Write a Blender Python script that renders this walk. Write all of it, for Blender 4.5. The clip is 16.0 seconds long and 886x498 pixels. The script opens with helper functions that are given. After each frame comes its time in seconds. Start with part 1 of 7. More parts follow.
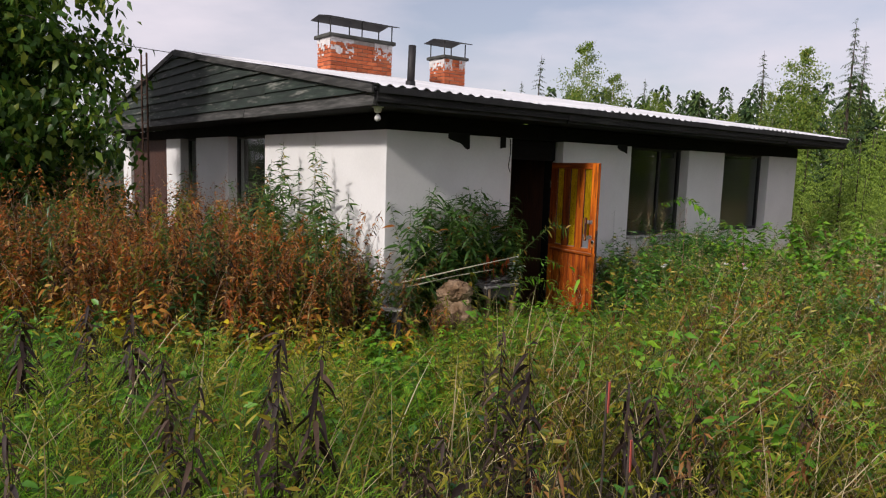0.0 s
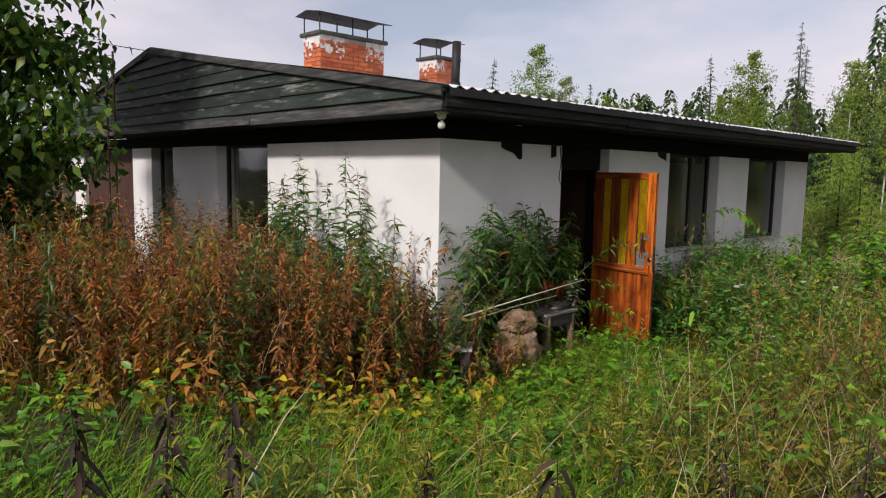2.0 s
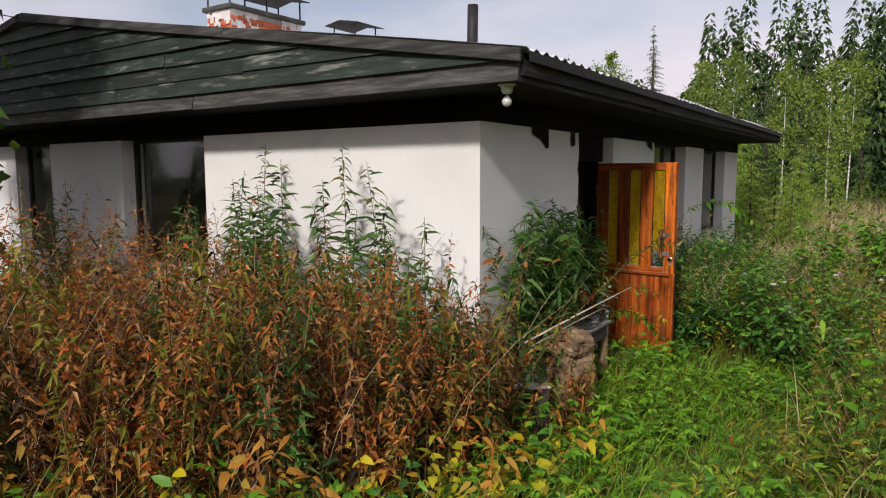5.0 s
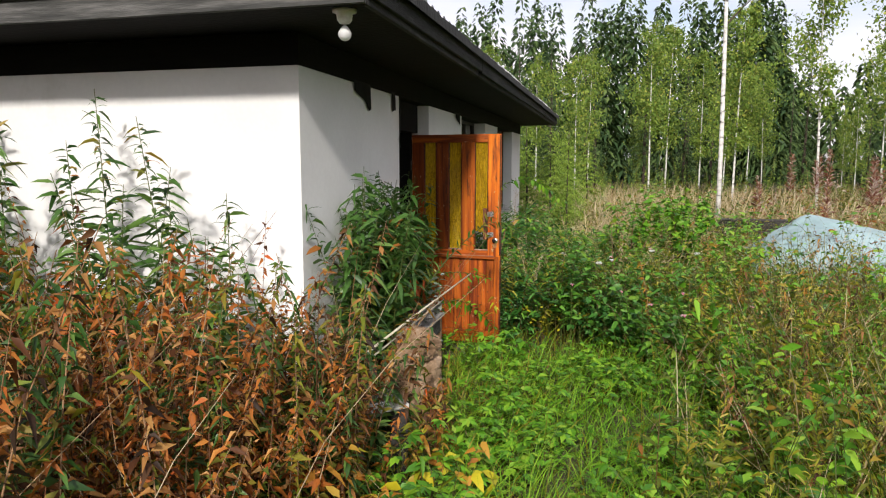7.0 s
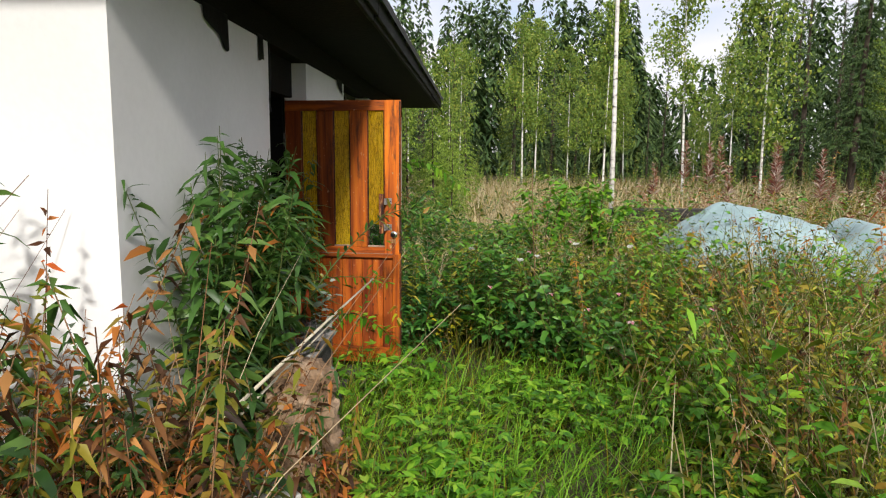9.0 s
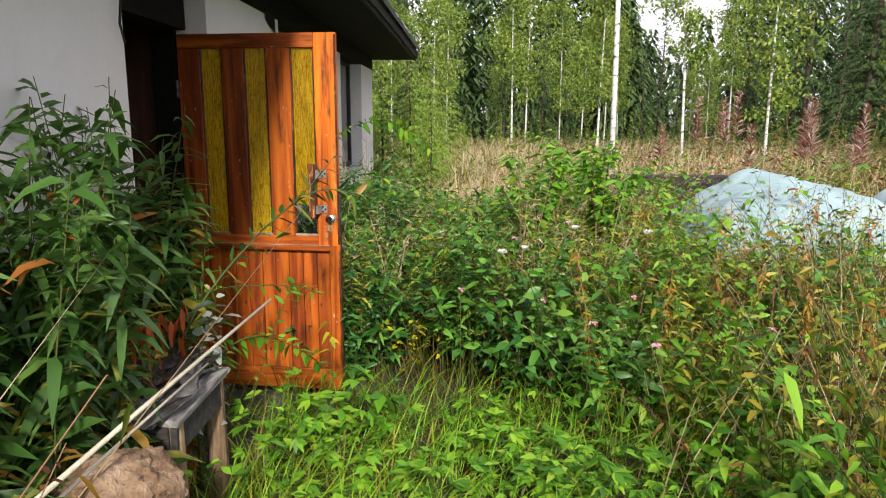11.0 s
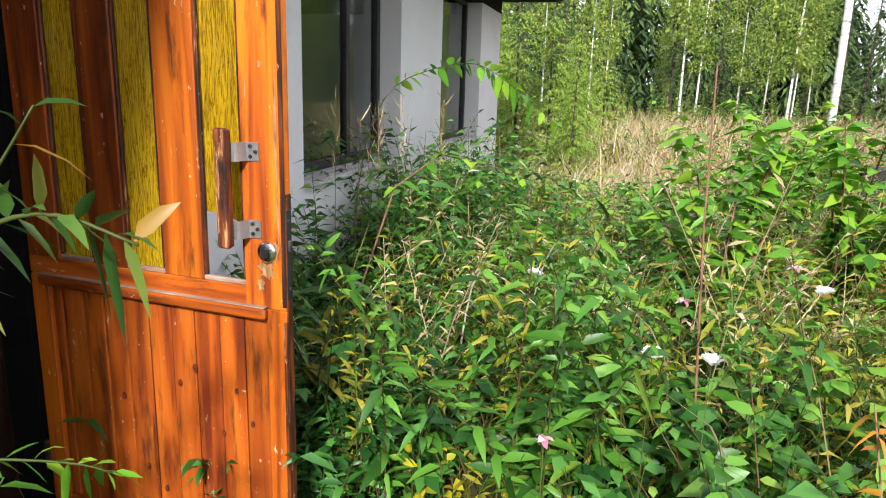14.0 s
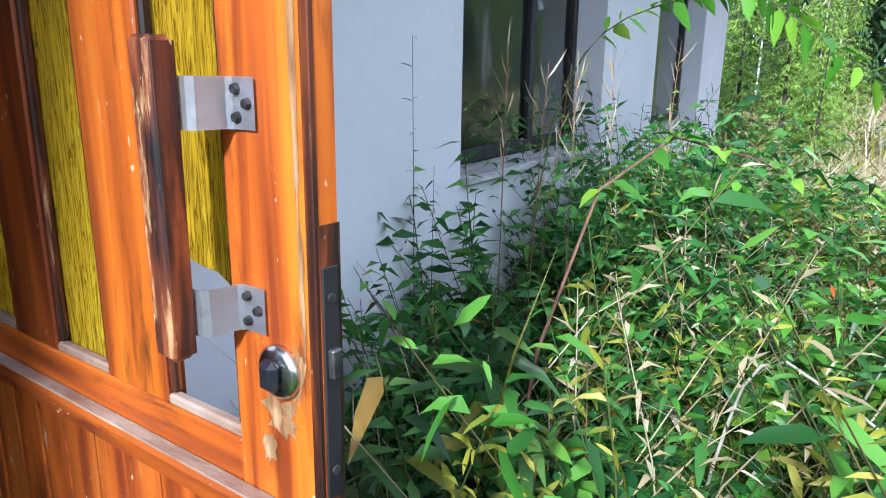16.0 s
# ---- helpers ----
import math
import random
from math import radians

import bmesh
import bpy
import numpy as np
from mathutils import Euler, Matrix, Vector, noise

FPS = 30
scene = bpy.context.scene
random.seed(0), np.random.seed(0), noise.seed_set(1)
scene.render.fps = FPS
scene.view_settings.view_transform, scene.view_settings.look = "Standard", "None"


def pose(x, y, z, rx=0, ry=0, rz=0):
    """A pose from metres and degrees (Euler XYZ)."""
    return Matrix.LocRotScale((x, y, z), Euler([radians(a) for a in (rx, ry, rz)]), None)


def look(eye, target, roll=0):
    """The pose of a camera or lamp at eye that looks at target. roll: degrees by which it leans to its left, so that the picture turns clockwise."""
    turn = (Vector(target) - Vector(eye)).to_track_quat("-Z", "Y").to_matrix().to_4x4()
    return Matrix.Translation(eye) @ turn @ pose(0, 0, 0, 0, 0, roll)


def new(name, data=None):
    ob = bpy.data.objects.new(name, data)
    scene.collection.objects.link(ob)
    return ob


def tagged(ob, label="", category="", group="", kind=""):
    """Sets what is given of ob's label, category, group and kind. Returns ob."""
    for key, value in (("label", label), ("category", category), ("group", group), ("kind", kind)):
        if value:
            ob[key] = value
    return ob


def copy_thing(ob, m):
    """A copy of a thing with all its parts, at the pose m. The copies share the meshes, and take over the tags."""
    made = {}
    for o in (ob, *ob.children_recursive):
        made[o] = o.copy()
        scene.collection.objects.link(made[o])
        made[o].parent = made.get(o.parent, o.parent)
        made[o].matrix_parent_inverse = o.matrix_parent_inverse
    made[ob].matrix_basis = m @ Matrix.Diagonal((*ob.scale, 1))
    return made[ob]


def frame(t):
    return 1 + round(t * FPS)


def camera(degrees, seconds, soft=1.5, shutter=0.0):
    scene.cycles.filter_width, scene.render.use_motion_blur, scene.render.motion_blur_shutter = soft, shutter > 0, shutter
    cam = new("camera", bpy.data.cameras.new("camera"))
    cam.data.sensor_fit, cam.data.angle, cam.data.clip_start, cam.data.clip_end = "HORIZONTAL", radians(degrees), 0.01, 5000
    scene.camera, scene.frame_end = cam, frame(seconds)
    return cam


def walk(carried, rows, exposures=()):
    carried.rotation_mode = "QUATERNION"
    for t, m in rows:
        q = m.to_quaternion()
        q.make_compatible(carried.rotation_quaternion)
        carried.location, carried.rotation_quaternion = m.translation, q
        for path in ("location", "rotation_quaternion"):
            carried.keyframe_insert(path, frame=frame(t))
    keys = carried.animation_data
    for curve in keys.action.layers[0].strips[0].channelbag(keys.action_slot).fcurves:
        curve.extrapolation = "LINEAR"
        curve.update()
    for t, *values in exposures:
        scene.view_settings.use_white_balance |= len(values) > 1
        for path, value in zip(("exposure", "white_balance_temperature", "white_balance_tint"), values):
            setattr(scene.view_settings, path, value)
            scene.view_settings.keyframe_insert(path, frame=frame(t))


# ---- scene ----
cam = camera(65.8, 16.0, soft=1.15)
PATH = [
    (0, (0.237, 0.68, 2.007), (1.458, 2.247, 1.772), 1.8),
    (0.5, (0.167, 1.127, 2.025), (1.393, 2.69, 1.789), 1.9),
    (1, (0.113, 1.546, 2.023), (1.367, 3.085, 1.782), 1.6),
    (1.5, (0.04, 1.956, 2.055), (1.349, 3.45, 1.822), 1.4),
    (2, (-0.062, 2.309, 2.083), (1.3, 3.757, 1.862), 1.1),
    (2.5, (-0.134, 2.664, 2.076), (1.284, 4.055, 1.833), 0.4),
    (3, (-0.106, 3.035, 2.093), (1.364, 4.371, 1.854), 0.5),
    (3.2, (-0.112, 3.185, 2.08), (1.367, 4.511, 1.85), 0.5),
    (5.3, (-0.095, 4.644, 1.994), (1.596, 5.689, 1.776), 0.2),
    (5.5, (-0.056, 4.764, 1.996), (1.666, 5.757, 1.772), 0.5),
    (6, (0.153, 5.01, 1.94), (1.957, 5.836, 1.692), -0.2),
    (6.5, (0.447, 5.197, 1.906), (2.323, 5.847, 1.666), -0.3),
    (7, (0.712, 5.385, 1.841), (2.637, 5.866, 1.596), 0.0),
    (7.5, (0.995, 5.525, 1.784), (2.95, 5.873, 1.539), -0.2),
    (8, (1.308, 5.602, 1.781), (3.276, 5.843, 1.513), -0.2),
    (8.5, (1.64, 5.721, 1.749), (3.617, 5.878, 1.49), 0.3),
    (9, (1.989, 5.855, 1.686), (3.97, 5.953, 1.427), 0.4),
    (9.2, (2.088, 5.877, 1.661), (4.071, 5.955, 1.407), 0.1),
    (11.5, (3.816, 5.621, 1.657), (5.773, 5.717, 1.254), 0.31),
    (12, (4.202, 5.543, 1.634), (6.154, 5.703, 1.233), 0.63),
    (12.5, (4.553, 5.538, 1.633), (6.501, 5.716, 1.216), 1.12),
    (13, (4.943, 5.505, 1.609), (6.884, 5.735, 1.186), 0.93),
    (13.5, (5.305, 5.517, 1.572), (7.227, 5.875, 1.151), 1.54),
    (14, (5.676, 5.617, 1.533), (7.56, 6.11, 1.078), 1.74),
    (14.5, (5.983, 5.725, 1.502), (7.826, 6.359, 1.053), 1.75),
    (15, (6.321, 5.839, 1.48), (8.109, 6.603, 1.013), 1.19),
    (15.5, (6.561, 5.956, 1.444), (8.282, 6.859, 0.974), 1.11),
    (16, (6.772, 6.044, 1.393), (8.447, 7.02, 0.9), 0.82),
]
walk(cam, [(t, look(eye, target, roll)) for t, eye, target, roll in PATH],
     exposures=((0, -0.13, 6500, 16), (3, -0.15, 6500, 15), (5.5, -0.12, 6550, 15), (6, 0.02, 6550, 15), (6.5, 0.32, 6500, 13), (7.5, 0.42, 6500, 12), (9, 0.32, 6500, 10),
                (11.5, 0.80, 6500, 15), (13, 0.95, 6500, 17), (14, 1.12, 6200, 12), (15, 1.17, 5350, 10), (16, 1.28, 5000, 9)))

# ---- light: hazy low sun from the gable side, broken cloud ----
SUN_TO = Vector((-0.85, -0.14, 0.545)).normalized()
sun_data = bpy.data.lights.new("sun", "SUN")
sun_data.energy, sun_data.angle, sun_data.color = 3.6, radians(4.5), (1.0, 0.955, 0.88)
sun = new("sun", sun_data)
sun.matrix_world = look((0, 0, 40), Vector((0, 0, 40)) - SUN_TO)

world = bpy.data.worlds.new("overcast_sky")
scene.world = world
world.use_nodes = True
wn, wl = world.node_tree.nodes, world.node_tree.links
wn.clear()
w_out = wn.new("ShaderNodeOutputWorld")
w_bg = wn.new("ShaderNodeBackground")
w_bg.inputs["Strength"].default_value = 0.78
w_sky = wn.new("ShaderNodeTexSky")
w_sky.sky_type, w_sky.sun_disc = "NISHITA", False
w_sky.sun_elevation = math.asin(SUN_TO.z)
w_sky.sun_rotation = math.atan2(SUN_TO.x, SUN_TO.y)
w_sky.dust_density = 2.0
w_scale = wn.new("ShaderNodeVectorMath")
w_scale.operation = "SCALE"
w_scale.inputs["Scale"].default_value = 0.15
w_tc = wn.new("ShaderNodeTexCoord")
w_map = wn.new("ShaderNodeMapping")
w_map.inputs["Scale"].default_value = (1.0, 1.0, 3.2)
w_noise = wn.new("ShaderNodeTexNoise")
w_noise.inputs["Scale"].default_value, w_noise.inputs["Detail"].default_value = 2.3, 7
w_ramp = wn.new("ShaderNodeValToRGB")
w_ramp.color_ramp.elements[0].position, w_ramp.color_ramp.elements[1].position = 0.30, 0.62
w_ramp.color_ramp.elements[0].color = (0.30, 0.30, 0.30, 1)
w_cloud = wn.new("ShaderNodeMix")
w_cloud.data_type = "RGBA"
w_cloud.inputs[7].default_value = (1.14, 1.09, 1.17, 1)
wl.new(w_tc.outputs["Generated"], w_map.inputs["Vector"])
wl.new(w_map.outputs["Vector"], w_noise.inputs["Vector"])
wl.new(w_noise.outputs["Fac"], w_ramp.inputs["Fac"])
wl.new(w_ramp.outputs["Color"], w_cloud.inputs[0])
wl.new(w_sky.outputs["Color"], w_scale.inputs[0])
wl.new(w_scale.outputs["Vector"], w_cloud.inputs[6])
wl.new(w_cloud.outputs[2], w_bg.inputs["Color"])
wl.new(w_bg.outputs["Background"], w_out.inputs["Surface"])


# ---- materials ----
def nodes_of(name):
    m = bpy.data.materials.new(name)
    m.use_nodes = True
    return m, m.node_tree.nodes, m.node_tree.links, m.node_tree.nodes["Principled BSDF"]


def ramp_node(n, stops):
    r = n.new("ShaderNodeValToRGB")
    e = r.color_ramp.elements
    while len(e) < len(stops):
        e.new(0.5)
    for el, (p, c) in zip(e, stops):
        el.position, el.color = p, (*c, 1)
    return r


def surface(name, stops, scale=8, stretch=(1, 1, 1), rough=0.8, bump=0.3, bump_scale=60, fine=0.25, metal=0.0,
            piece=0.0, detail=6, coords="Object", spec=0.5, stain=None, stain_scale=1.3, stain_at=(0.55, 0.72)):
    """A surface with two scales of variation: a coloured noise, a finer grain, and relief. stain: a second colour in patches."""
    m, n, l, b = nodes_of(name)
    tc = n.new("ShaderNodeTexCoord")
    mp = n.new("ShaderNodeMapping")
    mp.inputs["Scale"].default_value = stretch
    l.new(tc.outputs[coords], mp.inputs["Vector"])
    vec = mp.outputs["Vector"]
    if piece:
        info = n.new("ShaderNodeObjectInfo")
        add = n.new("ShaderNodeVectorMath")
        add.operation = "MULTIPLY_ADD"
        add.inputs[1].default_value = (37, 53, 71)
        l.new(info.outputs["Random"], add.inputs[0])
        l.new(vec, add.inputs[2])
        vec = add.outputs["Vector"]
    no = n.new("ShaderNodeTexNoise")
    no.inputs["Scale"].default_value, no.inputs["Detail"].default_value = scale, detail
    l.new(vec, no.inputs["Vector"])
    r = ramp_node(n, stops)
    l.new(no.outputs["Fac"], r.inputs["Fac"])
    col = r.outputs["Color"]
    if stain:
        ns = n.new("ShaderNodeTexNoise")
        ns.inputs["Scale"].default_value, ns.inputs["Detail"].default_value, ns.inputs["Roughness"].default_value = stain_scale, 8, 0.65
        l.new(vec, ns.inputs["Vector"])
        rs = ramp_node(n, [(stain_at[0], (0, 0, 0)), (stain_at[1], (1, 1, 1))])
        l.new(ns.outputs["Fac"], rs.inputs["Fac"])
        mx = n.new("ShaderNodeMix")
        mx.data_type = "RGBA"
        mx.inputs[7].default_value = (*stain, 1)
        l.new(rs.outputs["Color"], mx.inputs[0])
        l.new(col, mx.inputs[6])
        col = mx.outputs[2]
    nf = n.new("ShaderNodeTexNoise")
    nf.inputs["Scale"].default_value, nf.inputs["Detail"].default_value = bump_scale, 4
    l.new(vec, nf.inputs["Vector"])
    hv = n.new("ShaderNodeHueSaturation")
    mr = n.new("ShaderNodeMapRange")
    mr.inputs["To Min"].default_value, mr.inputs["To Max"].default_value = 1 - fine, 1 + fine
    l.new(nf.outputs["Fac"], mr.inputs["Value"])
    val = mr.outputs["Result"]
    if piece:
        pr = n.new("ShaderNodeMapRange")
        pr.inputs["To Min"].default_value, pr.inputs["To Max"].default_value = 1 - piece, 1 + piece
        l.new(info.outputs["Random"], pr.inputs["Value"])
        mu = n.new("ShaderNodeMath")
        mu.operation = "MULTIPLY"
        l.new(val, mu.inputs[0])
        l.new(pr.outputs["Result"], mu.inputs[1])
        val = mu.outputs["Value"]
    l.new(val, hv.inputs["Value"])
    l.new(col, hv.inputs["Color"])
    l.new(hv.outputs["Color"], b.inputs["Base Color"])
    bp = n.new("ShaderNodeBump")
    bp.inputs["Strength"].default_value, bp.inputs["Distance"].default_value = bump, 0.01
    l.new(nf.outputs["Fac"], bp.inputs["Height"])
    l.new(bp.outputs["Normal"], b.inputs["Normal"])
    b.inputs["Roughness"].default_value, b.inputs["Metallic"].default_value = rough, metal
    b.inputs["Specular IOR Level"].default_value = spec
    return m


def leafy(name, stops, rough=0.5, trans=0.32, patch=0.0, spec=0.25):
    """Foliage: every leaf takes its own shade; light shines through in part."""
    m, n, l, b = nodes_of(name)
    geo = n.new("ShaderNodeNewGeometry")
    fac = geo.outputs["Random Per Island"]
    if patch:
        no = n.new("ShaderNodeTexNoise")
        no.inputs["Scale"].default_value, no.inputs["Detail"].default_value = 0.9, 3
        tc = n.new("ShaderNodeTexCoord")
        l.new(tc.outputs["Object"], no.inputs["Vector"])
        ma = n.new("ShaderNodeMath")
        ma.operation = "MULTIPLY_ADD"
        ma.inputs[1].default_value = patch
        l.new(no.outputs["Fac"], ma.inputs[0])
        m2 = n.new("ShaderNodeMath")
        m2.operation = "MULTIPLY_ADD"
        m2.inputs[1].default_value, m2.inputs[2].default_value = 1 - patch * 0.6, -patch * 0.2
        l.new(fac, m2.inputs[0])
        l.new(m2.outputs["Value"], ma.inputs[2])
        fac = ma.outputs["Value"]
    r = ramp_node(n, stops)
    l.new(fac, r.inputs["Fac"])
    l.new(r.outputs["Color"], b.inputs["Base Color"])
    b.inputs["Roughness"].default_value = rough
    b.inputs["Specular IOR Level"].default_value = spec
    tr = n.new("ShaderNodeBsdfTranslucent")
    l.new(r.outputs["Color"], tr.inputs["Color"])
    mx = n.new("ShaderNodeMixShader")
    mx.inputs["Fac"].default_value = trans
    l.new(b.outputs["BSDF"], mx.inputs[1])
    l.new(tr.outputs["BSDF"], mx.inputs[2])
    l.new(mx.outputs["Shader"], n["Material Output"].inputs["Surface"])
    return m


M_soil = surface("soil_litter", [(0.3, (0.030, 0.024, 0.012)), (0.55, (0.055, 0.05, 0.02)), (0.75, (0.10, 0.085, 0.045))], 3, rough=0.95, bump=0.8, bump_scale=30)
M_plaster = surface("white_plaster", [(0.3, (0.66, 0.655, 0.64)), (0.6, (0.73, 0.725, 0.715))], 1.2, rough=0.9, bump=0.09, bump_scale=30, fine=0.05,
                    stain=(0.50, 0.49, 0.44), stain_scale=1.1, stain_at=(0.60, 0.85))
# black timber, taken darker still to hold the shade of eaves and doorway
M_shadeblack = surface("shade_black_timber", [(0.3, (0.0022, 0.002, 0.0018)), (0.7, (0.006, 0.0052, 0.0048))], 4, stretch=(1, 1, 6), rough=0.9, bump=0.5, bump_scale=30, spec=0.2)
M_greyboard = surface("weathered_grey_board", [(0.25, (0.014, 0.015, 0.0135)), (0.5, (0.038, 0.038, 0.035)), (0.8, (0.12, 0.117, 0.11))], 3, stretch=(9, 1, 9), rough=0.9, bump=0.7,
                      bump_scale=14, fine=0.35, piece=0.2)
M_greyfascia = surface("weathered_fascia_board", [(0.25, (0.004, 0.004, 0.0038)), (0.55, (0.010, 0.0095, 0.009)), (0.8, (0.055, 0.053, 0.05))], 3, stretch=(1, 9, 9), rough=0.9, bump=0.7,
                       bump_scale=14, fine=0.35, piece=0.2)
M_greenboard = surface("dark_green_painted_board", [(0.25, (0.004, 0.0065, 0.005)), (0.55, (0.013, 0.024, 0.017)), (0.8, (0.045, 0.060, 0.046))], 2.6, stretch=(9, 1, 9), rough=0.8, bump=0.6,
                       bump_scale=14, fine=0.3, piece=0.3, stain=(0.24, 0.24, 0.21), stain_scale=2.2, stain_at=(0.56, 0.74))
M_roof = surface("pale_fibre_cement_sheet", [(0.3, (0.55, 0.55, 0.56)), (0.7, (0.72, 0.72, 0.73))], 1.5, rough=0.6, bump=0.3, bump_scale=25, fine=0.1)
M_felt = surface("black_roofing_felt", [(0.3, (0.008, 0.008, 0.008)), (0.7, (0.02, 0.02, 0.02))], 6, rough=0.9, bump=0.8, bump_scale=20)
M_brick = surface("orange_red_brick", [(0.25, (0.36, 0.075, 0.028)), (0.55, (0.52, 0.13, 0.045)), (0.85, (0.60, 0.22, 0.10))], 5, rough=0.9, bump=0.6, bump_scale=40, fine=0.25, piece=0.25)
M_mortar = surface("lime_mortar", [(0.3, (0.30, 0.27, 0.24)), (0.7, (0.46, 0.42, 0.38))], 9, rough=0.95, bump=0.7, bump_scale=50)
M_render = surface("flaking_white_render", [(0.3, (0.52, 0.48, 0.46)), (0.7, (0.74, 0.71, 0.69))], 5, rough=0.95, bump=0.8, bump_scale=40, stain=(0.25, 0.12, 0.08), stain_scale=5, stain_at=(0.6, 0.75))
M_slab = surface("mossy_concrete_slab", [(0.3, (0.028, 0.030, 0.024)), (0.7, (0.085, 0.085, 0.075))], 6, rough=0.95, bump=0.6, bump_scale=30)
M_iron = surface("blackened_sheet_iron", [(0.3, (0.012, 0.012, 0.014)), (0.7, (0.04, 0.036, 0.035))], 5, rough=0.6, metal=0.4, bump=0.2, bump_scale=30)
M_rust = surface("rusted_iron", [(0.3, (0.05, 0.025, 0.015)), (0.7, (0.12, 0.06, 0.035))], 12, rough=0.85, bump=0.4)
M_alu = surface("scuffed_aluminium", [(0.3, (0.55, 0.56, 0.57)), (0.7, (0.74, 0.74, 0.75))], 14, rough=0.42, metal=0.75, bump=0.15, bump_scale=80, fine=0.08,
                stain=(0.42, 0.40, 0.38), stain_scale=30, stain_at=(0.6, 0.7))
M_steel = surface("worn_lock_steel", [(0.3, (0.03, 0.027, 0.025)), (0.7, (0.16, 0.15, 0.145))], 40, rough=0.45, metal=0.8, bump=0.2)
M_blackplastic = surface("black_glossy_lock_knob", [(0.3, (0.008, 0.008, 0.010)), (0.7, (0.02, 0.02, 0.024))], 20, rough=0.2, bump=0.05)
M_chrome = surface("dull_chrome", [(0.3, (0.55, 0.55, 0.56)), (0.7, (0.7, 0.7, 0.7))], 20, rough=0.25, metal=1.0, bump=0.05)
M_porcelain = surface("grey_white_porcelain", [(0.3, (0.55, 0.54, 0.52)), (0.7, (0.7, 0.69, 0.67))], 8, rough=0.3, bump=0.05)
# near-black so the colour itself carries the gloom of the unlit rooms
M_interior = surface("unlit_dark_interior", [(0.3, (0.015, 0.014, 0.012)), (0.7, (0.035, 0.032, 0.03))], 2, rough=0.95)
# red-brown boards; the doorway's shade is mixed into this low colour
M_brownwood = surface("red_brown_painted_wood", [(0.3, (0.030, 0.010, 0.006)), (0.7, (0.075, 0.026, 0.013))], 3, stretch=(9, 9, 1), rough=0.7, bump=0.4, bump_scale=20, piece=0.2)
M_darkframe = surface("dark_window_frame", [(0.3, (0.008, 0.008, 0.008)), (0.7, (0.03, 0.028, 0.026))], 6, stretch=(6, 6, 1), rough=0.6, bump=0.3, bump_scale=30)
M_palewood = surface("flaking_white_sill", [(0.3, (0.30, 0.29, 0.27)), (0.7, (0.62, 0.61, 0.58))], 5, stretch=(1, 6, 6), rough=0.8, bump=0.5, bump_scale=20)
M_oldwood = surface("silvered_driftwood", [(0.25, (0.07, 0.065, 0.058)), (0.5, (0.20, 0.19, 0.175)), (0.8, (0.40, 0.385, 0.36))], 4, stretch=(1, 8, 8), rough=0.9, bump=0.9, bump_scale=18, fine=0.4, piece=0.25)
M_log = surface("split_log_wood", [(0.25, (0.05, 0.035, 0.022)), (0.5, (0.20, 0.125, 0.065)), (0.8, (0.45, 0.33, 0.20))], 5, stretch=(6, 6, 1), rough=0.85, bump=0.7, bump_scale=25)
M_stick = surface("peeled_pale_stick", [(0.3, (0.42, 0.38, 0.27)), (0.7, (0.62, 0.57, 0.44))], 9, rough=0.8, bump=0.3)
M_sack = surface("matted_brown_cloth", [(0.25, (0.05, 0.028, 0.014)), (0.45, (0.19, 0.115, 0.06)), (0.7, (0.44, 0.31, 0.20))], 7, rough=0.95, bump=1.0, bump_scale=70, fine=0.4)
M_tarp = surface("pale_green_tarpaulin", [(0.3, (0.19, 0.29, 0.30)), (0.6, (0.28, 0.39, 0.40)), (0.8, (0.36, 0.46, 0.47))], 1.6, rough=0.5, bump=0.25, bump_scale=16, fine=0.06)
M_beam = surface("charred_beam", [(0.3, (0.014, 0.012, 0.011)), (0.7, (0.05, 0.045, 0.04))], 5, stretch=(6, 1, 6), rough=0.9, bump=0.7, bump_scale=14, piece=0.2)
M_tape = surface("faded_red_tape", [(0.3, (0.40, 0.07, 0.05)), (0.7, (0.52, 0.12, 0.09))], 9, rough=0.5, bump=0.1)


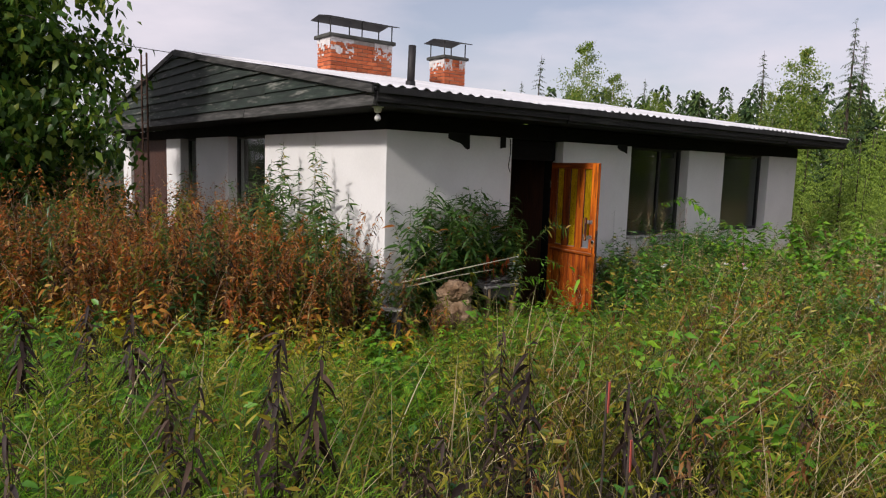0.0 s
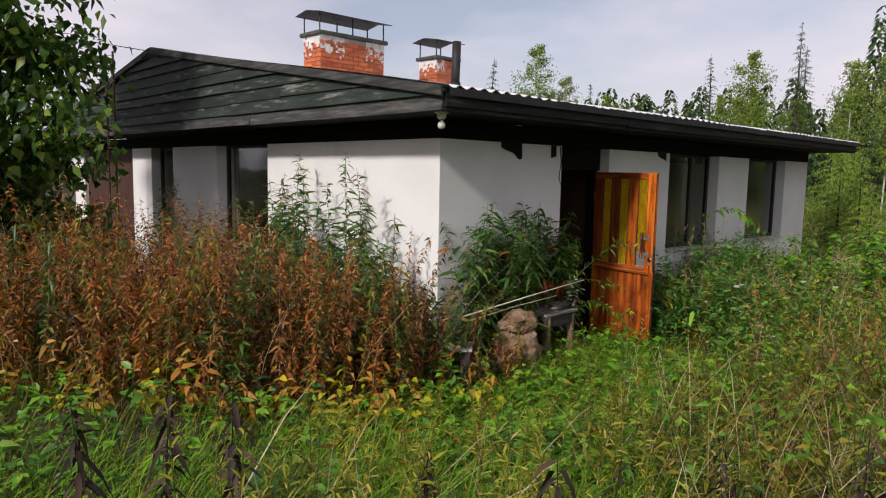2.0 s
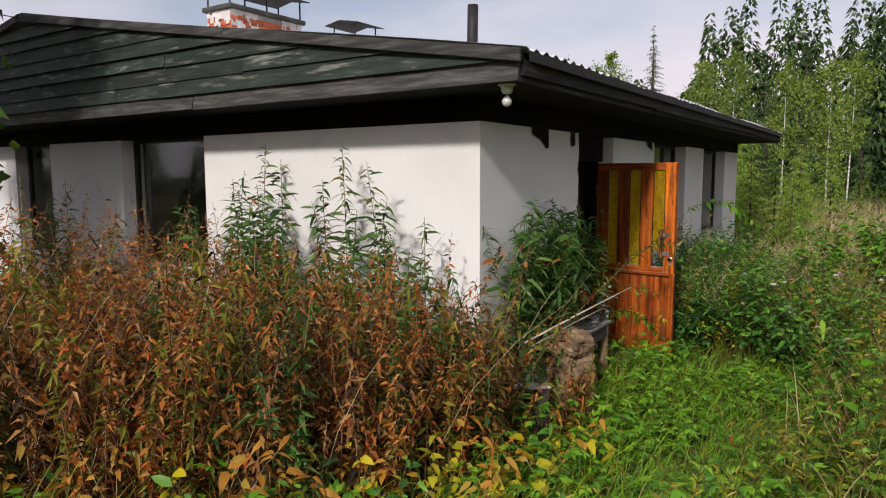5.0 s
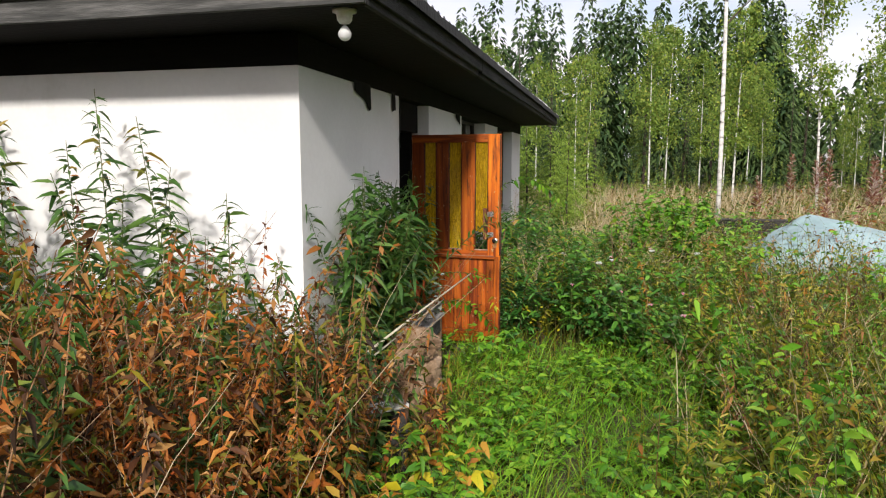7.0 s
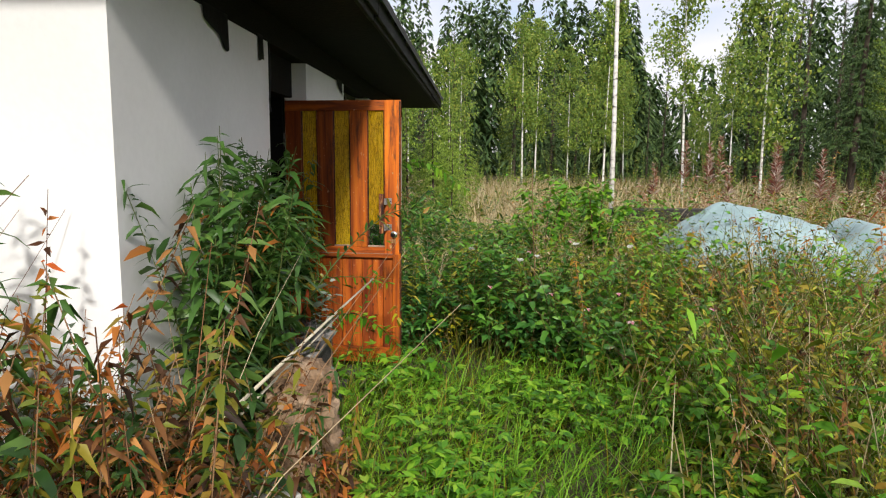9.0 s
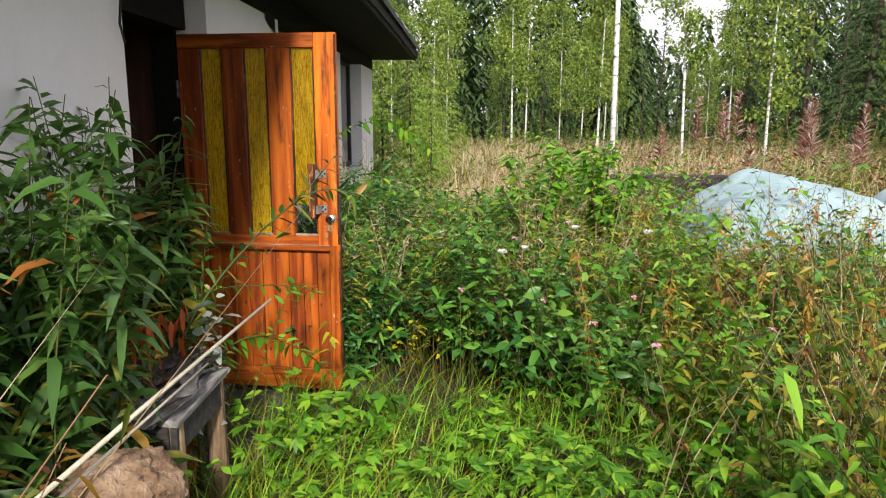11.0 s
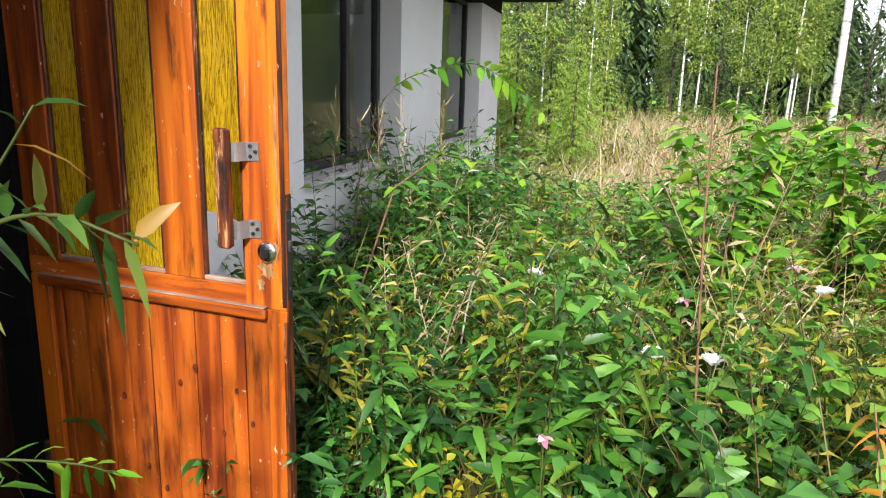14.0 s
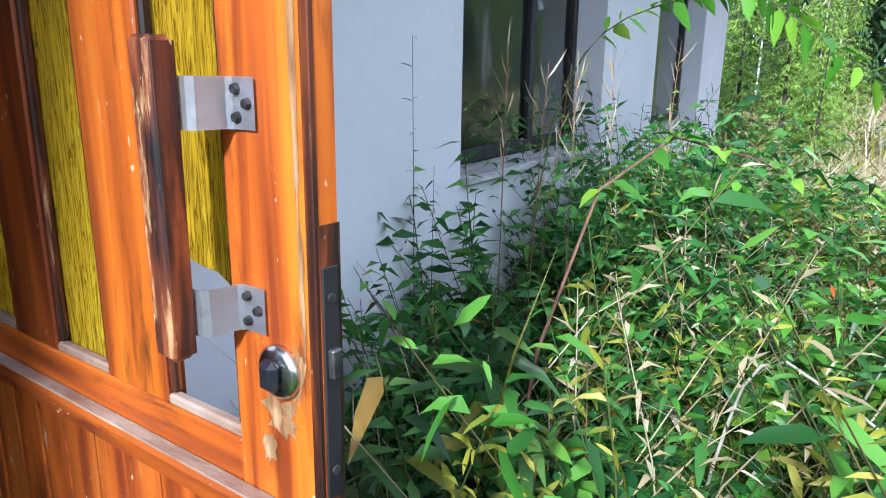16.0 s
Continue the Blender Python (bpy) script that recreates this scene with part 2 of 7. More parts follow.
def varnished(name, stretch, dark=(0.16, 0.022, 0.004), mid=(0.52, 0.095, 0.008), light=(0.72, 0.20, 0.015), worn=0.62):
    """Orange varnished pine: streaky grain, worn patches down to bare wood, dark rubbed spots."""
    m, n, l, b = nodes_of(name)
    tc = n.new("ShaderNodeTexCoord")
    info = n.new("ShaderNodeObjectInfo")
    off = n.new("ShaderNodeVectorMath")
    off.operation = "MULTIPLY_ADD"
    off.inputs[1].default_value = (11, 17, 23)
    l.new(info.outputs["Random"], off.inputs[0])
    l.new(tc.outputs["Object"], off.inputs[2])
    mp = n.new("ShaderNodeMapping")
    mp.inputs["Scale"].default_value = stretch
    l.new(off.outputs["Vector"], mp.inputs["Vector"])
    g = n.new("ShaderNodeTexNoise")
    g.inputs["Scale"].default_value, g.inputs["Detail"].default_value, g.inputs["Distortion"].default_value = 3, 6, 0.5
    l.new(mp.outputs["Vector"], g.inputs["Vector"])
    r = ramp_node(n, [(0.33, dark), (0.50, mid), (0.74, light)])
    l.new(g.outputs["Fac"], r.inputs["Fac"])
    wn_ = n.new("ShaderNodeTexNoise")
    wn_.inputs["Scale"].default_value, wn_.inputs["Detail"].default_value, wn_.inputs["Roughness"].default_value = 5.5, 9, 0.72
    mp2 = n.new("ShaderNodeMapping")
    mp2.inputs["Scale"].default_value = [0.35 + 0.45 * s for s in stretch]
    l.new(off.outputs["Vector"], mp2.inputs["Vector"])
    l.new(mp2.outputs["Vector"], wn_.inputs["Vector"])
    wr = ramp_node(n, [(worn, (0, 0, 0)), (worn + 0.09, (0.85, 0.85, 0.85))])
    l.new(wn_.outputs["Fac"], wr.inputs["Fac"])
    mx = n.new("ShaderNodeMix")
    mx.data_type = "RGBA"
    mx.inputs[7].default_value = (0.62, 0.36, 0.15, 1)
    l.new(wr.outputs["Color"], mx.inputs[0])
    l.new(r.outputs["Color"], mx.inputs[6])
    dr = ramp_node(n, [(0.35, (0.85, 0.85, 0.85)), (0.47, (0, 0, 0))])
    l.new(wn_.outputs["Fac"], dr.inputs["Fac"])
    mx2 = n.new("ShaderNodeMix")
    mx2.data_type = "RGBA"
    mx2.inputs[7].default_value = (0.06, 0.018, 0.008, 1)
    l.new(dr.outputs["Color"], mx2.inputs[0])
    l.new(mx.outputs[2], mx2.inputs[6])
    ch = n.new("ShaderNodeTexNoise")
    ch.inputs["Scale"].default_value, ch.inputs["Detail"].default_value, ch.inputs["Roughness"].default_value = 42, 4, 0.6
    mp3 = n.new("ShaderNodeMapping")
    mp3.inputs["Scale"].default_value = [0.6 + 0.12 * s for s in stretch]
    l.new(off.outputs["Vector"], mp3.inputs["Vector"])
    l.new(mp3.outputs["Vector"], ch.inputs["Vector"])
    cm = n.new("ShaderNodeMath")
    cm.operation = "MULTIPLY_ADD"
    cm.inputs[1].default_value = 0.45
    l.new(wn_.outputs["Fac"], cm.inputs[0])
    l.new(ch.outputs["Fac"], cm.inputs[2])
    cr = ramp_node(n, [(0.915, (0, 0, 0)), (0.95, (0.7, 0.7, 0.7))])
    l.new(cm.outputs["Value"], cr.inputs["Fac"])
    mx3 = n.new("ShaderNodeMix")
    mx3.data_type = "RGBA"
    mx3.inputs[7].default_value = (0.72, 0.50, 0.30, 1)
    l.new(cr.outputs["Color"], mx3.inputs[0])
    l.new(mx2.outputs[2], mx3.inputs[6])
    hv = n.new("ShaderNodeHueSaturation")
    pr = n.new("ShaderNodeMapRange")
    pr.inputs["To Min"].default_value, pr.inputs["To Max"].default_value = 0.78, 1.2
    l.new(info.outputs["Random"], pr.inputs["Value"])
    l.new(pr.outputs["Result"], hv.inputs["Value"])
    l.new(mx3.outputs[2], hv.inputs["Color"])
    l.new(hv.outputs["Color"], b.inputs["Base Color"])
    ro = n.new("ShaderNodeMapRange")
    ro.inputs["To Min"].default_value, ro.inputs["To Max"].default_value = 0.32, 0.7
    l.new(wn_.outputs["Fac"], ro.inputs["Value"])
    l.new(ro.outputs["Result"], b.inputs["Roughness"])
    b.inputs["Specular IOR Level"].default_value = 0.35
    bp = n.new("ShaderNodeBump")
    bp.inputs["Strength"].default_value, bp.inputs["Distance"].default_value = 0.35, 0.004
    l.new(g.outputs["Fac"], bp.inputs["Height"])
    l.new(bp.outputs["Normal"], b.inputs["Normal"])
    return m


M_varnish_v = varnished("orange_varnished_pine_upright", (8, 8, 0.45), (0.17, 0.030, 0.004), (0.46, 0.100, 0.005), (0.66, 0.185, 0.008), 0.655)
M_varnish_h = varnished("orange_varnished_pine_rail", (0.5, 8, 8), (0.15, 0.026, 0.004), (0.38, 0.080, 0.005), (0.54, 0.14, 0.010), 0.63)
M_varnish_low = varnished("worn_red_varnished_plank", (8, 8, 0.5), (0.14, 0.022, 0.004), (0.34, 0.066, 0.005), (0.50, 0.125, 0.010), 0.635)
# browner boards, with part of the hinge side's shade in the colour as well
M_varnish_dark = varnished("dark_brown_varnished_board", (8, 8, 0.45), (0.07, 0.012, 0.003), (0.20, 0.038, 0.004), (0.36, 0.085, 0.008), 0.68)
M_ledge = surface("dusty_worn_ledge", [(0.3, (0.16, 0.05, 0.02)), (0.6, (0.34, 0.24, 0.17)), (0.8, (0.48, 0.42, 0.36))], 16, stretch=(0.5, 1, 1), rough=0.85, bump=0.4)
M_handlewood = varnished("burnt_handle_wood", (20, 20, 2), (0.015, 0.010, 0.010), (0.20, 0.050, 0.018), (0.58, 0.22, 0.08), 0.54)
M_darkbead = varnished("blackened_glazing_bead", (20, 20, 2), (0.012, 0.008, 0.006), (0.06, 0.016, 0.007), (0.30, 0.070, 0.012), 0.60)


def rippled_glass():
    m, n, l, b = nodes_of("rippled_mustard_glass")
    tc = n.new("ShaderNodeTexCoord")
    mp = n.new("ShaderNodeMapping")
    mp.inputs["Scale"].default_value = (14, 14, 0.9)
    l.new(tc.outputs["Object"], mp.inputs["Vector"])
    no = n.new("ShaderNodeTexNoise")
    no.inputs["Scale"].default_value, no.inputs["Detail"].default_value, no.inputs["Distortion"].default_value = 9, 3, 1.2
    l.new(mp.outputs["Vector"], no.inputs["Vector"])
    r = ramp_node(n, [(0.28, (0.80, 0.55, 0.015)), (0.42, (0.66, 0.43, 0.010)), (0.465, (0.16, 0.085, 0.004)), (0.50, (0.62, 0.40, 0.010)), (0.60, (0.84, 0.60, 0.02)), (0.66, (0.30, 0.18, 0.006)), (0.70, (0.8, 0.56, 0.02))])
    l.new(no.outputs["Fac"], r.inputs["Fac"])
    l.new(r.outputs["Color"], b.inputs["Base Color"])
    bp = n.new("ShaderNodeBump")
    bp.inputs["Strength"].default_value, bp.inputs["Distance"].default_value = 1.0, 0.006
    l.new(no.outputs["Fac"], bp.inputs["Height"])
    l.new(bp.outputs["Normal"], b.inputs["Normal"])
    b.inputs["Roughness"].default_value = 0.22
    tr = n.new("ShaderNodeBsdfTranslucent")
    l.new(r.outputs["Color"], tr.inputs["Color"])
    mx = n.new("ShaderNodeMixShader")
    mx.inputs["Fac"].default_value = 0.45
    l.new(b.outputs["BSDF"], mx.inputs[1])
    l.new(tr.outputs["BSDF"], mx.inputs[2])
    l.new(mx.outputs["Shader"], n["Material Output"].inputs["Surface"])
    return m


M_ripple = rippled_glass()
M_glass, _n, _l, _b = nodes_of("window_glass")
_b.inputs["Base Color"].default_value = (0.75, 0.82, 0.78, 1)
_b.inputs["Roughness"].default_value = 0.04
_b.inputs["Transmission Weight"].default_value = 1.0
_b.inputs["IOR"].default_value = 1.45
M_bulb, _n, _l, _b = nodes_of("clear_bulb_glass")
_b.inputs["Base Color"].default_value = (0.85, 0.85, 0.84, 1)
_b.inputs["Roughness"].default_value = 0.15
_b.inputs["Transmission Weight"].default_value = 0.35

# foliage
G_grass = leafy("green_grass", [(0.0, (0.035, 0.050, 0.005)), (0.45, (0.115, 0.140, 0.009)), (0.75, (0.235, 0.205, 0.016)), (0.95, (0.38, 0.26, 0.05))], patch=0.5)
G_lush = leafy("lush_grass", [(0.0, (0.060, 0.19, 0.010)), (0.6, (0.18, 0.39, 0.018)), (1.0, (0.36, 0.50, 0.04))], patch=0.4)
G_straw = leafy("dry_straw_grass", [(0.0, (0.32, 0.24, 0.11)), (0.6, (0.52, 0.42, 0.24)), (1.0, (0.64, 0.55, 0.37))], trans=0.28)
G_olive = leafy("olive_weeds", [(0.0, (0.020, 0.028, 0.005)), (0.30, (0.085, 0.115, 0.010)), (0.55, (0.17, 0.19, 0.014)), (0.75, (0.27, 0.22, 0.022)), (0.88, (0.26, 0.10, 0.018)), (1.0, (0.38, 0.30, 0.12))], patch=0.5)
G_rust = leafy("rust_dead_leaves", [(0.0, (0.028, 0.013, 0.007)), (0.20, (0.12, 0.042, 0.012)), (0.36, (0.38, 0.115, 0.020)), (0.56, (0.58, 0.225, 0.040)), (0.66, (0.66, 0.40, 0.15)), (0.74, (0.58, 0.11, 0.02)), (0.82, (0.22, 0.18, 0.025)), (0.92, (0.13, 0.17, 0.025)), (1.0, (0.06, 0.09, 0.015))], rough=0.6, trans=0.38, patch=0.3, spec=0.3)
G_feather = leafy("feathery_yellow_green", [(0.0, (0.14, 0.17, 0.012)), (0.5, (0.30, 0.30, 0.025)), (0.85, (0.42, 0.38, 0.05)), (1.0, (0.50, 0.40, 0.12))], trans=0.35)
G_brown = leafy("brown_dead_leaves", [(0.0, (0.020, 0.012, 0.007)), (0.35, (0.10, 0.045, 0.018)), (0.65, (0.28, 0.12, 0.035)), (0.85, (0.44, 0.22, 0.065)), (1.0, (0.14, 0.16, 0.03))], rough=0.6, trans=0.35, spec=0.3)
G_ruststem = leafy("dead_stem", [(0.0, (0.07, 0.030, 0.015)), (0.5, (0.22, 0.10, 0.045)), (0.75, (0.42, 0.31, 0.18)), (1.0, (0.58, 0.48, 0.34))], rough=0.7, trans=0.05)
G_fire = leafy("fireweed_leaf", [(0.0, (0.020, 0.058, 0.012)), (0.5, (0.062, 0.150, 0.026)), (0.85, (0.13, 0.23, 0.045)), (0.95, (0.28, 0.22, 0.025)), (1.0, (0.38, 0.11, 0.025))], patch=0.0, spec=0.4, rough=0.4)
G_herb = leafy("broad_herb_leaf", [(0.0, (0.030, 0.11, 0.010)), (0.5, (0.12, 0.32, 0.018)), (0.85, (0.25, 0.44, 0.028)), (0.97, (0.28, 0.38, 0.05)), (1.0, (0.48, 0.38, 0.04))], patch=0.3, spec=0.35)
G_balsam = leafy("glossy_thicket_leaf", [(0.0, (0.009, 0.042, 0.007)), (0.45, (0.060, 0.185, 0.018)), (0.8, (0.135, 0.31, 0.035)), (0.93, (0.28, 0.36, 0.05)), (1.0, (0.42, 0.24, 0.03))], patch=0.4, rough=0.42, spec=0.35, trans=0.24)
# darker copy of the herb leaf: shade among the growth put into its colour
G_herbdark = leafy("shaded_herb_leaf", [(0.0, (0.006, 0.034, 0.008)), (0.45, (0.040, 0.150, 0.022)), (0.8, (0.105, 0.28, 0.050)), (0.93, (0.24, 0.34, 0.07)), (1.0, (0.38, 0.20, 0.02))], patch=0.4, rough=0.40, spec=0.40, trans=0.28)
G_yellow = leafy("yellow_autumn_leaf", [(0.0, (0.22, 0.26, 0.02)), (0.3, (0.46, 0.42, 0.02)), (0.7, (0.62, 0.51, 0.025)), (0.9, (0.26, 0.32, 0.03)), (1.0, (0.50, 0.24, 0.03))])
G_orange = leafy("orange_autumn_leaf", [(0.0, (0.30, 0.12, 0.02)), (0.5, (0.50, 0.24, 0.03)), (1.0, (0.30, 0.25, 0.04))], trans=0.3)
G_darkstalk = leafy("blackened_stalk_leaf", [(0.0, (0.016, 0.010, 0.009)), (0.7, (0.040, 0.024, 0.018)), (1.0, (0.09, 0.055, 0.035))], rough=0.6, trans=0.1)
G_silver = leafy("silvery_leaf_underside", [(0.0, (0.14, 0.19, 0.14)), (0.5, (0.26, 0.31, 0.25)), (1.0, (0.42, 0.46, 0.40))], rough=0.6, trans=0.2)
G_pink = leafy("pink_petal", [(0.0, (0.55, 0.12, 0.22)), (0.6, (0.72, 0.36, 0.42)), (1.0, (0.75, 0.60, 0.58))], trans=0.3)
G_seed = leafy("reddish_seed_head", [(0.0, (0.16, 0.045, 0.03)), (0.45, (0.32, 0.12, 0.08)), (0.7, (0.50, 0.36, 0.28)), (1.0, (0.66, 0.58, 0.50))], rough=0.8, trans=0.25)
G_white = leafy("white_petal", [(0.0, (0.62, 0.62, 0.60)), (1.0, (0.80, 0.80, 0.78))], trans=0.3)
G_redleaf = leafy("orange_red_leaf", [(0.0, (0.34, 0.06, 0.02)), (1.0, (0.50, 0.13, 0.04))], trans=0.3)
M_canister = surface("dark_blue_grey_plastic", [(0.3, (0.02, 0.026, 0.034)), (0.7, (0.05, 0.06, 0.075))], 8, rough=0.5, bump=0.1)
G_stem = leafy("green_stem", [(0.0, (0.035, 0.060, 0.014)), (0.6, (0.085, 0.105, 0.028)), (1.0, (0.13, 0.06, 0.03))], trans=0.05)
G_bush = leafy("shrub_leaf", [(0.0, (0.018, 0.055, 0.009)), (0.5, (0.055, 0.130, 0.016)), (0.85, (0.13, 0.22, 0.028)), (1.0, (0.24, 0.28, 0.035))], rough=0.4)
G_birch = leafy("birch_leaf", [(0.0, (0.08, 0.15, 0.022)), (0.5, (0.18, 0.28, 0.045)), (0.85, (0.29, 0.37, 0.065)), (1.0, (0.46, 0.40, 0.07))], patch=0.2)
G_spruce = leafy("spruce_needles", [(0.0, (0.020, 0.048, 0.016)), (0.6, (0.055, 0.102, 0.028)), (1.0, (0.11, 0.16, 0.045))], rough=0.6, trans=0.1)
G_young = leafy("young_spruce_needles", [(0.0, (0.09, 0.155, 0.02)), (0.6, (0.20, 0.31, 0.04)), (1.0, (0.33, 0.44, 0.07))], rough=0.6, trans=0.3)
M_bark = surface("dark_bark", [(0.3, (0.03, 0.022, 0.016)), (0.7, (0.10, 0.075, 0.055))], 8, stretch=(4, 4, 1), rough=0.95, bump=0.9, bump_scale=20)
M_birchbark = surface("white_birch_bark", [(0.36, (0.05, 0.045, 0.04)), (0.44, (0.55, 0.53, 0.49)), (0.7, (0.76, 0.74, 0.70))], 3.2, stretch=(1.5, 1.5, 3.5), rough=0.7, bump=0.3)
M_pinebark = surface("reddish_pine_bark", [(0.3, (0.08, 0.04, 0.025)), (0.7, (0.28, 0.14, 0.08))], 8, stretch=(4, 4, 1), rough=0.95, bump=0.8, bump_scale=20)


# ---- mesh helpers ----
def empty(name, m=None):
    ob = new(name)
    ob.empty_display_size = 0.1
    if m is not None:
        ob.matrix_world = m
    return ob


def part(name, bm, material, parent=None, label=""):
    """Links a bmesh as one mesh object under a thing or a part, in the parent's own coordinates."""
    me = bpy.data.meshes.new(name)
    bm.to_mesh(me)
    bm.free()
    me.materials.append(material)
    ob = new(name, me)
    if parent is not None:
        ob.parent = parent
    if label:
        ob["label"] = label
    return ob


def box(x0, x1, y0, y1, z0, z1, bevel=0.0, bm=None):
    bm = bm or bmesh.new()
    m = Matrix.Translation(((x0 + x1) / 2, (y0 + y1) / 2, (z0 + z1) / 2)) @ Matrix.Diagonal((x1 - x0, y1 - y0, z1 - z0, 1))
    r = bmesh.ops.create_cube(bm, size=1, matrix=m)
    if bevel:
        es = {e for v in r["verts"] for e in v.link_edges}
        bmesh.ops.bevel(bm, geom=list(es), offset=bevel, segments=1, affect="EDGES")
    return bm


def rough_up(bm, amount, scale=3.0, seed=0.0):
    for v in bm.verts:
        v.co += Vector(noise.noise_vector(v.co * scale + Vector((seed, seed * 1.7, -seed)))) * amount
    return bm


def tube(points, radii, sides=8, bm=None, cap=True):
    """A tapered tube along points."""
    bm = bm or bmesh.new()
    rings = []
    pts = [Vector(p) for p in points]
    for i, p in enumerate(pts):
        d = (pts[min(i + 1, len(pts) - 1)] - pts[max(i - 1, 0)]).normalized()
        a = d.orthogonal().normalized() if abs(d.z) < 0.95 else Vector((1, 0, 0))
        a = (a - d * a.dot(d)).normalized()
        c = d.cross(a)
        rr = radii[i] if isinstance(radii, (list, tuple)) else radii
        rings.append([bm.verts.new(p + (a * math.cos(2 * math.pi * k / sides) + c * math.sin(2 * math.pi * k / sides)) * rr) for k in range(sides)])
    for r0, r1 in zip(rings, rings[1:]):
        for k in range(sides):
            bm.faces.new((r0[k], r0[(k + 1) % sides], r1[(k + 1) % sides], r1[k]))
    if cap:
        bm.faces.new(rings[0][::-1])
        bm.faces.new(rings[-1])
    return bm


def smooth(ob):
    ob.data.shade_smooth()
    return ob


class Soup:
    """Many small pieces of foliage, gathered and linked as one mesh of triangles."""

    def __init__(self):
        self.v, self.f, self.n = [], [], 0

    def add(self, verts, tris):
        """verts: (N, k, 3) vertices of N alike pieces; tris: (m, 3) triangles of one piece."""
        N, k = verts.shape[:2]
        if not N:
            return
        self.v.append(verts.reshape(-1, 3))
        self.f.append((np.asarray(tris)[None] + (np.arange(N) * k)[:, None, None] + self.n).reshape(-1, 3))
        self.n += N * k

    def mesh(self, name, material):
        v, f = np.concatenate(self.v).astype(np.float32), np.concatenate(self.f).astype(np.int32)
        me = bpy.data.meshes.new(name)
        me.vertices.add(len(v))
        me.vertices.foreach_set("co", v.ravel())
        me.loops.add(f.size)
        me.loops.foreach_set("vertex_index", f.ravel())
        me.polygons.add(len(f))
        me.polygons.foreach_set("loop_start", np.arange(0, f.size, 3, dtype=np.int32))
        me.polygons.foreach_set("loop_total", np.full(len(f), 3, dtype=np.int32))
        me.update()
        me.validate()
        me.materials.append(material)
        return me

    def link(self, name, material, parent=None):
        ob = new(name, self.mesh(name, material))
        if parent is not None:
            ob.parent = parent
        return ob


rng = np.random.default_rng(7)


def unit(a):
    return a / np.maximum(np.linalg.norm(a, axis=-1, keepdims=True), 1e-9)


def leaves(s, P, D, L, W, droop=0.25, fold=0.25, low=False, wide=0.4, twist=0.35, flat=False):
    """Folded, drooping leaves from P along D. low: fewer triangles."""
    N = len(P)
    if not N:
        return
    D = unit(D)
    up = np.tile([0.0, 0.0, 1.0], (N, 1)) + rng.normal(0, twist, (N, 3))
    S = unit(np.cross(D, up))
    Nn = np.cross(S, D)
    L, W = np.broadcast_to(L, N)[:, None], np.broadcast_to(W, N)[:, None]
    droop = np.broadcast_to(droop, N)[:, None]

    def c(t):
        return P + D * L * t - np.array([0, 0, 1.0]) * droop * L * t * t

    def side(t, w, sg):
        return c(t) + S * W * w * sg + Nn * W * w * fold
    if flat:
        s.add(np.stack([P, side(wide, 0.5, 1), c(1.0), side(wide, 0.5, -1)], 1), [(0, 2, 1), (0, 3, 2)])
    elif low:
        v = np.stack([P, side(wide, 0.5, 1), c(wide), side(wide, 0.5, -1), c(1.0)], 1)
        s.add(v, [(0, 2, 1), (0, 3, 2), (1, 2, 4), (2, 3, 4)])
    else:
        v = np.stack([P, side(wide * 0.7, 0.45, 1), c(wide * 0.7), side(wide * 0.7, 0.45, -1),
                      side(wide + 0.28, 0.34, 1), c(wide + 0.28), side(wide + 0.28, 0.34, -1), c(1.0)], 1)
        s.add(v, [(0, 2, 1), (0, 3, 2), (1, 2, 5), (1, 5, 4), (2, 3, 6), (2, 6, 5), (4, 5, 7), (5, 6, 7)])


def blades(s, P, L, W, lean=0.35, bend=0.5):
    """Grass blades, bent over at the tip."""
    N = len(P)
    az = rng.uniform(0, 2 * np.pi, N)
    H = np.stack([np.cos(az), np.sin(az), np.zeros(N)], 1)
    ln, bd = (rng.uniform(0.1, 1, N) * lean)[:, None], (rng.uniform(0.2, 1, N) * bend)[:, None]
    S = np.stack([-np.sin(az + 0.6), np.cos(az + 0.6), np.zeros(N)], 1)
    L, W = np.broadcast_to(L, N)[:, None], np.broadcast_to(W, N)[:, None]
    Z = np.array([0, 0, 1.0])

    def c(t):
        return P + Z * L * (t - 0.35 * bd * t ** 3) + H * L * (ln * t + bd * t * t * 0.75)
    v = np.stack([P - S * W * 0.5, P + S * W * 0.5, c(0.4) - S * W * 0.5, c(0.4) + S * W * 0.5, c(0.75) - S * W * 0.35, c(0.75) + S * W * 0.35, c(1.0)], 1)
    s.add(v, [(0, 1, 3), (0, 3, 2), (2, 3, 5), (2, 5, 4), (4, 5, 6)])


def stems(s, base, height, lean, radius, seg=4):
    """Thin three-sided stems that bow along lean."""
    N = len(base)
    ts = np.linspace(0, 1, seg + 1)
    ring = []
    for t in ts:
        c = base + np.concatenate([lean * (height * t * t)[:, None], (height * t)[:, None]], 1)
        r = (radius * (1 - 0.7 * t))[:, None]
        for k in range(3):
            ring.append(c + r * np.array([np.cos(2.094 * k), np.sin(2.094 * k), 0]))
    v = np.stack(ring, 1)
    tr = []
    for i in range(seg):
        for k in range(3):
            a, b2 = 3 * i + k, 3 * i + (k + 1) % 3
            tr += [(a, b2, b2 + 3), (a, b2 + 3, a + 3)]
    s.add(v, tr)


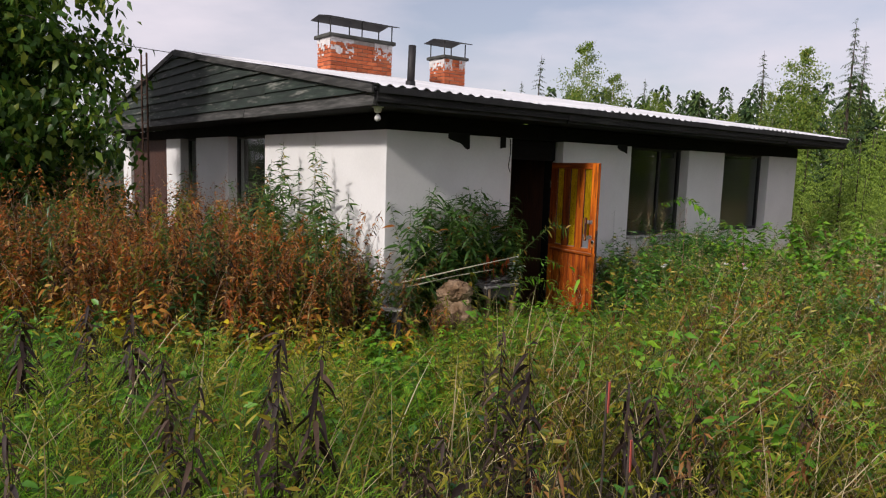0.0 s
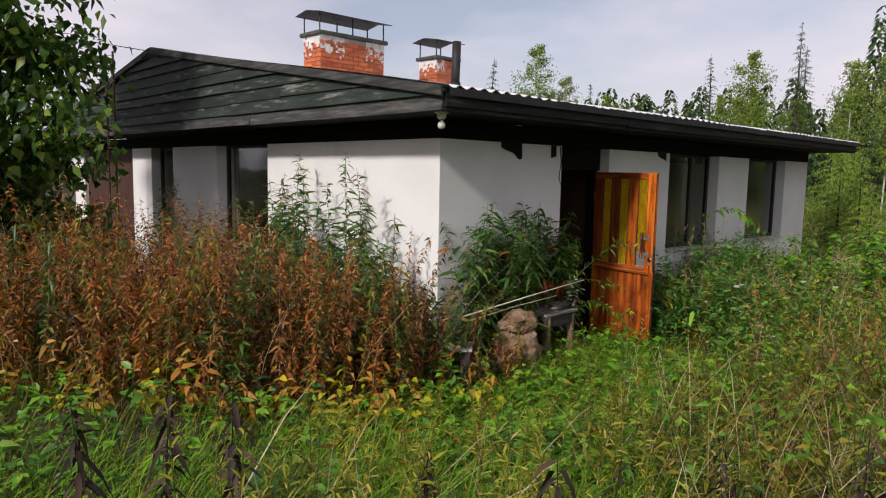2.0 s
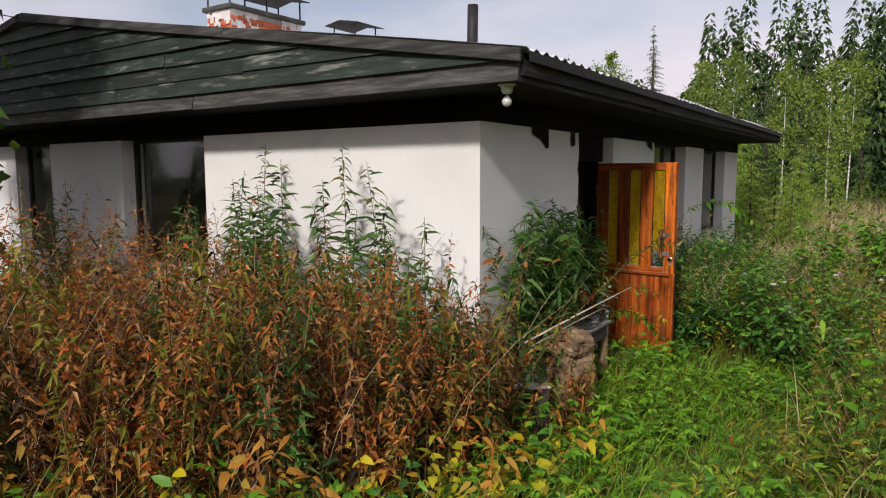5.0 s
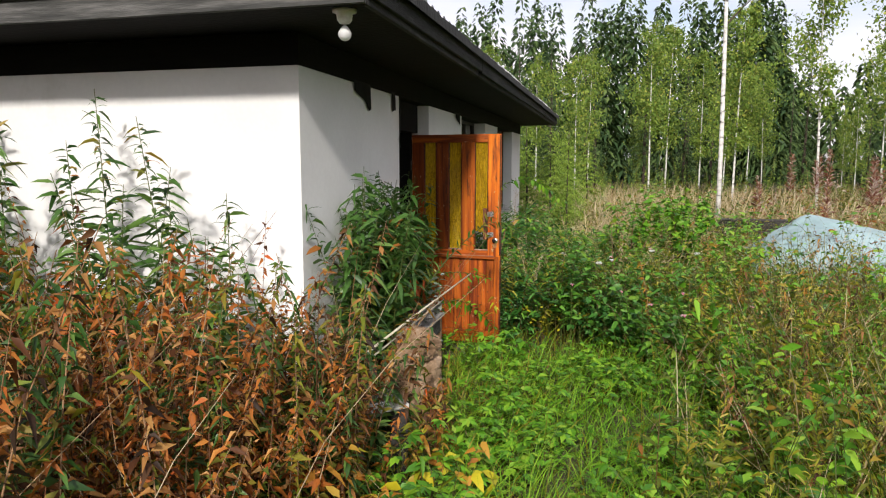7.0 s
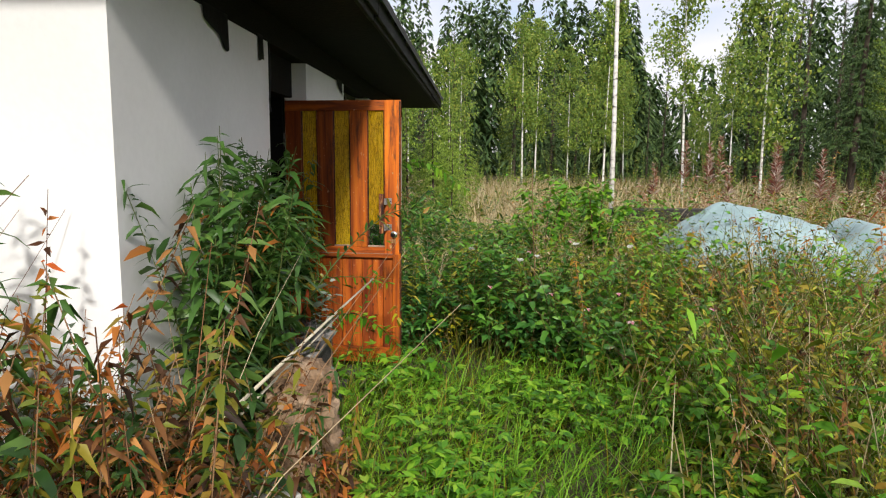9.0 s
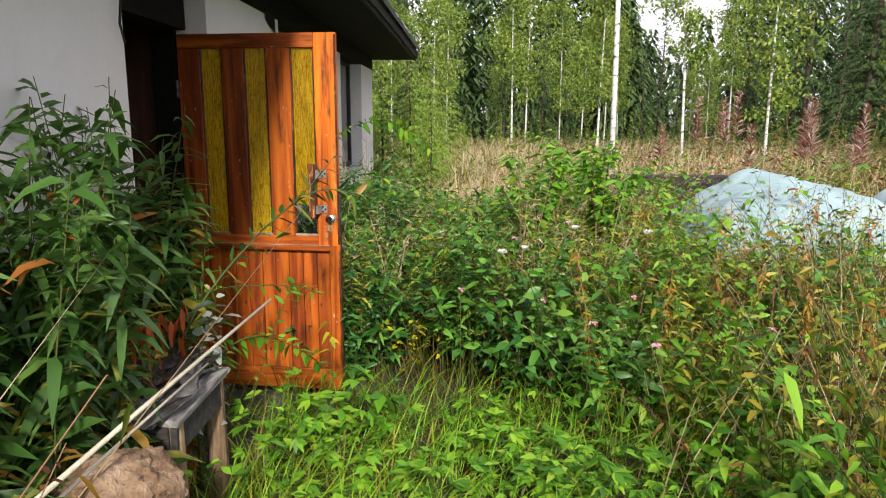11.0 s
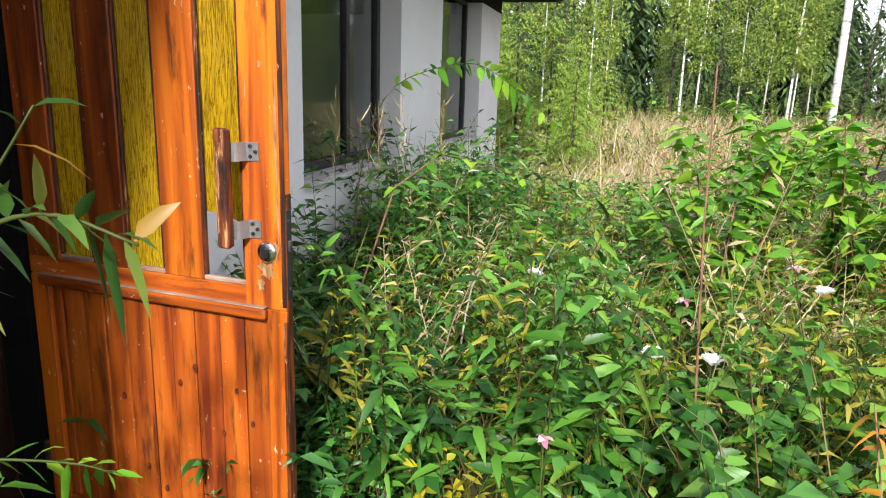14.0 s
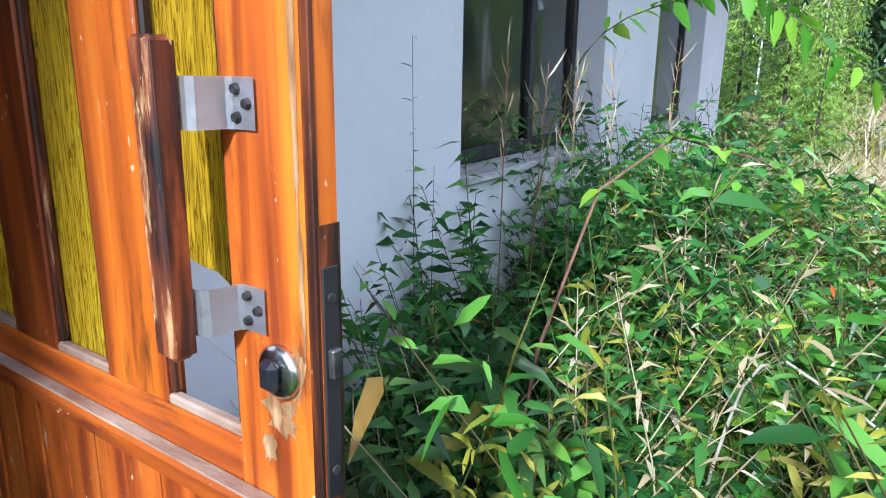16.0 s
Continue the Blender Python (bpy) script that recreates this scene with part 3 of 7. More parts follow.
def stalk_plants(s_stem, s_leaf, base, height, lean, per, leaf_len, leaf_wid, start=0.12, rise=0.4, droop=0.5, radius=0.004, low=False,
                 taper=0.75, end=0.98, keep=1.0, fold=0.25, wide=0.4, twist=0.6, seg=3, flat=False):
    """Upright plants with leaves in a spiral up the stem."""
    N = len(base)
    height = np.broadcast_to(height, N).astype(float)
    stems(s_stem, base, height, lean, np.broadcast_to(radius, N), seg)
    t = (start + (end - start) * (np.arange(per) + 0.5) / per)[None] + rng.normal(0, 0.4 / per, (N, per))
    t = np.clip(t, 0.03, 1)
    az = rng.uniform(0, 6.28, N)[:, None] + np.arange(per)[None] * 2.4 + rng.normal(0, 0.3, (N, per))
    P = base[:, None] + np.concatenate([lean[:, None] * (height[:, None] * t * t)[..., None], (height[:, None] * t)[..., None]], 2)
    up = rise + rng.normal(0, 0.38, (N, per))
    D = np.stack([np.cos(az), np.sin(az), up], 2)
    size = (1 - taper * np.clip((t - 0.45) / 0.55, 0, 1)) * rng.uniform(0.4, 1.35, (N, per))
    ok = (rng.random((N, per)) < keep).ravel()
    sz = size.ravel()[ok]
    leaves(s_leaf, P.reshape(-1, 3)[ok], D.reshape(-1, 3)[ok], leaf_len * sz, leaf_wid * sz, droop * rng.uniform(0.3, 1.6, ok.sum()), low=low, fold=fold, wide=wide, twist=twist, flat=flat)


def fan_plants(s_stem, s_leaf, base, height, lean, per, petiole, leaf_len, leaf_wid, leaflets=5, step=0.55, start=0.25, rise=0.5, droop=0.35):
    """Herbs whose leaves stand on stalks and are cut into leaflets spread like a fan."""
    N = len(base)
    height = np.broadcast_to(height, N).astype(float)
    stems(s_stem, base, height, lean, np.full(N, 0.004), 3)
    t = np.clip((start + (1 - start) * (np.arange(per) + 0.5) / per)[None] + rng.normal(0, 0.4 / per, (N, per)), 0.03, 1)
    az = rng.uniform(0, 6.28, N)[:, None] + np.arange(per)[None] * 2.4 + rng.normal(0, 0.3, (N, per))
    P = base[:, None] + np.concatenate([lean[:, None] * (height[:, None] * t * t)[..., None], (height[:, None] * t)[..., None]], 2)
    D = np.stack([np.cos(az), np.sin(az), rise + rng.normal(0, 0.25, (N, per))], 2)
    P, D = P.reshape(-1, 3), unit(D.reshape(-1, 3))
    k = rng.uniform(0.55, 1.25, len(P))
    leaves(s_stem, P, D, petiole * k, 0.005, 0.05, flat=True)
    tip = P + D * (petiole * k)[:, None] - np.array([0, 0, 0.05]) * (petiole * k)[:, None]
    F = unit(D * [1, 1, 0] + np.stack([0 * k, 0 * k, rng.normal(0.0, 0.25, len(P))], 1))
    S = unit(np.cross(F, np.array([0, 0, 1.0]) + rng.normal(0, 0.25, F.shape)))
    for j in range(leaflets):
        a = (j - (leaflets - 1) / 2) * step
        w = k * (1 - 0.22 * abs(a))
        leaves(s_leaf, tip, F * math.cos(a) + S * math.sin(a) + rng.normal(0, 0.08, F.shape), leaf_len * w, leaf_wid * w, droop * rng.uniform(0.4, 1.5, len(P)), low=True, fold=0.18, wide=0.45, twist=0.25)


# ---- the lie of the land ----
def ground_z(x, y):
    t = np.clip((4.8 - np.asarray(x, float)) / 4.8, 0, 1)
    far = np.clip((np.abs(np.asarray(x, float)) - 30) / 60, 0, 1)
    return 0.40 * t * t * (3 - 2 * t) + 0.8 * far + 0.03 * np.sin(1.3 * np.asarray(x)) * np.cos(1.1 * np.asarray(y))


def in_house(x, y, m=0.0):
    return (x > 4.466 - m) & (x < 14.09 + m) & (y > 7.19 - m) & (y < 19 + m)


def path_distance(x, y):
    """Distance to the trodden line along the plot."""
    px = np.array([0.24, 0.05, -0.1, -0.08, 0.15, 0.7, 2.0, 3.8, 5.3, 6.0, 6.75])
    py = np.array([0.68, 1.9, 3.1, 4.7, 5.0, 5.4, 5.87, 5.62, 5.51, 5.72, 6.04])
    ti = np.linspace(0, len(px) - 1, 60)
    qx, qy = np.interp(ti, range(len(px)), px), np.interp(ti, range(len(py)), py)
    return np.sqrt(((np.asarray(x)[:, None] - qx) ** 2 + (np.asarray(y)[:, None] - qy) ** 2).min(1))


def scatter(n, x0, x1, y0, y1, where=None, clear=0.0):
    """n random places on the ground in a rectangle, where the test holds, off the house and the trodden line."""
    x, y = rng.uniform(x0, x1, n), rng.uniform(y0, y1, n)
    ok = ~in_house(x, y, 0.03)
    if where is not None:
        ok &= where(x, y)
    x, y = x[ok], y[ok]
    if clear:
        k = path_distance(x, y) > clear
        x, y = x[k], y[k]
    return np.stack([x, y, ground_z(x, y) - 0.01], 1)


def spread(n, k):
    return rng.normal(0, k, (n, 2))


gx = np.unique(np.concatenate([-np.geomspace(14, 1600, 22), np.arange(-14, 26.01, 0.4), np.geomspace(26, 1600, 22)]))
gy = np.unique(np.concatenate([-np.geomspace(10, 1600, 22), np.arange(-10, 24.01, 0.4), np.geomspace(24, 1600, 22)]))
GX, GY = np.meshgrid(gx, gy, indexing="ij")
GZ = ground_z(GX, GY) + np.where((np.abs(GX) < 30) & (np.abs(GY) < 30), np.random.default_rng(3).normal(0, 0.012, GX.shape), 0)
nyy = len(gy)
idx = np.arange(len(gx) * nyy).reshape(len(gx), nyy)
gf = np.stack([idx[:-1, :-1], idx[1:, :-1], idx[1:, 1:], idx[:-1, 1:]], -1).reshape(-1, 4)
gme = bpy.data.meshes.new("ground")
gme.from_pydata(np.stack([GX, GY, GZ], -1).reshape(-1, 3).tolist(), [], gf.tolist())
gme.materials.append(M_soil)
smooth(tagged(new("ground", gme), "dark soil littered with dead leaves under weeds", "ground", kind="structure"))

# ---- the house: walls ----
WX, WY, TOP = 4.466, 7.19, 2.415
EX, EY, NY = 14.085, 7.19, 18.9


def structure(name, bm, mat, label, category="wall"):
    return tagged(part(name, bm, mat), label, category, kind="structure")


def wall_run(axis, spans, face, thick, z0, z1):
    """Wall pieces along one axis; spans of (start, end, bottom, top)."""
    bm = bmesh.new()
    for a, b2, lo, hi in spans:
        if axis == "x":
            box(a, b2, face, face + thick, lo, hi, bm=bm)
        else:
            box(face, face + thick, a, b2, lo, hi, bm=bm)
    return bm


SILL = 1.05
structure("wall_south", wall_run("x", [(WX, 6.383, -0.4, TOP), (7.352, 8.85, -0.4, TOP), (8.85, 10.372, -0.4, SILL - 0.03), (10.372, 11.45, -0.4, TOP),
                                       (11.45, 13.0, -0.4, SILL - 0.03), (13.0, EX, -0.4, TOP)], WY, 0.28, 0, 0), M_plaster,
          "white plastered house wall with damp stains")
structure("wall_west", wall_run("y", [(WY + 0.28, 10.527, -0.4, TOP), (10.527, 12.04, -0.4, 1.0), (12.04, 13.66, -0.4, TOP), (13.66, 14.6, -0.4, 1.0),
                                      (14.6, 15.53, -0.4, TOP), (18.45, NY, -0.4, TOP)], WX, 0.28, 0, 0), M_plaster,
          "white plastered gable wall under a green boarded gable")
structure("wall_east", wall_run("y", [(WY + 0.28, NY, -0.4, TOP)], EX - 0.28, 0.28, 0, 0), M_plaster, "white plastered end wall of the house")
structure("wall_north", wall_run("x", [(WX, EX, -0.4, TOP)], NY, 0.28, 0, 0), M_plaster, "white plastered back wall of the house")
structure("floor", box(WX + 0.28, EX - 0.28, WY + 0.02, NY, -0.1, 0.04), M_interior, "floor inside the empty house, coloured dark for the unlit rooms", "floor")
structure("ceiling", box(WX + 0.28, EX - 0.28, WY + 0.28, NY, 2.38, 2.44), M_interior, "ceiling inside the house, coloured dark for the unlit rooms", "ceiling")
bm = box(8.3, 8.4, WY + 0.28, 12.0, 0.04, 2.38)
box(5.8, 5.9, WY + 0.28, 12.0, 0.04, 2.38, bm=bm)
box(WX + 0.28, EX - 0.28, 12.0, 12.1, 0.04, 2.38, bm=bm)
structure("wall_inside", bm, M_interior, "inner partition wall of the house, coloured dark for the unlit rooms")
# black timber plate on top of the walls, and soffits; eave shade deepens their colour
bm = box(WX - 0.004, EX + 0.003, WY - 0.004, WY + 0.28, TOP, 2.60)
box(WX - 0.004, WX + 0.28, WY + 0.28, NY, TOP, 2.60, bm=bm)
structure("trim", bm, M_shadeblack, "black timber plate along the top of the walls, eave shade in its colour", "beam")
# timber panel with a door in the far part of the gable wall
bm = bmesh.new()
for i in range(20):
    y0 = 15.535 + i * 0.1455
    box(WX + 0.06, WX + 0.10, y0, y0 + 0.138, 0.0, 2.0, bm=bm)
box(WX + 0.10, WX + 0.14, 15.53, 18.45, 0.0, TOP, bm=bm)
structure("wall_timber", bm, M_brownwood, "red-brown boarded timber infill in the gable wall")

# ---- roof ----
RIDGE_Y, RIDGE_Z, EAVE_Y, EAVE_Z, RX0, RX1 = 12.95, 3.80, 6.56, 2.76, 3.92, 14.66
SLOPE = (RIDGE_Z - EAVE_Z) / (RIDGE_Y - EAVE_Y)


def roof_z(y):
    return RIDGE_Z - SLOPE * abs(y - RIDGE_Y)


def roof_sheet(y0, y1):
    """Corrugated sheets from y0 up or down to y1."""
    nx, ny = 560, 9
    xs = np.linspace(RX0 - 0.03, RX1 + 0.04, nx)
    ys = np.linspace(y0, y1, ny)
    X, Y = np.meshgrid(xs, ys, indexing="ij")
    Z = RIDGE_Z - SLOPE * np.abs(Y - RIDGE_Y) + 0.045 + 0.014 * np.cos(2 * np.pi * X / 0.15)
    Z += 0.01 * np.sin(X * 1.7 + Y)
    v = np.stack([X, Y, Z], -1).reshape(-1, 3)
    ii = np.arange(nx * ny).reshape(nx, ny)
    f = np.stack([ii[:-1, :-1], ii[1:, :-1], ii[1:, 1:], ii[:-1, 1:]], -1).reshape(-1, 4)
    v2 = np.concatenate([v, v - [0, 0, 0.008]])
    ff = np.concatenate([f, f[:, ::-1] + len(v)])
    me = bpy.data.meshes.new("roof_sheet")
    me.from_pydata(v2.tolist(), [], ff.tolist())
    me.materials.append(M_roof)
    return me


roof = tagged(empty("roof"), "low gable roof of pale corrugated sheets over black eaves", "roof", kind="structure")
for y0, y1 in ((EAVE_Y - 0.05, RIDGE_Y), (RIDGE_Y, 2 * RIDGE_Y - EAVE_Y + 0.05)):
    ob = smooth(new("roof_sheet", roof_sheet(y0, y1)))
    ob.parent = roof
for sgn in (-1, 1):
    bm = bmesh.new()
    far = RIDGE_Y + sgn * (RIDGE_Y - EAVE_Y)
    vs = [bm.verts.new(c) for c in ((RX0, far, EAVE_Z - 0.02), (RX1, far, EAVE_Z - 0.02), (RX1, RIDGE_Y, RIDGE_Z - 0.02), (RX0, RIDGE_Y, RIDGE_Z - 0.02),
                                    (RX0, far, EAVE_Z + 0.025), (RX1, far, EAVE_Z + 0.025), (RX1, RIDGE_Y, RIDGE_Z + 0.025), (RX0, RIDGE_Y, RIDGE_Z + 0.025))]
    for q in ((0, 1, 2, 3), (4, 5, 6, 7), (0, 1, 5, 4), (1, 2, 6, 5), (2, 3, 7, 6), (3, 0, 4, 7)):
        bm.faces.new([vs[i] for i in q])
    bmesh.ops.recalc_face_normals(bm, faces=bm.faces)
    part("roof_deck", bm, M_felt, roof)
# ragged felt along the eave
bm = bmesh.new()
pr = None
rr = random.Random(4)
for i in range(220):
    x = RX0 + (RX1 - RX0) * i / 219
    h = 0.018 + 0.022 * (0.5 + 0.5 * noise.noise(Vector((x * 3, 0, 0)))) + rr.uniform(0, 0.010)
    a = bm.verts.new((x, EAVE_Y - 0.062, EAVE_Z - 0.035)), bm.verts.new((x, EAVE_Y - 0.058, EAVE_Z + h)), bm.verts.new((x, EAVE_Y - 0.005, EAVE_Z + h + 0.006))
    if pr:
        bm.faces.new((pr[0], a[0], a[1], pr[1]))
        bm.faces.new((pr[1], a[1], a[2], pr[2]))
    pr = a
part("felt_edge", bm, M_felt, roof, "ragged black roofing felt along the eave")
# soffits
part("soffit", box(RX0 + 0.03, RX1 - 0.03, EAVE_Y + 0.03, WY + 0.05, 2.612, 2.635), M_shadeblack, roof, "black boarded soffit, eave shade in its colour")
part("soffit", box(RX0 + 0.03, WX + 0.05, WY + 0.05, 2 * RIDGE_Y - EAVE_Y, 2.612, 2.635), M_shadeblack, roof)
part("soffit", box(EX - 0.05, RX1 - 0.03, WY + 0.05, 2 * RIDGE_Y - EAVE_Y, 2.612, 2.635), M_shadeblack, roof)
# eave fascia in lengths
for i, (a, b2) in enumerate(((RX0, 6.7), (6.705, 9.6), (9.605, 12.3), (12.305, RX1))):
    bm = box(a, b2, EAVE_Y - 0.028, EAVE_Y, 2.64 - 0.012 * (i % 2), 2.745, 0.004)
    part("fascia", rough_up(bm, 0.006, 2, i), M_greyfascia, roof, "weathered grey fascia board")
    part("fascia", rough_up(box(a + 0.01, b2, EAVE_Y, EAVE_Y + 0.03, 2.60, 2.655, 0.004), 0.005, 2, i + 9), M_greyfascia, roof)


def rake_board(y0, y1, drop, depth, x0, x1, mat, parent, name="rake_board"):
    bm = bmesh.new()
    vs = []
    for y in (y0, y1):
        z = roof_z(y) + 0.045 - drop
        for x in (x0, x1):
            vs += [bm.verts.new((x, y, z)), bm.verts.new((x, y, z - depth))]
    for q in ((0, 1, 5, 4), (2, 3, 7, 6), (0, 2, 6, 4), (1, 3, 7, 5), (0, 1, 3, 2), (4, 5, 7, 6)):
        bm.faces.new([vs[i] for i in q])
    bmesh.ops.recalc_face_normals(bm, faces=bm.faces)
    bmesh.ops.bevel(bm, geom=bm.edges[:], offset=0.004, segments=1, affect="EDGES")
    return part(name, rough_up(bm, 0.004, 2, y0), mat, parent, "weathered grey rake board")


for y0, y1 in ((EAVE_Y - 0.03, 9.4), (9.405, RIDGE_Y - 0.002), (RIDGE_Y + 0.002, 16.2), (16.205, 2 * RIDGE_Y - EAVE_Y + 0.03)):
    rake_board(y0, y1, 0.0, 0.085, RX0 - 0.072, RX0 - 0.046, M_greyboard, roof)
# gable boards, each one clipped by the slope of the roof
gable = tagged(empty("gable"), "gable clad with overlapping dark green horizontal boards", "gable", kind="structure")
GB, bw = 2.605, 0.138
nb = 9
for i in range(nb):
    z0, z1 = GB + i * bw, GB + (i + 1) * bw + 0.018
    y_lo = lambda z: max(EAVE_Y + 0.005, RIDGE_Y - (RIDGE_Z - z - 0.0) / SLOPE)
    y_hi = lambda z: min(2 * RIDGE_Y - EAVE_Y - 0.005, RIDGE_Y + (RIDGE_Z - z) / SLOPE)
    z1c = min(z1, RIDGE_Z - 0.01)
    cuts = [9.9 + 0.7 * math.sin(i * 2.3), 14.6 + 0.6 * math.sin(i * 3.1)]
    ends = [None] + cuts + [None]
    for k in range(3):
        lo0, lo1 = (y_lo(z0), y_lo(z1c)) if ends[k] is None else (ends[k] + 0.004, ends[k] + 0.004)
        hi0, hi1 = (y_hi(z0), y_hi(z1c)) if ends[k + 1] is None else (ends[k + 1], ends[k + 1])
        if hi0 - lo0 < 0.05:
            continue
        lo0, hi0, lo1, hi1 = max(lo0, y_lo(z0)), min(hi0, y_hi(z0)), max(lo1, y_lo(z1c)), min(hi1, y_hi(z1c))
        if hi0 - lo0 < 0.05:
            continue
        if hi1 - lo1 < 0.02:
            continue
        bm = bmesh.new()
        xb, xt = RX0 - 0.034 - 0.010 * math.sin(i * 1.9 + k), RX0 - 0.004
        sg = 0.006 * math.sin(i * 4.1 + k * 2)
        n = 6
        front = []
        for j in range(n + 1):
            f = j / n
            ya, yb = lo0 + (hi0 - lo0) * f, lo1 + (hi1 - lo1) * f
            w = 0.006 * noise.noise(Vector((ya * 1.3, i * 3.7, k)))
            front.append([bm.verts.new(c) for c in ((xb, ya, z0 + w + sg), (xt, yb, z1c), (RX0 + 0.004, yb, z1c), (RX0 + 0.0, ya, z0 + w + sg))])
        for a, b2 in zip(front, front[1:]):
            for q in range(4):
                bm.faces.new((a[q], b2[q], b2[(q + 1) % 4], a[(q + 1) % 4]))
        bm.faces.new(front[0])
        bm.faces.new(front[-1][::-1])
        bmesh.ops.recalc_face_normals(bm, faces=bm.faces)
        part("board", bm, M_greenboard if i else M_greyboard, gable)
bm = bmesh.new()
vs = [bm.verts.new(c) for c in ((RX0 + 0.012, EAVE_Y, 2.62), (RX0 + 0.012, 2 * RIDGE_Y - EAVE_Y, 2.62), (RX0 + 0.012, RIDGE_Y, RIDGE_Z - 0.03))]
bm.faces.new(vs)
bmesh.ops.solidify(bm, geom=bm.faces[:], thickness=-0.01)
part("backing", bm, M_shadeblack, gable)
bm = bmesh.new()
vs = [bm.verts.new(c) for c in ((RX1 - 0.02, EAVE_Y, 2.62), (RX1 - 0.02, 2 * RIDGE_Y - EAVE_Y, 2.62), (RX1 - 0.02, RIDGE_Y, RIDGE_Z - 0.03))]
bm.faces.new(vs)
bmesh.ops.solidify(bm, geom=bm.faces[:], thickness=-0.02)
part("backing", bm, M_greenboard, gable)
# flaps of torn felt and stained plaster under the soffit
for (x, w, h) in ((5.50, 0.34, 0.17), (6.22, 0.10, 0.17), (8.62, 0.24, 0.12)):
    bm = bmesh.new()
    n = 9
    top, bot = [], []
    for j in range(n + 1):
        f = j / n
        xx = x + w * (f - 0.5)
        d = h * (0.35 + 0.65 * f if w > 0.2 else 0.7) * (1 + 0.35 * noise.noise(Vector((xx * 9, h, 0))))
        top.append(bm.verts.new((xx, WY - 0.006, TOP + 0.02)))
        bot.append(bm.verts.new((xx, WY - 0.010, TOP - d)))
    for j in range(n):
        bm.faces.new((top[j], top[j + 1], bot[j + 1], bot[j]))
    bmesh.ops.solidify(bm, geom=bm.faces[:], thickness=0.004)
    tagged(part("felt_flap", bm, M_felt), "torn black roofing felt hanging over the plaster", "felt")

# ---- chimneys ----
brick_cache = {}


def brick_mesh(lx, ly, lz):
    key = (round(lx, 3), round(ly, 3), round(lz, 3))
    if key not in brick_cache:
        bm = box(-lx / 2, lx / 2, -ly / 2, ly / 2, -lz / 2, lz / 2)
        rough_up(bm, 0.004, 30, lx * 10)
        me = bpy.data.meshes.new("brick")
        bm.to_mesh(me)
        bm.free()
        me.materials.append(M_brick)
        brick_cache[key] = me
    return brick_cache[key]


def patch_of_render(x0, x1, y, z0, z1, seed, parent, axis="x"):
    """Remains of white render with a broken outline, a little proud of the bricks."""
    bm = bmesh.new()
    n, mz = 14, 8
    g = [[None] * (mz + 1) for _ in range(n + 1)]
    for i in range(n + 1):
        for j in range(mz + 1):
            a, z = x0 + (x1 - x0) * i / n, z0 + (z1 - z0) * j / mz
            g[i][j] = bm.verts.new((a, y, z) if axis == "x" else (y, a, z))
    for i in range(n):
        for j in range(mz):
            f = j / mz
            if noise.noise(Vector((i * 0.55 + seed, j * 0.5, seed))) > 0.42 - 1.1 * f:
                bm.faces.new((g[i][j], g[i + 1][j], g[i + 1][j + 1], g[i][j + 1]))
    bmesh.ops.delete(bm, geom=[v for v in bm.verts if not v.link_faces], context="VERTS")
    rough_up(bm, 0.012, 14, seed)
    bmesh.ops.solidify(bm, geom=bm.faces[:], thickness=0.006)
    part("render_patch", bm, M_render, parent, "remains of flaking white render")


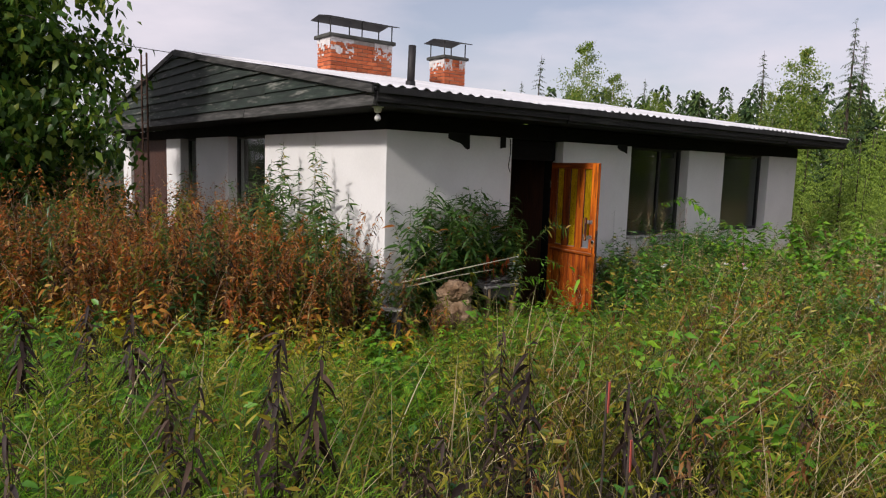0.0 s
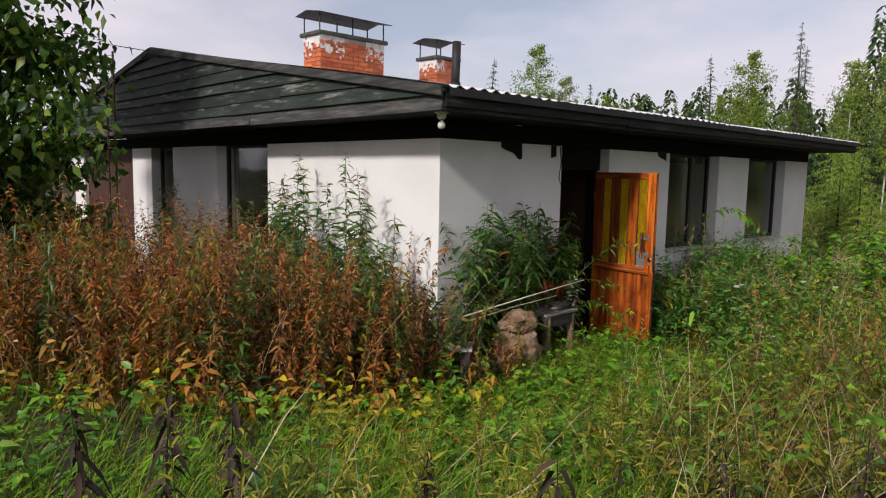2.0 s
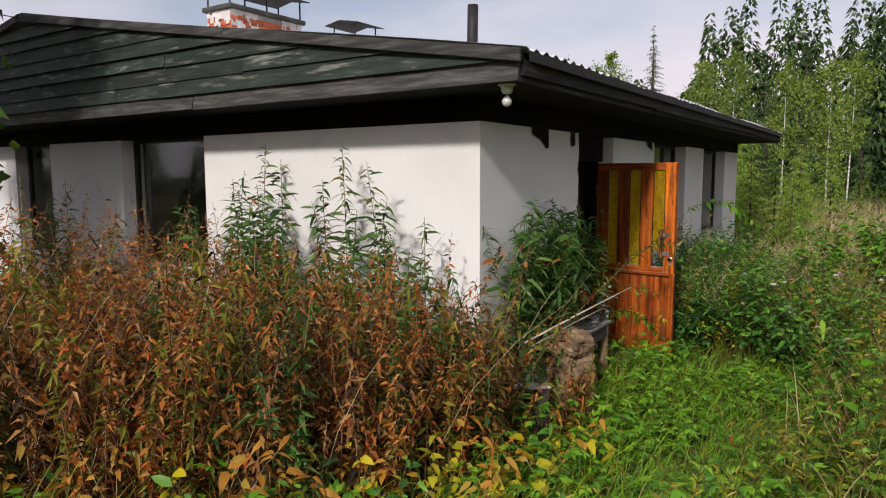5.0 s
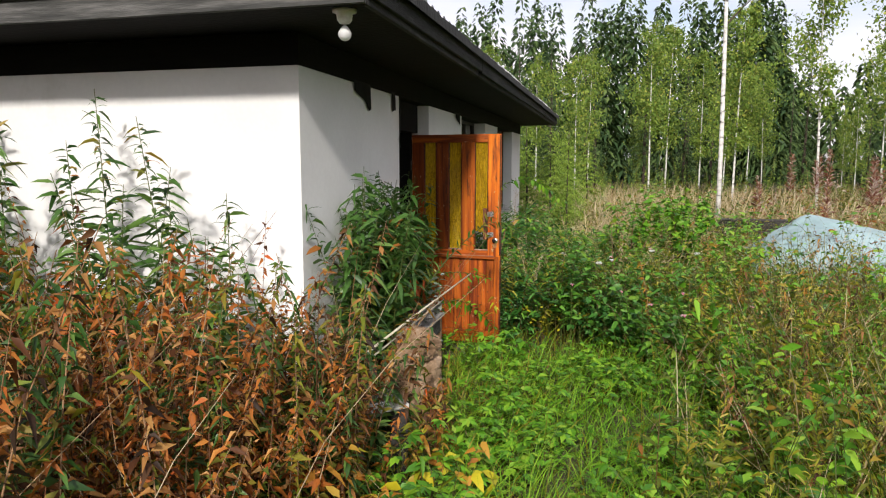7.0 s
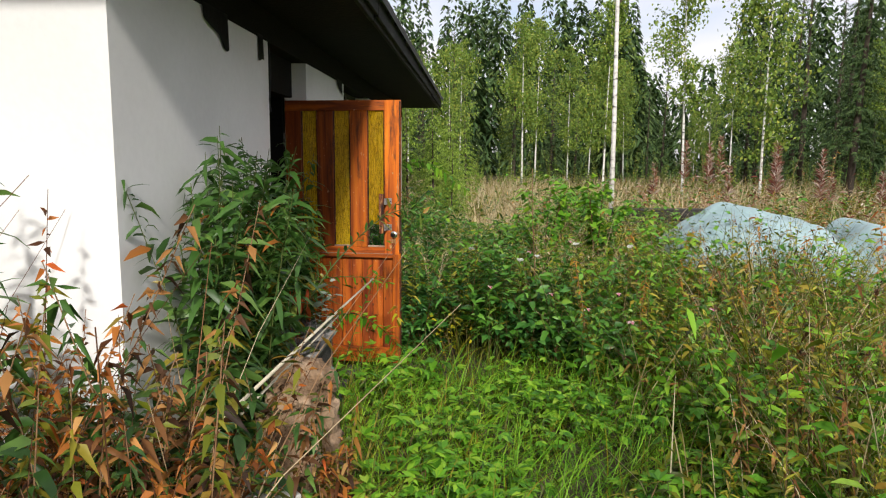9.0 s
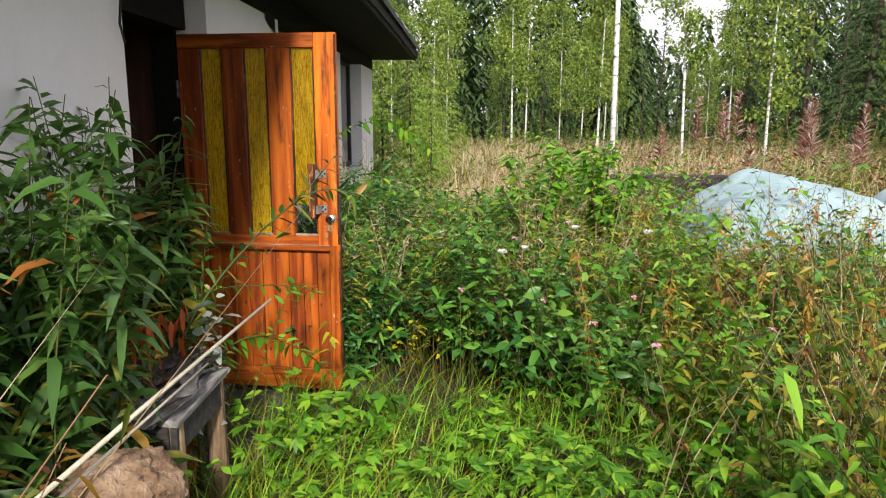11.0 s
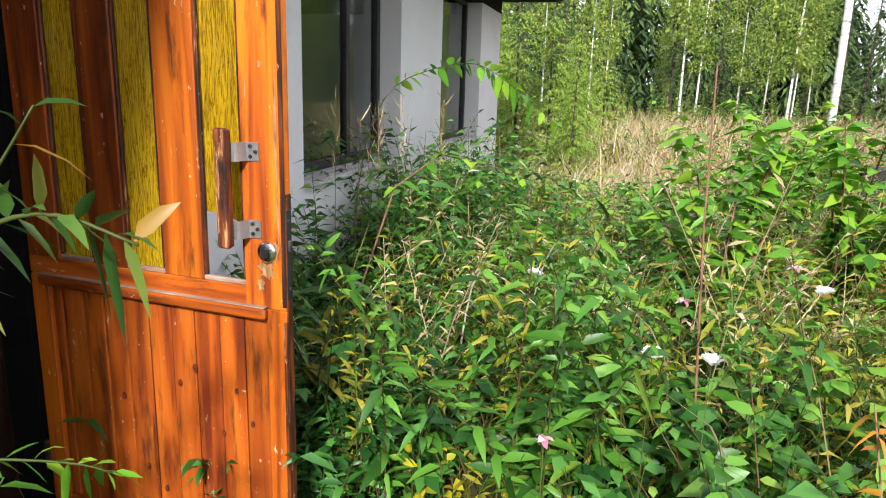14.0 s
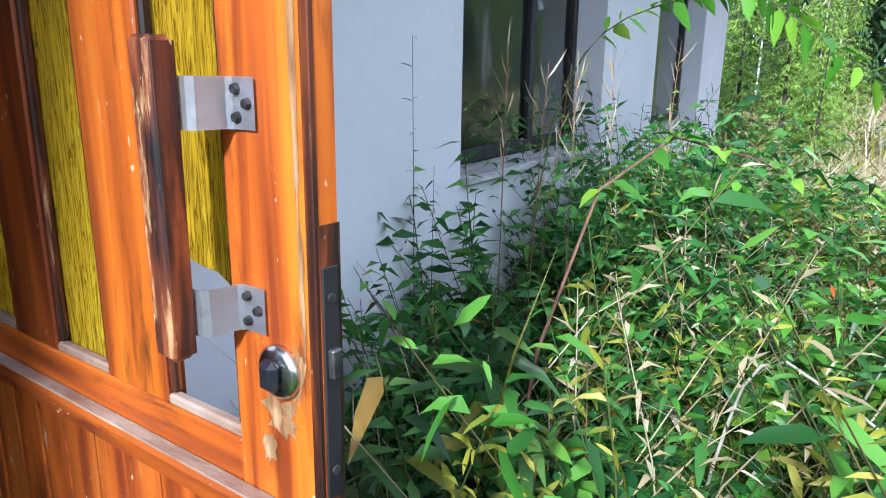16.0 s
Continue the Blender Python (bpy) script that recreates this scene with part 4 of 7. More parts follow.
def chimney(x0, x1, y0, y1, z0, z1, cap_h, posts, label, seed):
    c = tagged(empty("chimney"), label, "chimney")
    part("core", box(x0 + 0.012, x1 - 0.012, y0 + 0.012, y1 - 0.012, z0 - 0.4, z1), M_mortar, c)
    part("flashing", box(x0 - 0.03, x1 + 0.03, y0 - 0.05, y1 + 0.05, z0 - 0.12, z0 + 0.03, 0.006), M_slab, c, "grey cement flashing")
    bh, bl = 0.077, 0.25
    rows = int((z1 - z0) / bh)
    for r in range(rows):
        z = z0 + (r + 0.5) * bh
        for face, a0, a1 in (("s", x0, x1), ("w", y0, y1)):
            n = max(1, round((a1 - a0) / bl))
            L = (a1 - a0) / n
            k = -0.5 if r % 2 else 0.0
            while k < n:
                s0, s1 = max(0, k) * L, min(n, k + 1) * L
                k += 1
                if s1 - s0 < 0.06:
                    continue
                if face == "s":
                    ob = new("brick", brick_mesh(s1 - s0 - 0.012, 0.05, 0.065))
                    ob.location = (a0 + (s0 + s1) / 2, y0 + 0.022 + 0.004 * math.sin(k * 7 + r), z)
                else:
                    ob = new("brick", brick_mesh(0.05, s1 - s0 - 0.012, 0.065))
                    ob.location = (x0 + 0.022 + 0.004 * math.sin(k * 5 + r), a0 + (s0 + s1) / 2, z)
                ob.parent = c
    patch_of_render(x0, x0 + (x1 - x0) * 0.36, y0 - 0.006, z0 + (z1 - z0) * 0.45, z1, seed, c)
    patch_of_render(x0 + (x1 - x0) * 0.70, x1, y0 - 0.006, z0 + (z1 - z0) * 0.5, z1, seed + 3, c)
    patch_of_render(y0, y1, x0 - 0.006, z0 + (z1 - z0) * 0.5, z1, seed + 7, c, "y")
    part("slab", rough_up(box(x0 - 0.06, x1 + 0.06, y0 - 0.06, y1 + 0.06, z1, z1 + 0.07, 0.012), 0.006, 5, seed), M_slab, c, "weathered concrete capping slab")
    top = z1 + 0.07
    for i in range(posts):
        for y in (y0 + 0.02, y1 - 0.02):
            x = x0 + (x1 - x0) * i / (posts - 1)
            part("post", tube([(x, y, top - 0.01), (x, y, top + cap_h)], 0.014, 6), M_iron, c)
    bm = bmesh.new()
    cx = (y0 + y1) / 2
    for sg in (-1, 1):
        ed = y0 - 0.12 if sg < 0 else y1 + 0.12
        q = [bm.verts.new(p) for p in ((x0 - 0.1, ed, top + cap_h), (x1 + 0.1, ed, top + cap_h), (x1 + 0.1, cx, top + cap_h + 0.07), (x0 - 0.1, cx, top + cap_h + 0.07))]
        bm.faces.new(q)
    bmesh.ops.remove_doubles(bm, verts=bm.verts, dist=0.001)
    bmesh.ops.solidify(bm, geom=bm.faces[:], thickness=0.012)
    part("cap", bm, M_iron, c, "blackened sheet-iron rain cap")
    return c


chimney(6.86, 8.29, 12.95, 13.50, 3.80, 4.49, 0.30, 3, "wide orange brick chimney with flaking white render and an iron cap", 1.3)
cb = chimney(9.72, 10.31, 13.0, 13.55, 3.80, 4.42, 0.30, 2, "small square brick chimney with flaking white render and an iron cap", 5.1)
pipe = tagged(empty("vent_pipe"), "black iron vent pipe standing on the roof near the eave", "vent pipe")
smooth(part("tube", tube([(5.085, 7.645, roof_z(7.645) - 0.02), (5.10, 7.645, 3.46)], 0.047, 14), M_iron, pipe))
part("collar", tube([(5.085, 7.645, roof_z(7.645) + 0.03), (5.085, 7.645, roof_z(7.645) + 0.10)], 0.06, 14), M_iron, pipe)

# ---- lamp under the eave ----
lamp = tagged(empty("eave_lamp", pose(4.05, 6.73, 2.612)), "bare bulb in a white porcelain holder under the eave", "lamp")
smooth(part("holder", tube([(0, 0, 0), (0, 0, -0.012), (0, 0, -0.016), (0, 0, -0.05), (0, 0, -0.066)], [0.062, 0.062, 0.042, 0.038, 0.026], 18), M_porcelain, lamp, "white porcelain holder"))
bm = bmesh.new()
bmesh.ops.create_uvsphere(bm, u_segments=16, v_segments=12, radius=0.034, matrix=Matrix.Translation((0, 0, -0.118)))
for v in bm.verts:
    if v.co.z > -0.105:
        k = (v.co.z + 0.105) / 0.021
        v.co.x *= 1 - 0.35 * min(k, 1)
        v.co.y *= 1 - 0.35 * min(k, 1)
        v.co.z += 0.012 * min(k, 1)
smooth(part("bulb", bm, M_bulb, lamp, "dusty clear glass bulb"))

# ---- windows ----
def window(name, along, a0, a1, face, z0, z1, mull, label, sill_mat=M_palewood):
    """A fixed dark window set back in its opening: frame, panes and sill. along: the axis on which it lies."""
    w = tagged(empty(name), label, "window", kind="structure")

    def bx(p0, p1, d0, d1, lo, hi, bev=0.004):
        return box(p0, p1, face + d0, face + d1, lo, hi, bev) if along == "x" else box(face + d0, face + d1, p0, p1, lo, hi, bev)
    fw = 0.055
    bm = bx(a0, a0 + fw, 0.15, 0.21, z0, z1)
    for p0, p1, lo, hi in ((a1 - fw, a1, z0, z1), (a0 + fw, a1 - fw, z0, z0 + fw), (a0 + fw, a1 - fw, z1 - fw, z1)):
        o = bx(p0, p1, 0.152, 0.208, lo, hi)
        me = bpy.data.meshes.new("tmp")
        o.to_mesh(me)
        o.free()
        bm.from_mesh(me)
        bpy.data.meshes.remove(me)
    for m_ in mull:
        o = bx(m_ - 0.028, m_ + 0.028, 0.153, 0.207, z0 + fw, z1 - fw)
        me = bpy.data.meshes.new("tmp")
        o.to_mesh(me)
        o.free()
        bm.from_mesh(me)
        bpy.data.meshes.remove(me)
    part("window_frame", bm, M_darkframe, w, "dark weathered window frame")
    eds = [a0 + fw] + [q for m_ in mull for q in (m_ - 0.028, m_ + 0.028)] + [a1 - fw]
    for p0, p1 in zip(eds[::2], eds[1::2]):
        ob = part("pane", bx(p0, p1, 0.176, 0.181, z0 + fw, z1 - fw, 0), M_glass, w)
        ob.visible_shadow = False
    part("window_sill", rough_up(bx(a0 + 0.005, a1 - 0.005, -0.035, 0.15, z0 - 0.03, z0), 0.003, 6, a0), sill_mat, w, "flaking white window sill")
    return w


window("window_1", "y", 10.53, 12.037, WX, 1.0, TOP + 0.02, [], "dark tall window in the gable wall, panes unlit")
window("window_2", "y", 13.663, 14.597, WX, 1.0, TOP + 0.02, [], "narrow dark window in the gable wall")
window("window_3", "x", 8.853, 10.369, WY, SILL, TOP + 0.02, [9.80], "tall dark window with a flaking white sill beside the door")
window("window_4", "x", 11.453, 12.997, WY, SILL, TOP + 0.02, [], "tall dark window near the far end of the house")

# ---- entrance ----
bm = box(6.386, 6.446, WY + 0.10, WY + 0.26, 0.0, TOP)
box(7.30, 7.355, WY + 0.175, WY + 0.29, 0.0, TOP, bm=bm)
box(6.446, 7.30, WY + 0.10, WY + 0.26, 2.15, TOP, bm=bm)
structure("door_frame", bm, M_shadeblack, "black timber door frame, doorway shade in its colour", "door frame")
structure("doorstep", rough_up(box(6.25, 7.55, 6.75, WY + 0.10, -0.25, 0.02, 0.012), 0.01, 4), M_slab, "low cracked concrete doorstep", "doorstep")

structure("wall_lining", box(7.358, 7.40, WY + 0.295, 9.4, 0.04, 2.38), M_brownwood, "red-brown boarded lining inside the entrance, darkened for the doorway's shade")
HX, HY = 7.312, 7.352
door = tagged(empty("door_1", pose(HX, HY, 0.08, 0, 0, -95.2)), "open orange varnished pine door with mustard rippled glass panes", "door", kind="structure")
DW, DH, DT = 0.912, 2.05, 0.032


def door_piece(name, x0, x1, z0, z1, mat, y0=0.0, y1=DT, label="", bev=0.003):
    return part(name, box(x0, x1, y0, y1, z0, z1, bev), mat, door, label)


PANES = ((0.127, 0.257), (0.382, 0.517), (0.650, 0.787))
PZ0, PZ1, RAIL = 0.925, 1.972, 0.87
door_piece("stile", 0.0, PANES[0][0], PZ0, PZ1, M_varnish_dark, label="dark brown hinge stile, some shade in its colour")
door_piece("stile", PANES[2][1], DW, RAIL - 0.0, DH, M_varnish_v)
door_piece("stile", DW - 0.062, DW, 0.0, RAIL, M_varnish_v)
door_piece("stile", 0.0, 0.07, 0.0, RAIL - 0.002, M_varnish_v)
for a, b2 in ((PANES[0][1], PANES[1][0]), (PANES[1][1], PANES[2][0])):
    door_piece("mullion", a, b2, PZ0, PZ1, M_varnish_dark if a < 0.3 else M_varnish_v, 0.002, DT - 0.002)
door_piece("top_rail", 0.0, PANES[2][1] - 0.001, PZ1, DH, M_varnish_h, 0.001, DT - 0.001)
door_piece("lock_rail", 0.0, PANES[2][1] - 0.001, RAIL, PZ0, M_varnish_h, 0.001, DT - 0.001)
door_piece("ledge", 0.05, DW - 0.055, RAIL - 0.028, RAIL + 0.004, M_varnish_h, -0.022, 0.001, "worn dusty ledge along the lock rail", 0.006)
door_piece("ledge_dust", 0.052, DW - 0.057, RAIL + 0.0045, RAIL + 0.008, M_ledge, -0.020, -0.001, "pale dust lying on the ledge", 0.001)
door_piece("bottom_rail", 0.07, DW - 0.062, 0.0, 0.125, M_varnish_h, 0.002, DT - 0.002)
planks = [0.072, 0.110, 0.192, 0.275, 0.355, 0.440, 0.520, 0.602, 0.687, 0.770, DW - 0.063]
for i, (a, b2) in enumerate(zip(planks, planks[1:])):
    door_piece("plank", a + 0.0015, b2 - 0.0015, 0.126, RAIL - 0.029, M_varnish_low, 0.008 + 0.0015 * (i % 2), DT - 0.005, bev=0.003)
for i, (a, b2) in enumerate(PANES):
    lo = PZ0 + 0.012 if i < 2 else None
    if lo is not None:
        part("pane", box(a - 0.002, b2 + 0.002, 0.020, 0.026, PZ0 - 0.002, PZ1 + 0.002), M_ripple, door, "mustard rippled glass pane")
    else:
        bm = bmesh.new()
        edge = [(a, 1.115), (a + 0.028, 1.112), (a + 0.060, 1.104), (a + 0.088, 1.102), (a + 0.112, 1.090), (b2, 1.062)]
        lo_v = [bm.verts.new((x, 0.021, z)) for x, z in edge]
        hi_v = [bm.verts.new((x, 0.021, PZ1)) for x, z in edge]
        for k in range(len(edge) - 1):
            bm.faces.new((lo_v[k], lo_v[k + 1], hi_v[k + 1], hi_v[k]))
        bmesh.ops.solidify(bm, geom=bm.faces[:], thickness=0.005)
        part("pane", bm, M_ripple, door, "mustard rippled glass pane with its lower corner broken out")
    door_piece("glazing_bead", a, b2, PZ0, PZ0 + 0.014, M_ledge, 0.003, 0.018, "dusty grey bead under the pane")
    for x0, x1 in ((a, a + 0.010), (b2 - 0.010, b2)):
        door_piece("glazing_bead", x0, x1, PZ0 + 0.0145, PZ1, M_darkbead, 0.006, 0.019, "blackened bead beside the pane")
door_piece("worn_edge", DW - 0.011, DW + 0.0006, RAIL + 0.01, DH - 0.01, M_darkbead, -0.0012, 0.006, "blackened and chipped door edge", 0.001)
door_piece("worn_edge", DW - 0.009, DW + 0.0006, 0.01, RAIL - 0.03, M_darkbead, -0.0012, 0.006, "blackened and chipped door edge", 0.001)
door_piece("worn_edge", DW + 0.0004, DW + 0.0014, 0.01, 1.18, M_darkbead, 0.004, DT - 0.001, "blackened narrow edge of the door", 0.0002)
# pull handle: wooden bar on two bent aluminium straps
bar_x = DW - 0.138
bar = part("handle_bar", rough_up(box(bar_x - 0.017, bar_x + 0.017, -0.072, -0.046, 1.04, 1.345, 0.005), 0.002, 20), M_handlewood, door, "burnt and worn wooden pull bar")
# thin dark strip stands in for the shade on this side of the bar
part("burnt_side", rough_up(box(bar_x + 0.0165, bar_x + 0.0195, -0.071, -0.047, 1.045, 1.34, 0.001), 0.001, 20), M_darkbead, bar, "dark strip for the shaded side of the pull bar")
for z in (1.085, 1.285):
    bm = bmesh.new()
    pts = [(DW - 0.068, -0.004), (DW - 0.098, -0.004), (DW - 0.102, -0.009), (DW - 0.107, -0.038), (DW - 0.112, -0.0445), (bar_x - 0.014, -0.0445)]
    lo_v = [bm.verts.new((x, y, z - 0.024)) for x, y in pts]
    hi_v = [bm.verts.new((x, y, z + 0.024)) for x, y in pts]
    for k in range(len(pts) - 1):
        bm.faces.new((lo_v[k], lo_v[k + 1], hi_v[k + 1], hi_v[k]))
    bmesh.ops.solidify(bm, geom=bm.faces[:], thickness=0.003)
    br = part("bracket", bm, M_alu, door, "scuffed aluminium strap bracket")
    for dx, dz in ((0.092, 0.013), (0.092, -0.013), (0.077, 0.0)):
        part("screw", tube([(DW - dx, -0.009, z + dz), (DW - dx, -0.003, z + dz)], [0.0045, 0.006], 8), M_steel, br)
# bare wood rubbed through the varnish round the lock and down the edge
M_bare = surface("rubbed_bare_pine", [(0.3, (0.20, 0.075, 0.022)), (0.5, (0.50, 0.27, 0.11)), (0.75, (0.66, 0.45, 0.24))], 22, stretch=(3, 1, 0.5), rough=0.7, bump=0.3, bump_scale=60)


def rubbed(cx, cz, w, h, seed):
    bm = bmesh.new()
    n_ = 22
    ring = []
    for j in range(n_):
        a = 2 * math.pi * j / n_
        k_ = 0.75 + 0.55 * noise.noise(Vector((math.cos(a) * 2.1, math.sin(a) * 2.1, seed))) + 0.25 * noise.noise(Vector((math.cos(a) * 6, math.sin(a) * 6, seed)))
        ring.append(bm.verts.new((min(cx + w * k_ * math.cos(a), DW - 0.012), -0.0008, cz + h * k_ * math.sin(a))))
    bm.faces.new(ring)
    bmesh.ops.solidify(bm, geom=bm.faces[:], thickness=0.001)
    part("rubbed_patch", bm, M_bare, door, "bare pale wood where the varnish is rubbed off")


for cx, cz, w, h, seed in ((DW - 0.052, 0.975, 0.032, 0.030, 1.3), (DW - 0.020, 1.34, 0.006, 0.20, 4.1), (DW - 0.018, 1.12, 0.005, 0.09, 7.7), (DW - 0.075, 0.935, 0.014, 0.022, 9.2),
                           (DW - 0.030, 1.03, 0.012, 0.035, 2.6), (DW - 0.105, 1.44, 0.004, 0.04, 3.3), (DW - 0.06, 1.50, 0.007, 0.012, 5.2)):
    rubbed(cx, cz, w, h, seed)
# lock knob and edge plate
lx, lz = DW - 0.052, 1.027
lock = smooth(part("lock_ring", tube([(lx, 0.002, lz), (lx, -0.006, lz), (lx, -0.010, lz)], [0.028, 0.028, 0.023], 20), M_chrome, door, "dull chrome lock rose"))
part("lock_knob", box(lx - 0.012, lx + 0.012, -0.024, -0.008, lz - 0.017, lz + 0.017, 0.007), M_blackplastic, lock, "black oval lock knob")
bm = box(DW - 0.0005, DW + 0.003, 0.006, 0.026, 0.90, 1.14, 0.001)
plate = part("lock_plate", bm, M_iron, door, "blackened steel lock plate in the door edge")
for dz in (0.93, 1.11):
    part("screw", tube([(DW + 0.002, 0.016, dz), (DW + 0.005, 0.016, dz)], 0.005, 8), M_steel, plate)
part("latch", box(DW + 0.002, DW + 0.010, 0.009, 0.023, 1.03, 1.06, 0.002), M_steel, plate)
for z in (0.25, 1.75):
    part("hinge", tube([(-0.008, 0.0, z - 0.05), (-0.008, 0.0, z + 0.05)], 0.009, 8), M_steel, door)
M_knot = surface("dark_pine_knot", [(0.3, (0.05, 0.012, 0.004)), (0.7, (0.14, 0.03, 0.008))], 60, rough=0.5, bump=0.3)
for x, z, r in ((0.545, 0.60, 0.010), (0.600, 0.655, 0.012), (0.330, 0.52, 0.010), (0.690, 0.47, 0.009), (0.740, 0.61, 0.008), (0.405, 0.30, 0.011), (0.79, 0.52, 0.008), (0.47, 0.24, 0.009)):
    bm = bmesh.new()
    bmesh.ops.create_circle(bm, cap_ends=True, segments=10, radius=r, matrix=pose(x, 0.0072, z, 90) @ Matrix.Diagonal((0.7, 1.2, 1, 1)))
    rough_up(bm, 0.002, 90, x)
    for v in bm.verts:
        v.co.y = 0.0068
    bmesh.ops.solidify(bm, geom=bm.faces[:], thickness=-0.003)
    part("knot", bm, M_knot, door, "dark knot in the pine")

# hanging wire at the door jamb
wire = tagged(part("cable", tube([(6.33, WY - 0.02, 2.40), (6.335, WY - 0.03, 2.22), (6.31, WY - 0.025, 2.05), (6.35, WY - 0.02, 1.98)], 0.006, 5), M_felt), "short black cable hanging down the wall", "cable")

# ladder on the far part of the gable
ladder = tagged(empty("ladder"), "rusty iron ladder fixed up the gable to the roof", "ladder")
for y in (14.35, 14.72):
    part("rail", tube([(3.80, y, 0.2), (3.80, y, 3.95)], 0.018, 6), M_rust, ladder)
for i in range(13):
    part("rung", tube([(3.80, 14.35, 0.5 + i * 0.27), (3.80, 14.72, 0.5 + i * 0.27)], 0.011, 6), M_rust, ladder)
tagged(part("cable", tube([(3.85, 12.95, 3.80), (2.6, 13.6, 3.95), (0.5, 14.8, 4.35), (-3, 17, 5.2)], 0.006, 5), M_felt), "thin black cable running from the gable to a tree", "cable")

# ---- bench, sack, sticks and plank by the wall ----
gz = lambda x, y: float(ground_z(x, y))
bench = tagged(empty("bench"), "collapsing silvery wooden bench strewn with splintered bark", "bench")
for i in range(5):
    y = 6.74 + i * 0.082
    bm = box(5.62, 6.20, y, y + 0.074, 0.575, 0.603, 0.004)
    for v in bm.verts:
        v.co.z += 0.02 * noise.noise(v.co * 3 + Vector((i, 0, 0)))
        v.co.x += 0.05 * noise.noise(Vector((i * 3.1, v.co.x, 0)))
    part("slat", bm, M_oldwood, bench)
part("apron", rough_up(box(5.66, 6.16, 6.755, 6.78, 0.46, 0.572, 0.004), 0.006, 6), M_beam, bench)
part("apron", rough_up(box(5.645, 5.67, 6.78, 7.10, 0.46, 0.572, 0.004), 0.006, 6), M_beam, bench)
for x in (5.70, 6.12):
    for y in (6.79, 7.09):
        part("leg", rough_up(tube([(x, y, gz(x, y) - 0.05), (x + 0.006, y, 0.30), (x, y + 0.004, 0.572)], [0.046, 0.042, 0.044], 10), 0.006, 7, x), M_log, bench)
for i in range(34):
    a = rr.uniform(-0.9, 0.9)
    x, y, L = rr.uniform(5.68, 6.1), rr.uniform(6.77, 7.08), rr.uniform(0.12, 0.34)
    bm = bmesh.new()
    d = Vector((math.cos(a), math.sin(a), 0))
    side = Vector((-d.y, d.x, 0)) * rr.uniform(0.010, 0.038)
    c0 = Vector((x, y, 0.610 + 0.002 * i))
    p = [c0 - d * L / 2 - side, c0 + d * L / 2 - side * 0.5 + Vector((0, 0, rr.uniform(0, 0.05))), c0 + d * L / 2 + side * 0.5 + Vector((0, 0, rr.uniform(0, 0.04))), c0 - d * L / 2 + side,
         c0 - side + Vector((0, 0, 0.012)), c0 + side + Vector((0, 0, 0.012))]
    vs = [bm.verts.new(q) for q in p]
    bm.faces.new((vs[0], vs[4], vs[5], vs[3]))
    bm.faces.new((vs[4], vs[1], vs[2], vs[5]))
    bmesh.ops.solidify(bm, geom=bm.faces[:], thickness=0.005)
    part("splinter", bm, M_oldwood, bench)


def crumpled(name, cx, cy, z0, r, squash, mat, label, category, seed):
    bm = bmesh.new()
    bmesh.ops.create_icosphere(bm, subdivisions=5, radius=1)
    for v in bm.verts:
        d = v.co.normalized()
        k = 1 + 0.26 * noise.noise(d * 1.5 + Vector((seed, 0, 0))) + 0.16 * abs(noise.noise(d * 3.4 + Vector((0, seed, 0)))) - 0.26 * abs(noise.noise(d * 5.5 + Vector((0, 0, seed)))) - 0.10 * abs(noise.noise(d * 12)) + 0.05 * noise.noise(d * 23)
        v.co = Vector((d.x * r * k * squash[0], d.y * r * k * squash[1], max(d.z, -0.75) * r * k * squash[2]))
    lo = min(v.co.z for v in bm.verts)
    for v in bm.verts:
        v.co += Vector((cx, cy, z0 - lo))
    return smooth(tagged(part(name, bm, mat), label, category))


crumpled("sack", 5.12, 6.72, gz(5.12, 6.72) - 0.02, 0.31, (0.90, 0.74, 1.05), M_sack, "crumpled matted brown cloth sack slumped against the bench", "sack", 2.2)
crumpled("rag", 5.11, 6.69, 0.50, 0.165, (1.25, 1.0, 0.75), M_sack, "brown cloth rag bunched on top of the sack", "rag", 7.9)
for pts, r, lab in ((((4.40, 6.76, 0.75), (5.1, 6.61, 0.875), (5.86, 6.45, 1.00)), 0.0080, "long pale peeled stick leaning over the bench"),
                    (((4.50, 6.76, 0.70), (5.05, 6.66, 0.79), (5.60, 6.60, 0.84)), 0.0060, "pale thin stick lying across the sack")):
    tagged(smooth(part("stick", tube(pts, [r, r * 0.9, r * 0.6], 7), M_stick)), lab, "stick")
low = tagged(empty("low_platform", pose(4.06, 6.60, 0, 0, 0, -45)), "low platform of rotten grey planks beside the house corner", "platform")
for i in range(3):
    part("plank", rough_up(box(-0.225 + 0.02 * i, 0.215 + 0.015 * i, i * 0.105, 0.097 + i * 0.105, 0.505, 0.532, 0.004), 0.006, 5, i), (M_palewood, M_oldwood, M_oldwood)[i], low)
for x in (-0.16, 0.16):
    for y in (0.05, 0.24):
        part("block", rough_up(box(x - 0.05, x + 0.05, y - 0.045, y + 0.045, gz(4.06, 6.6) - 0.10, 0.503, 0.01), 0.01, 5, x), M_beam, low)

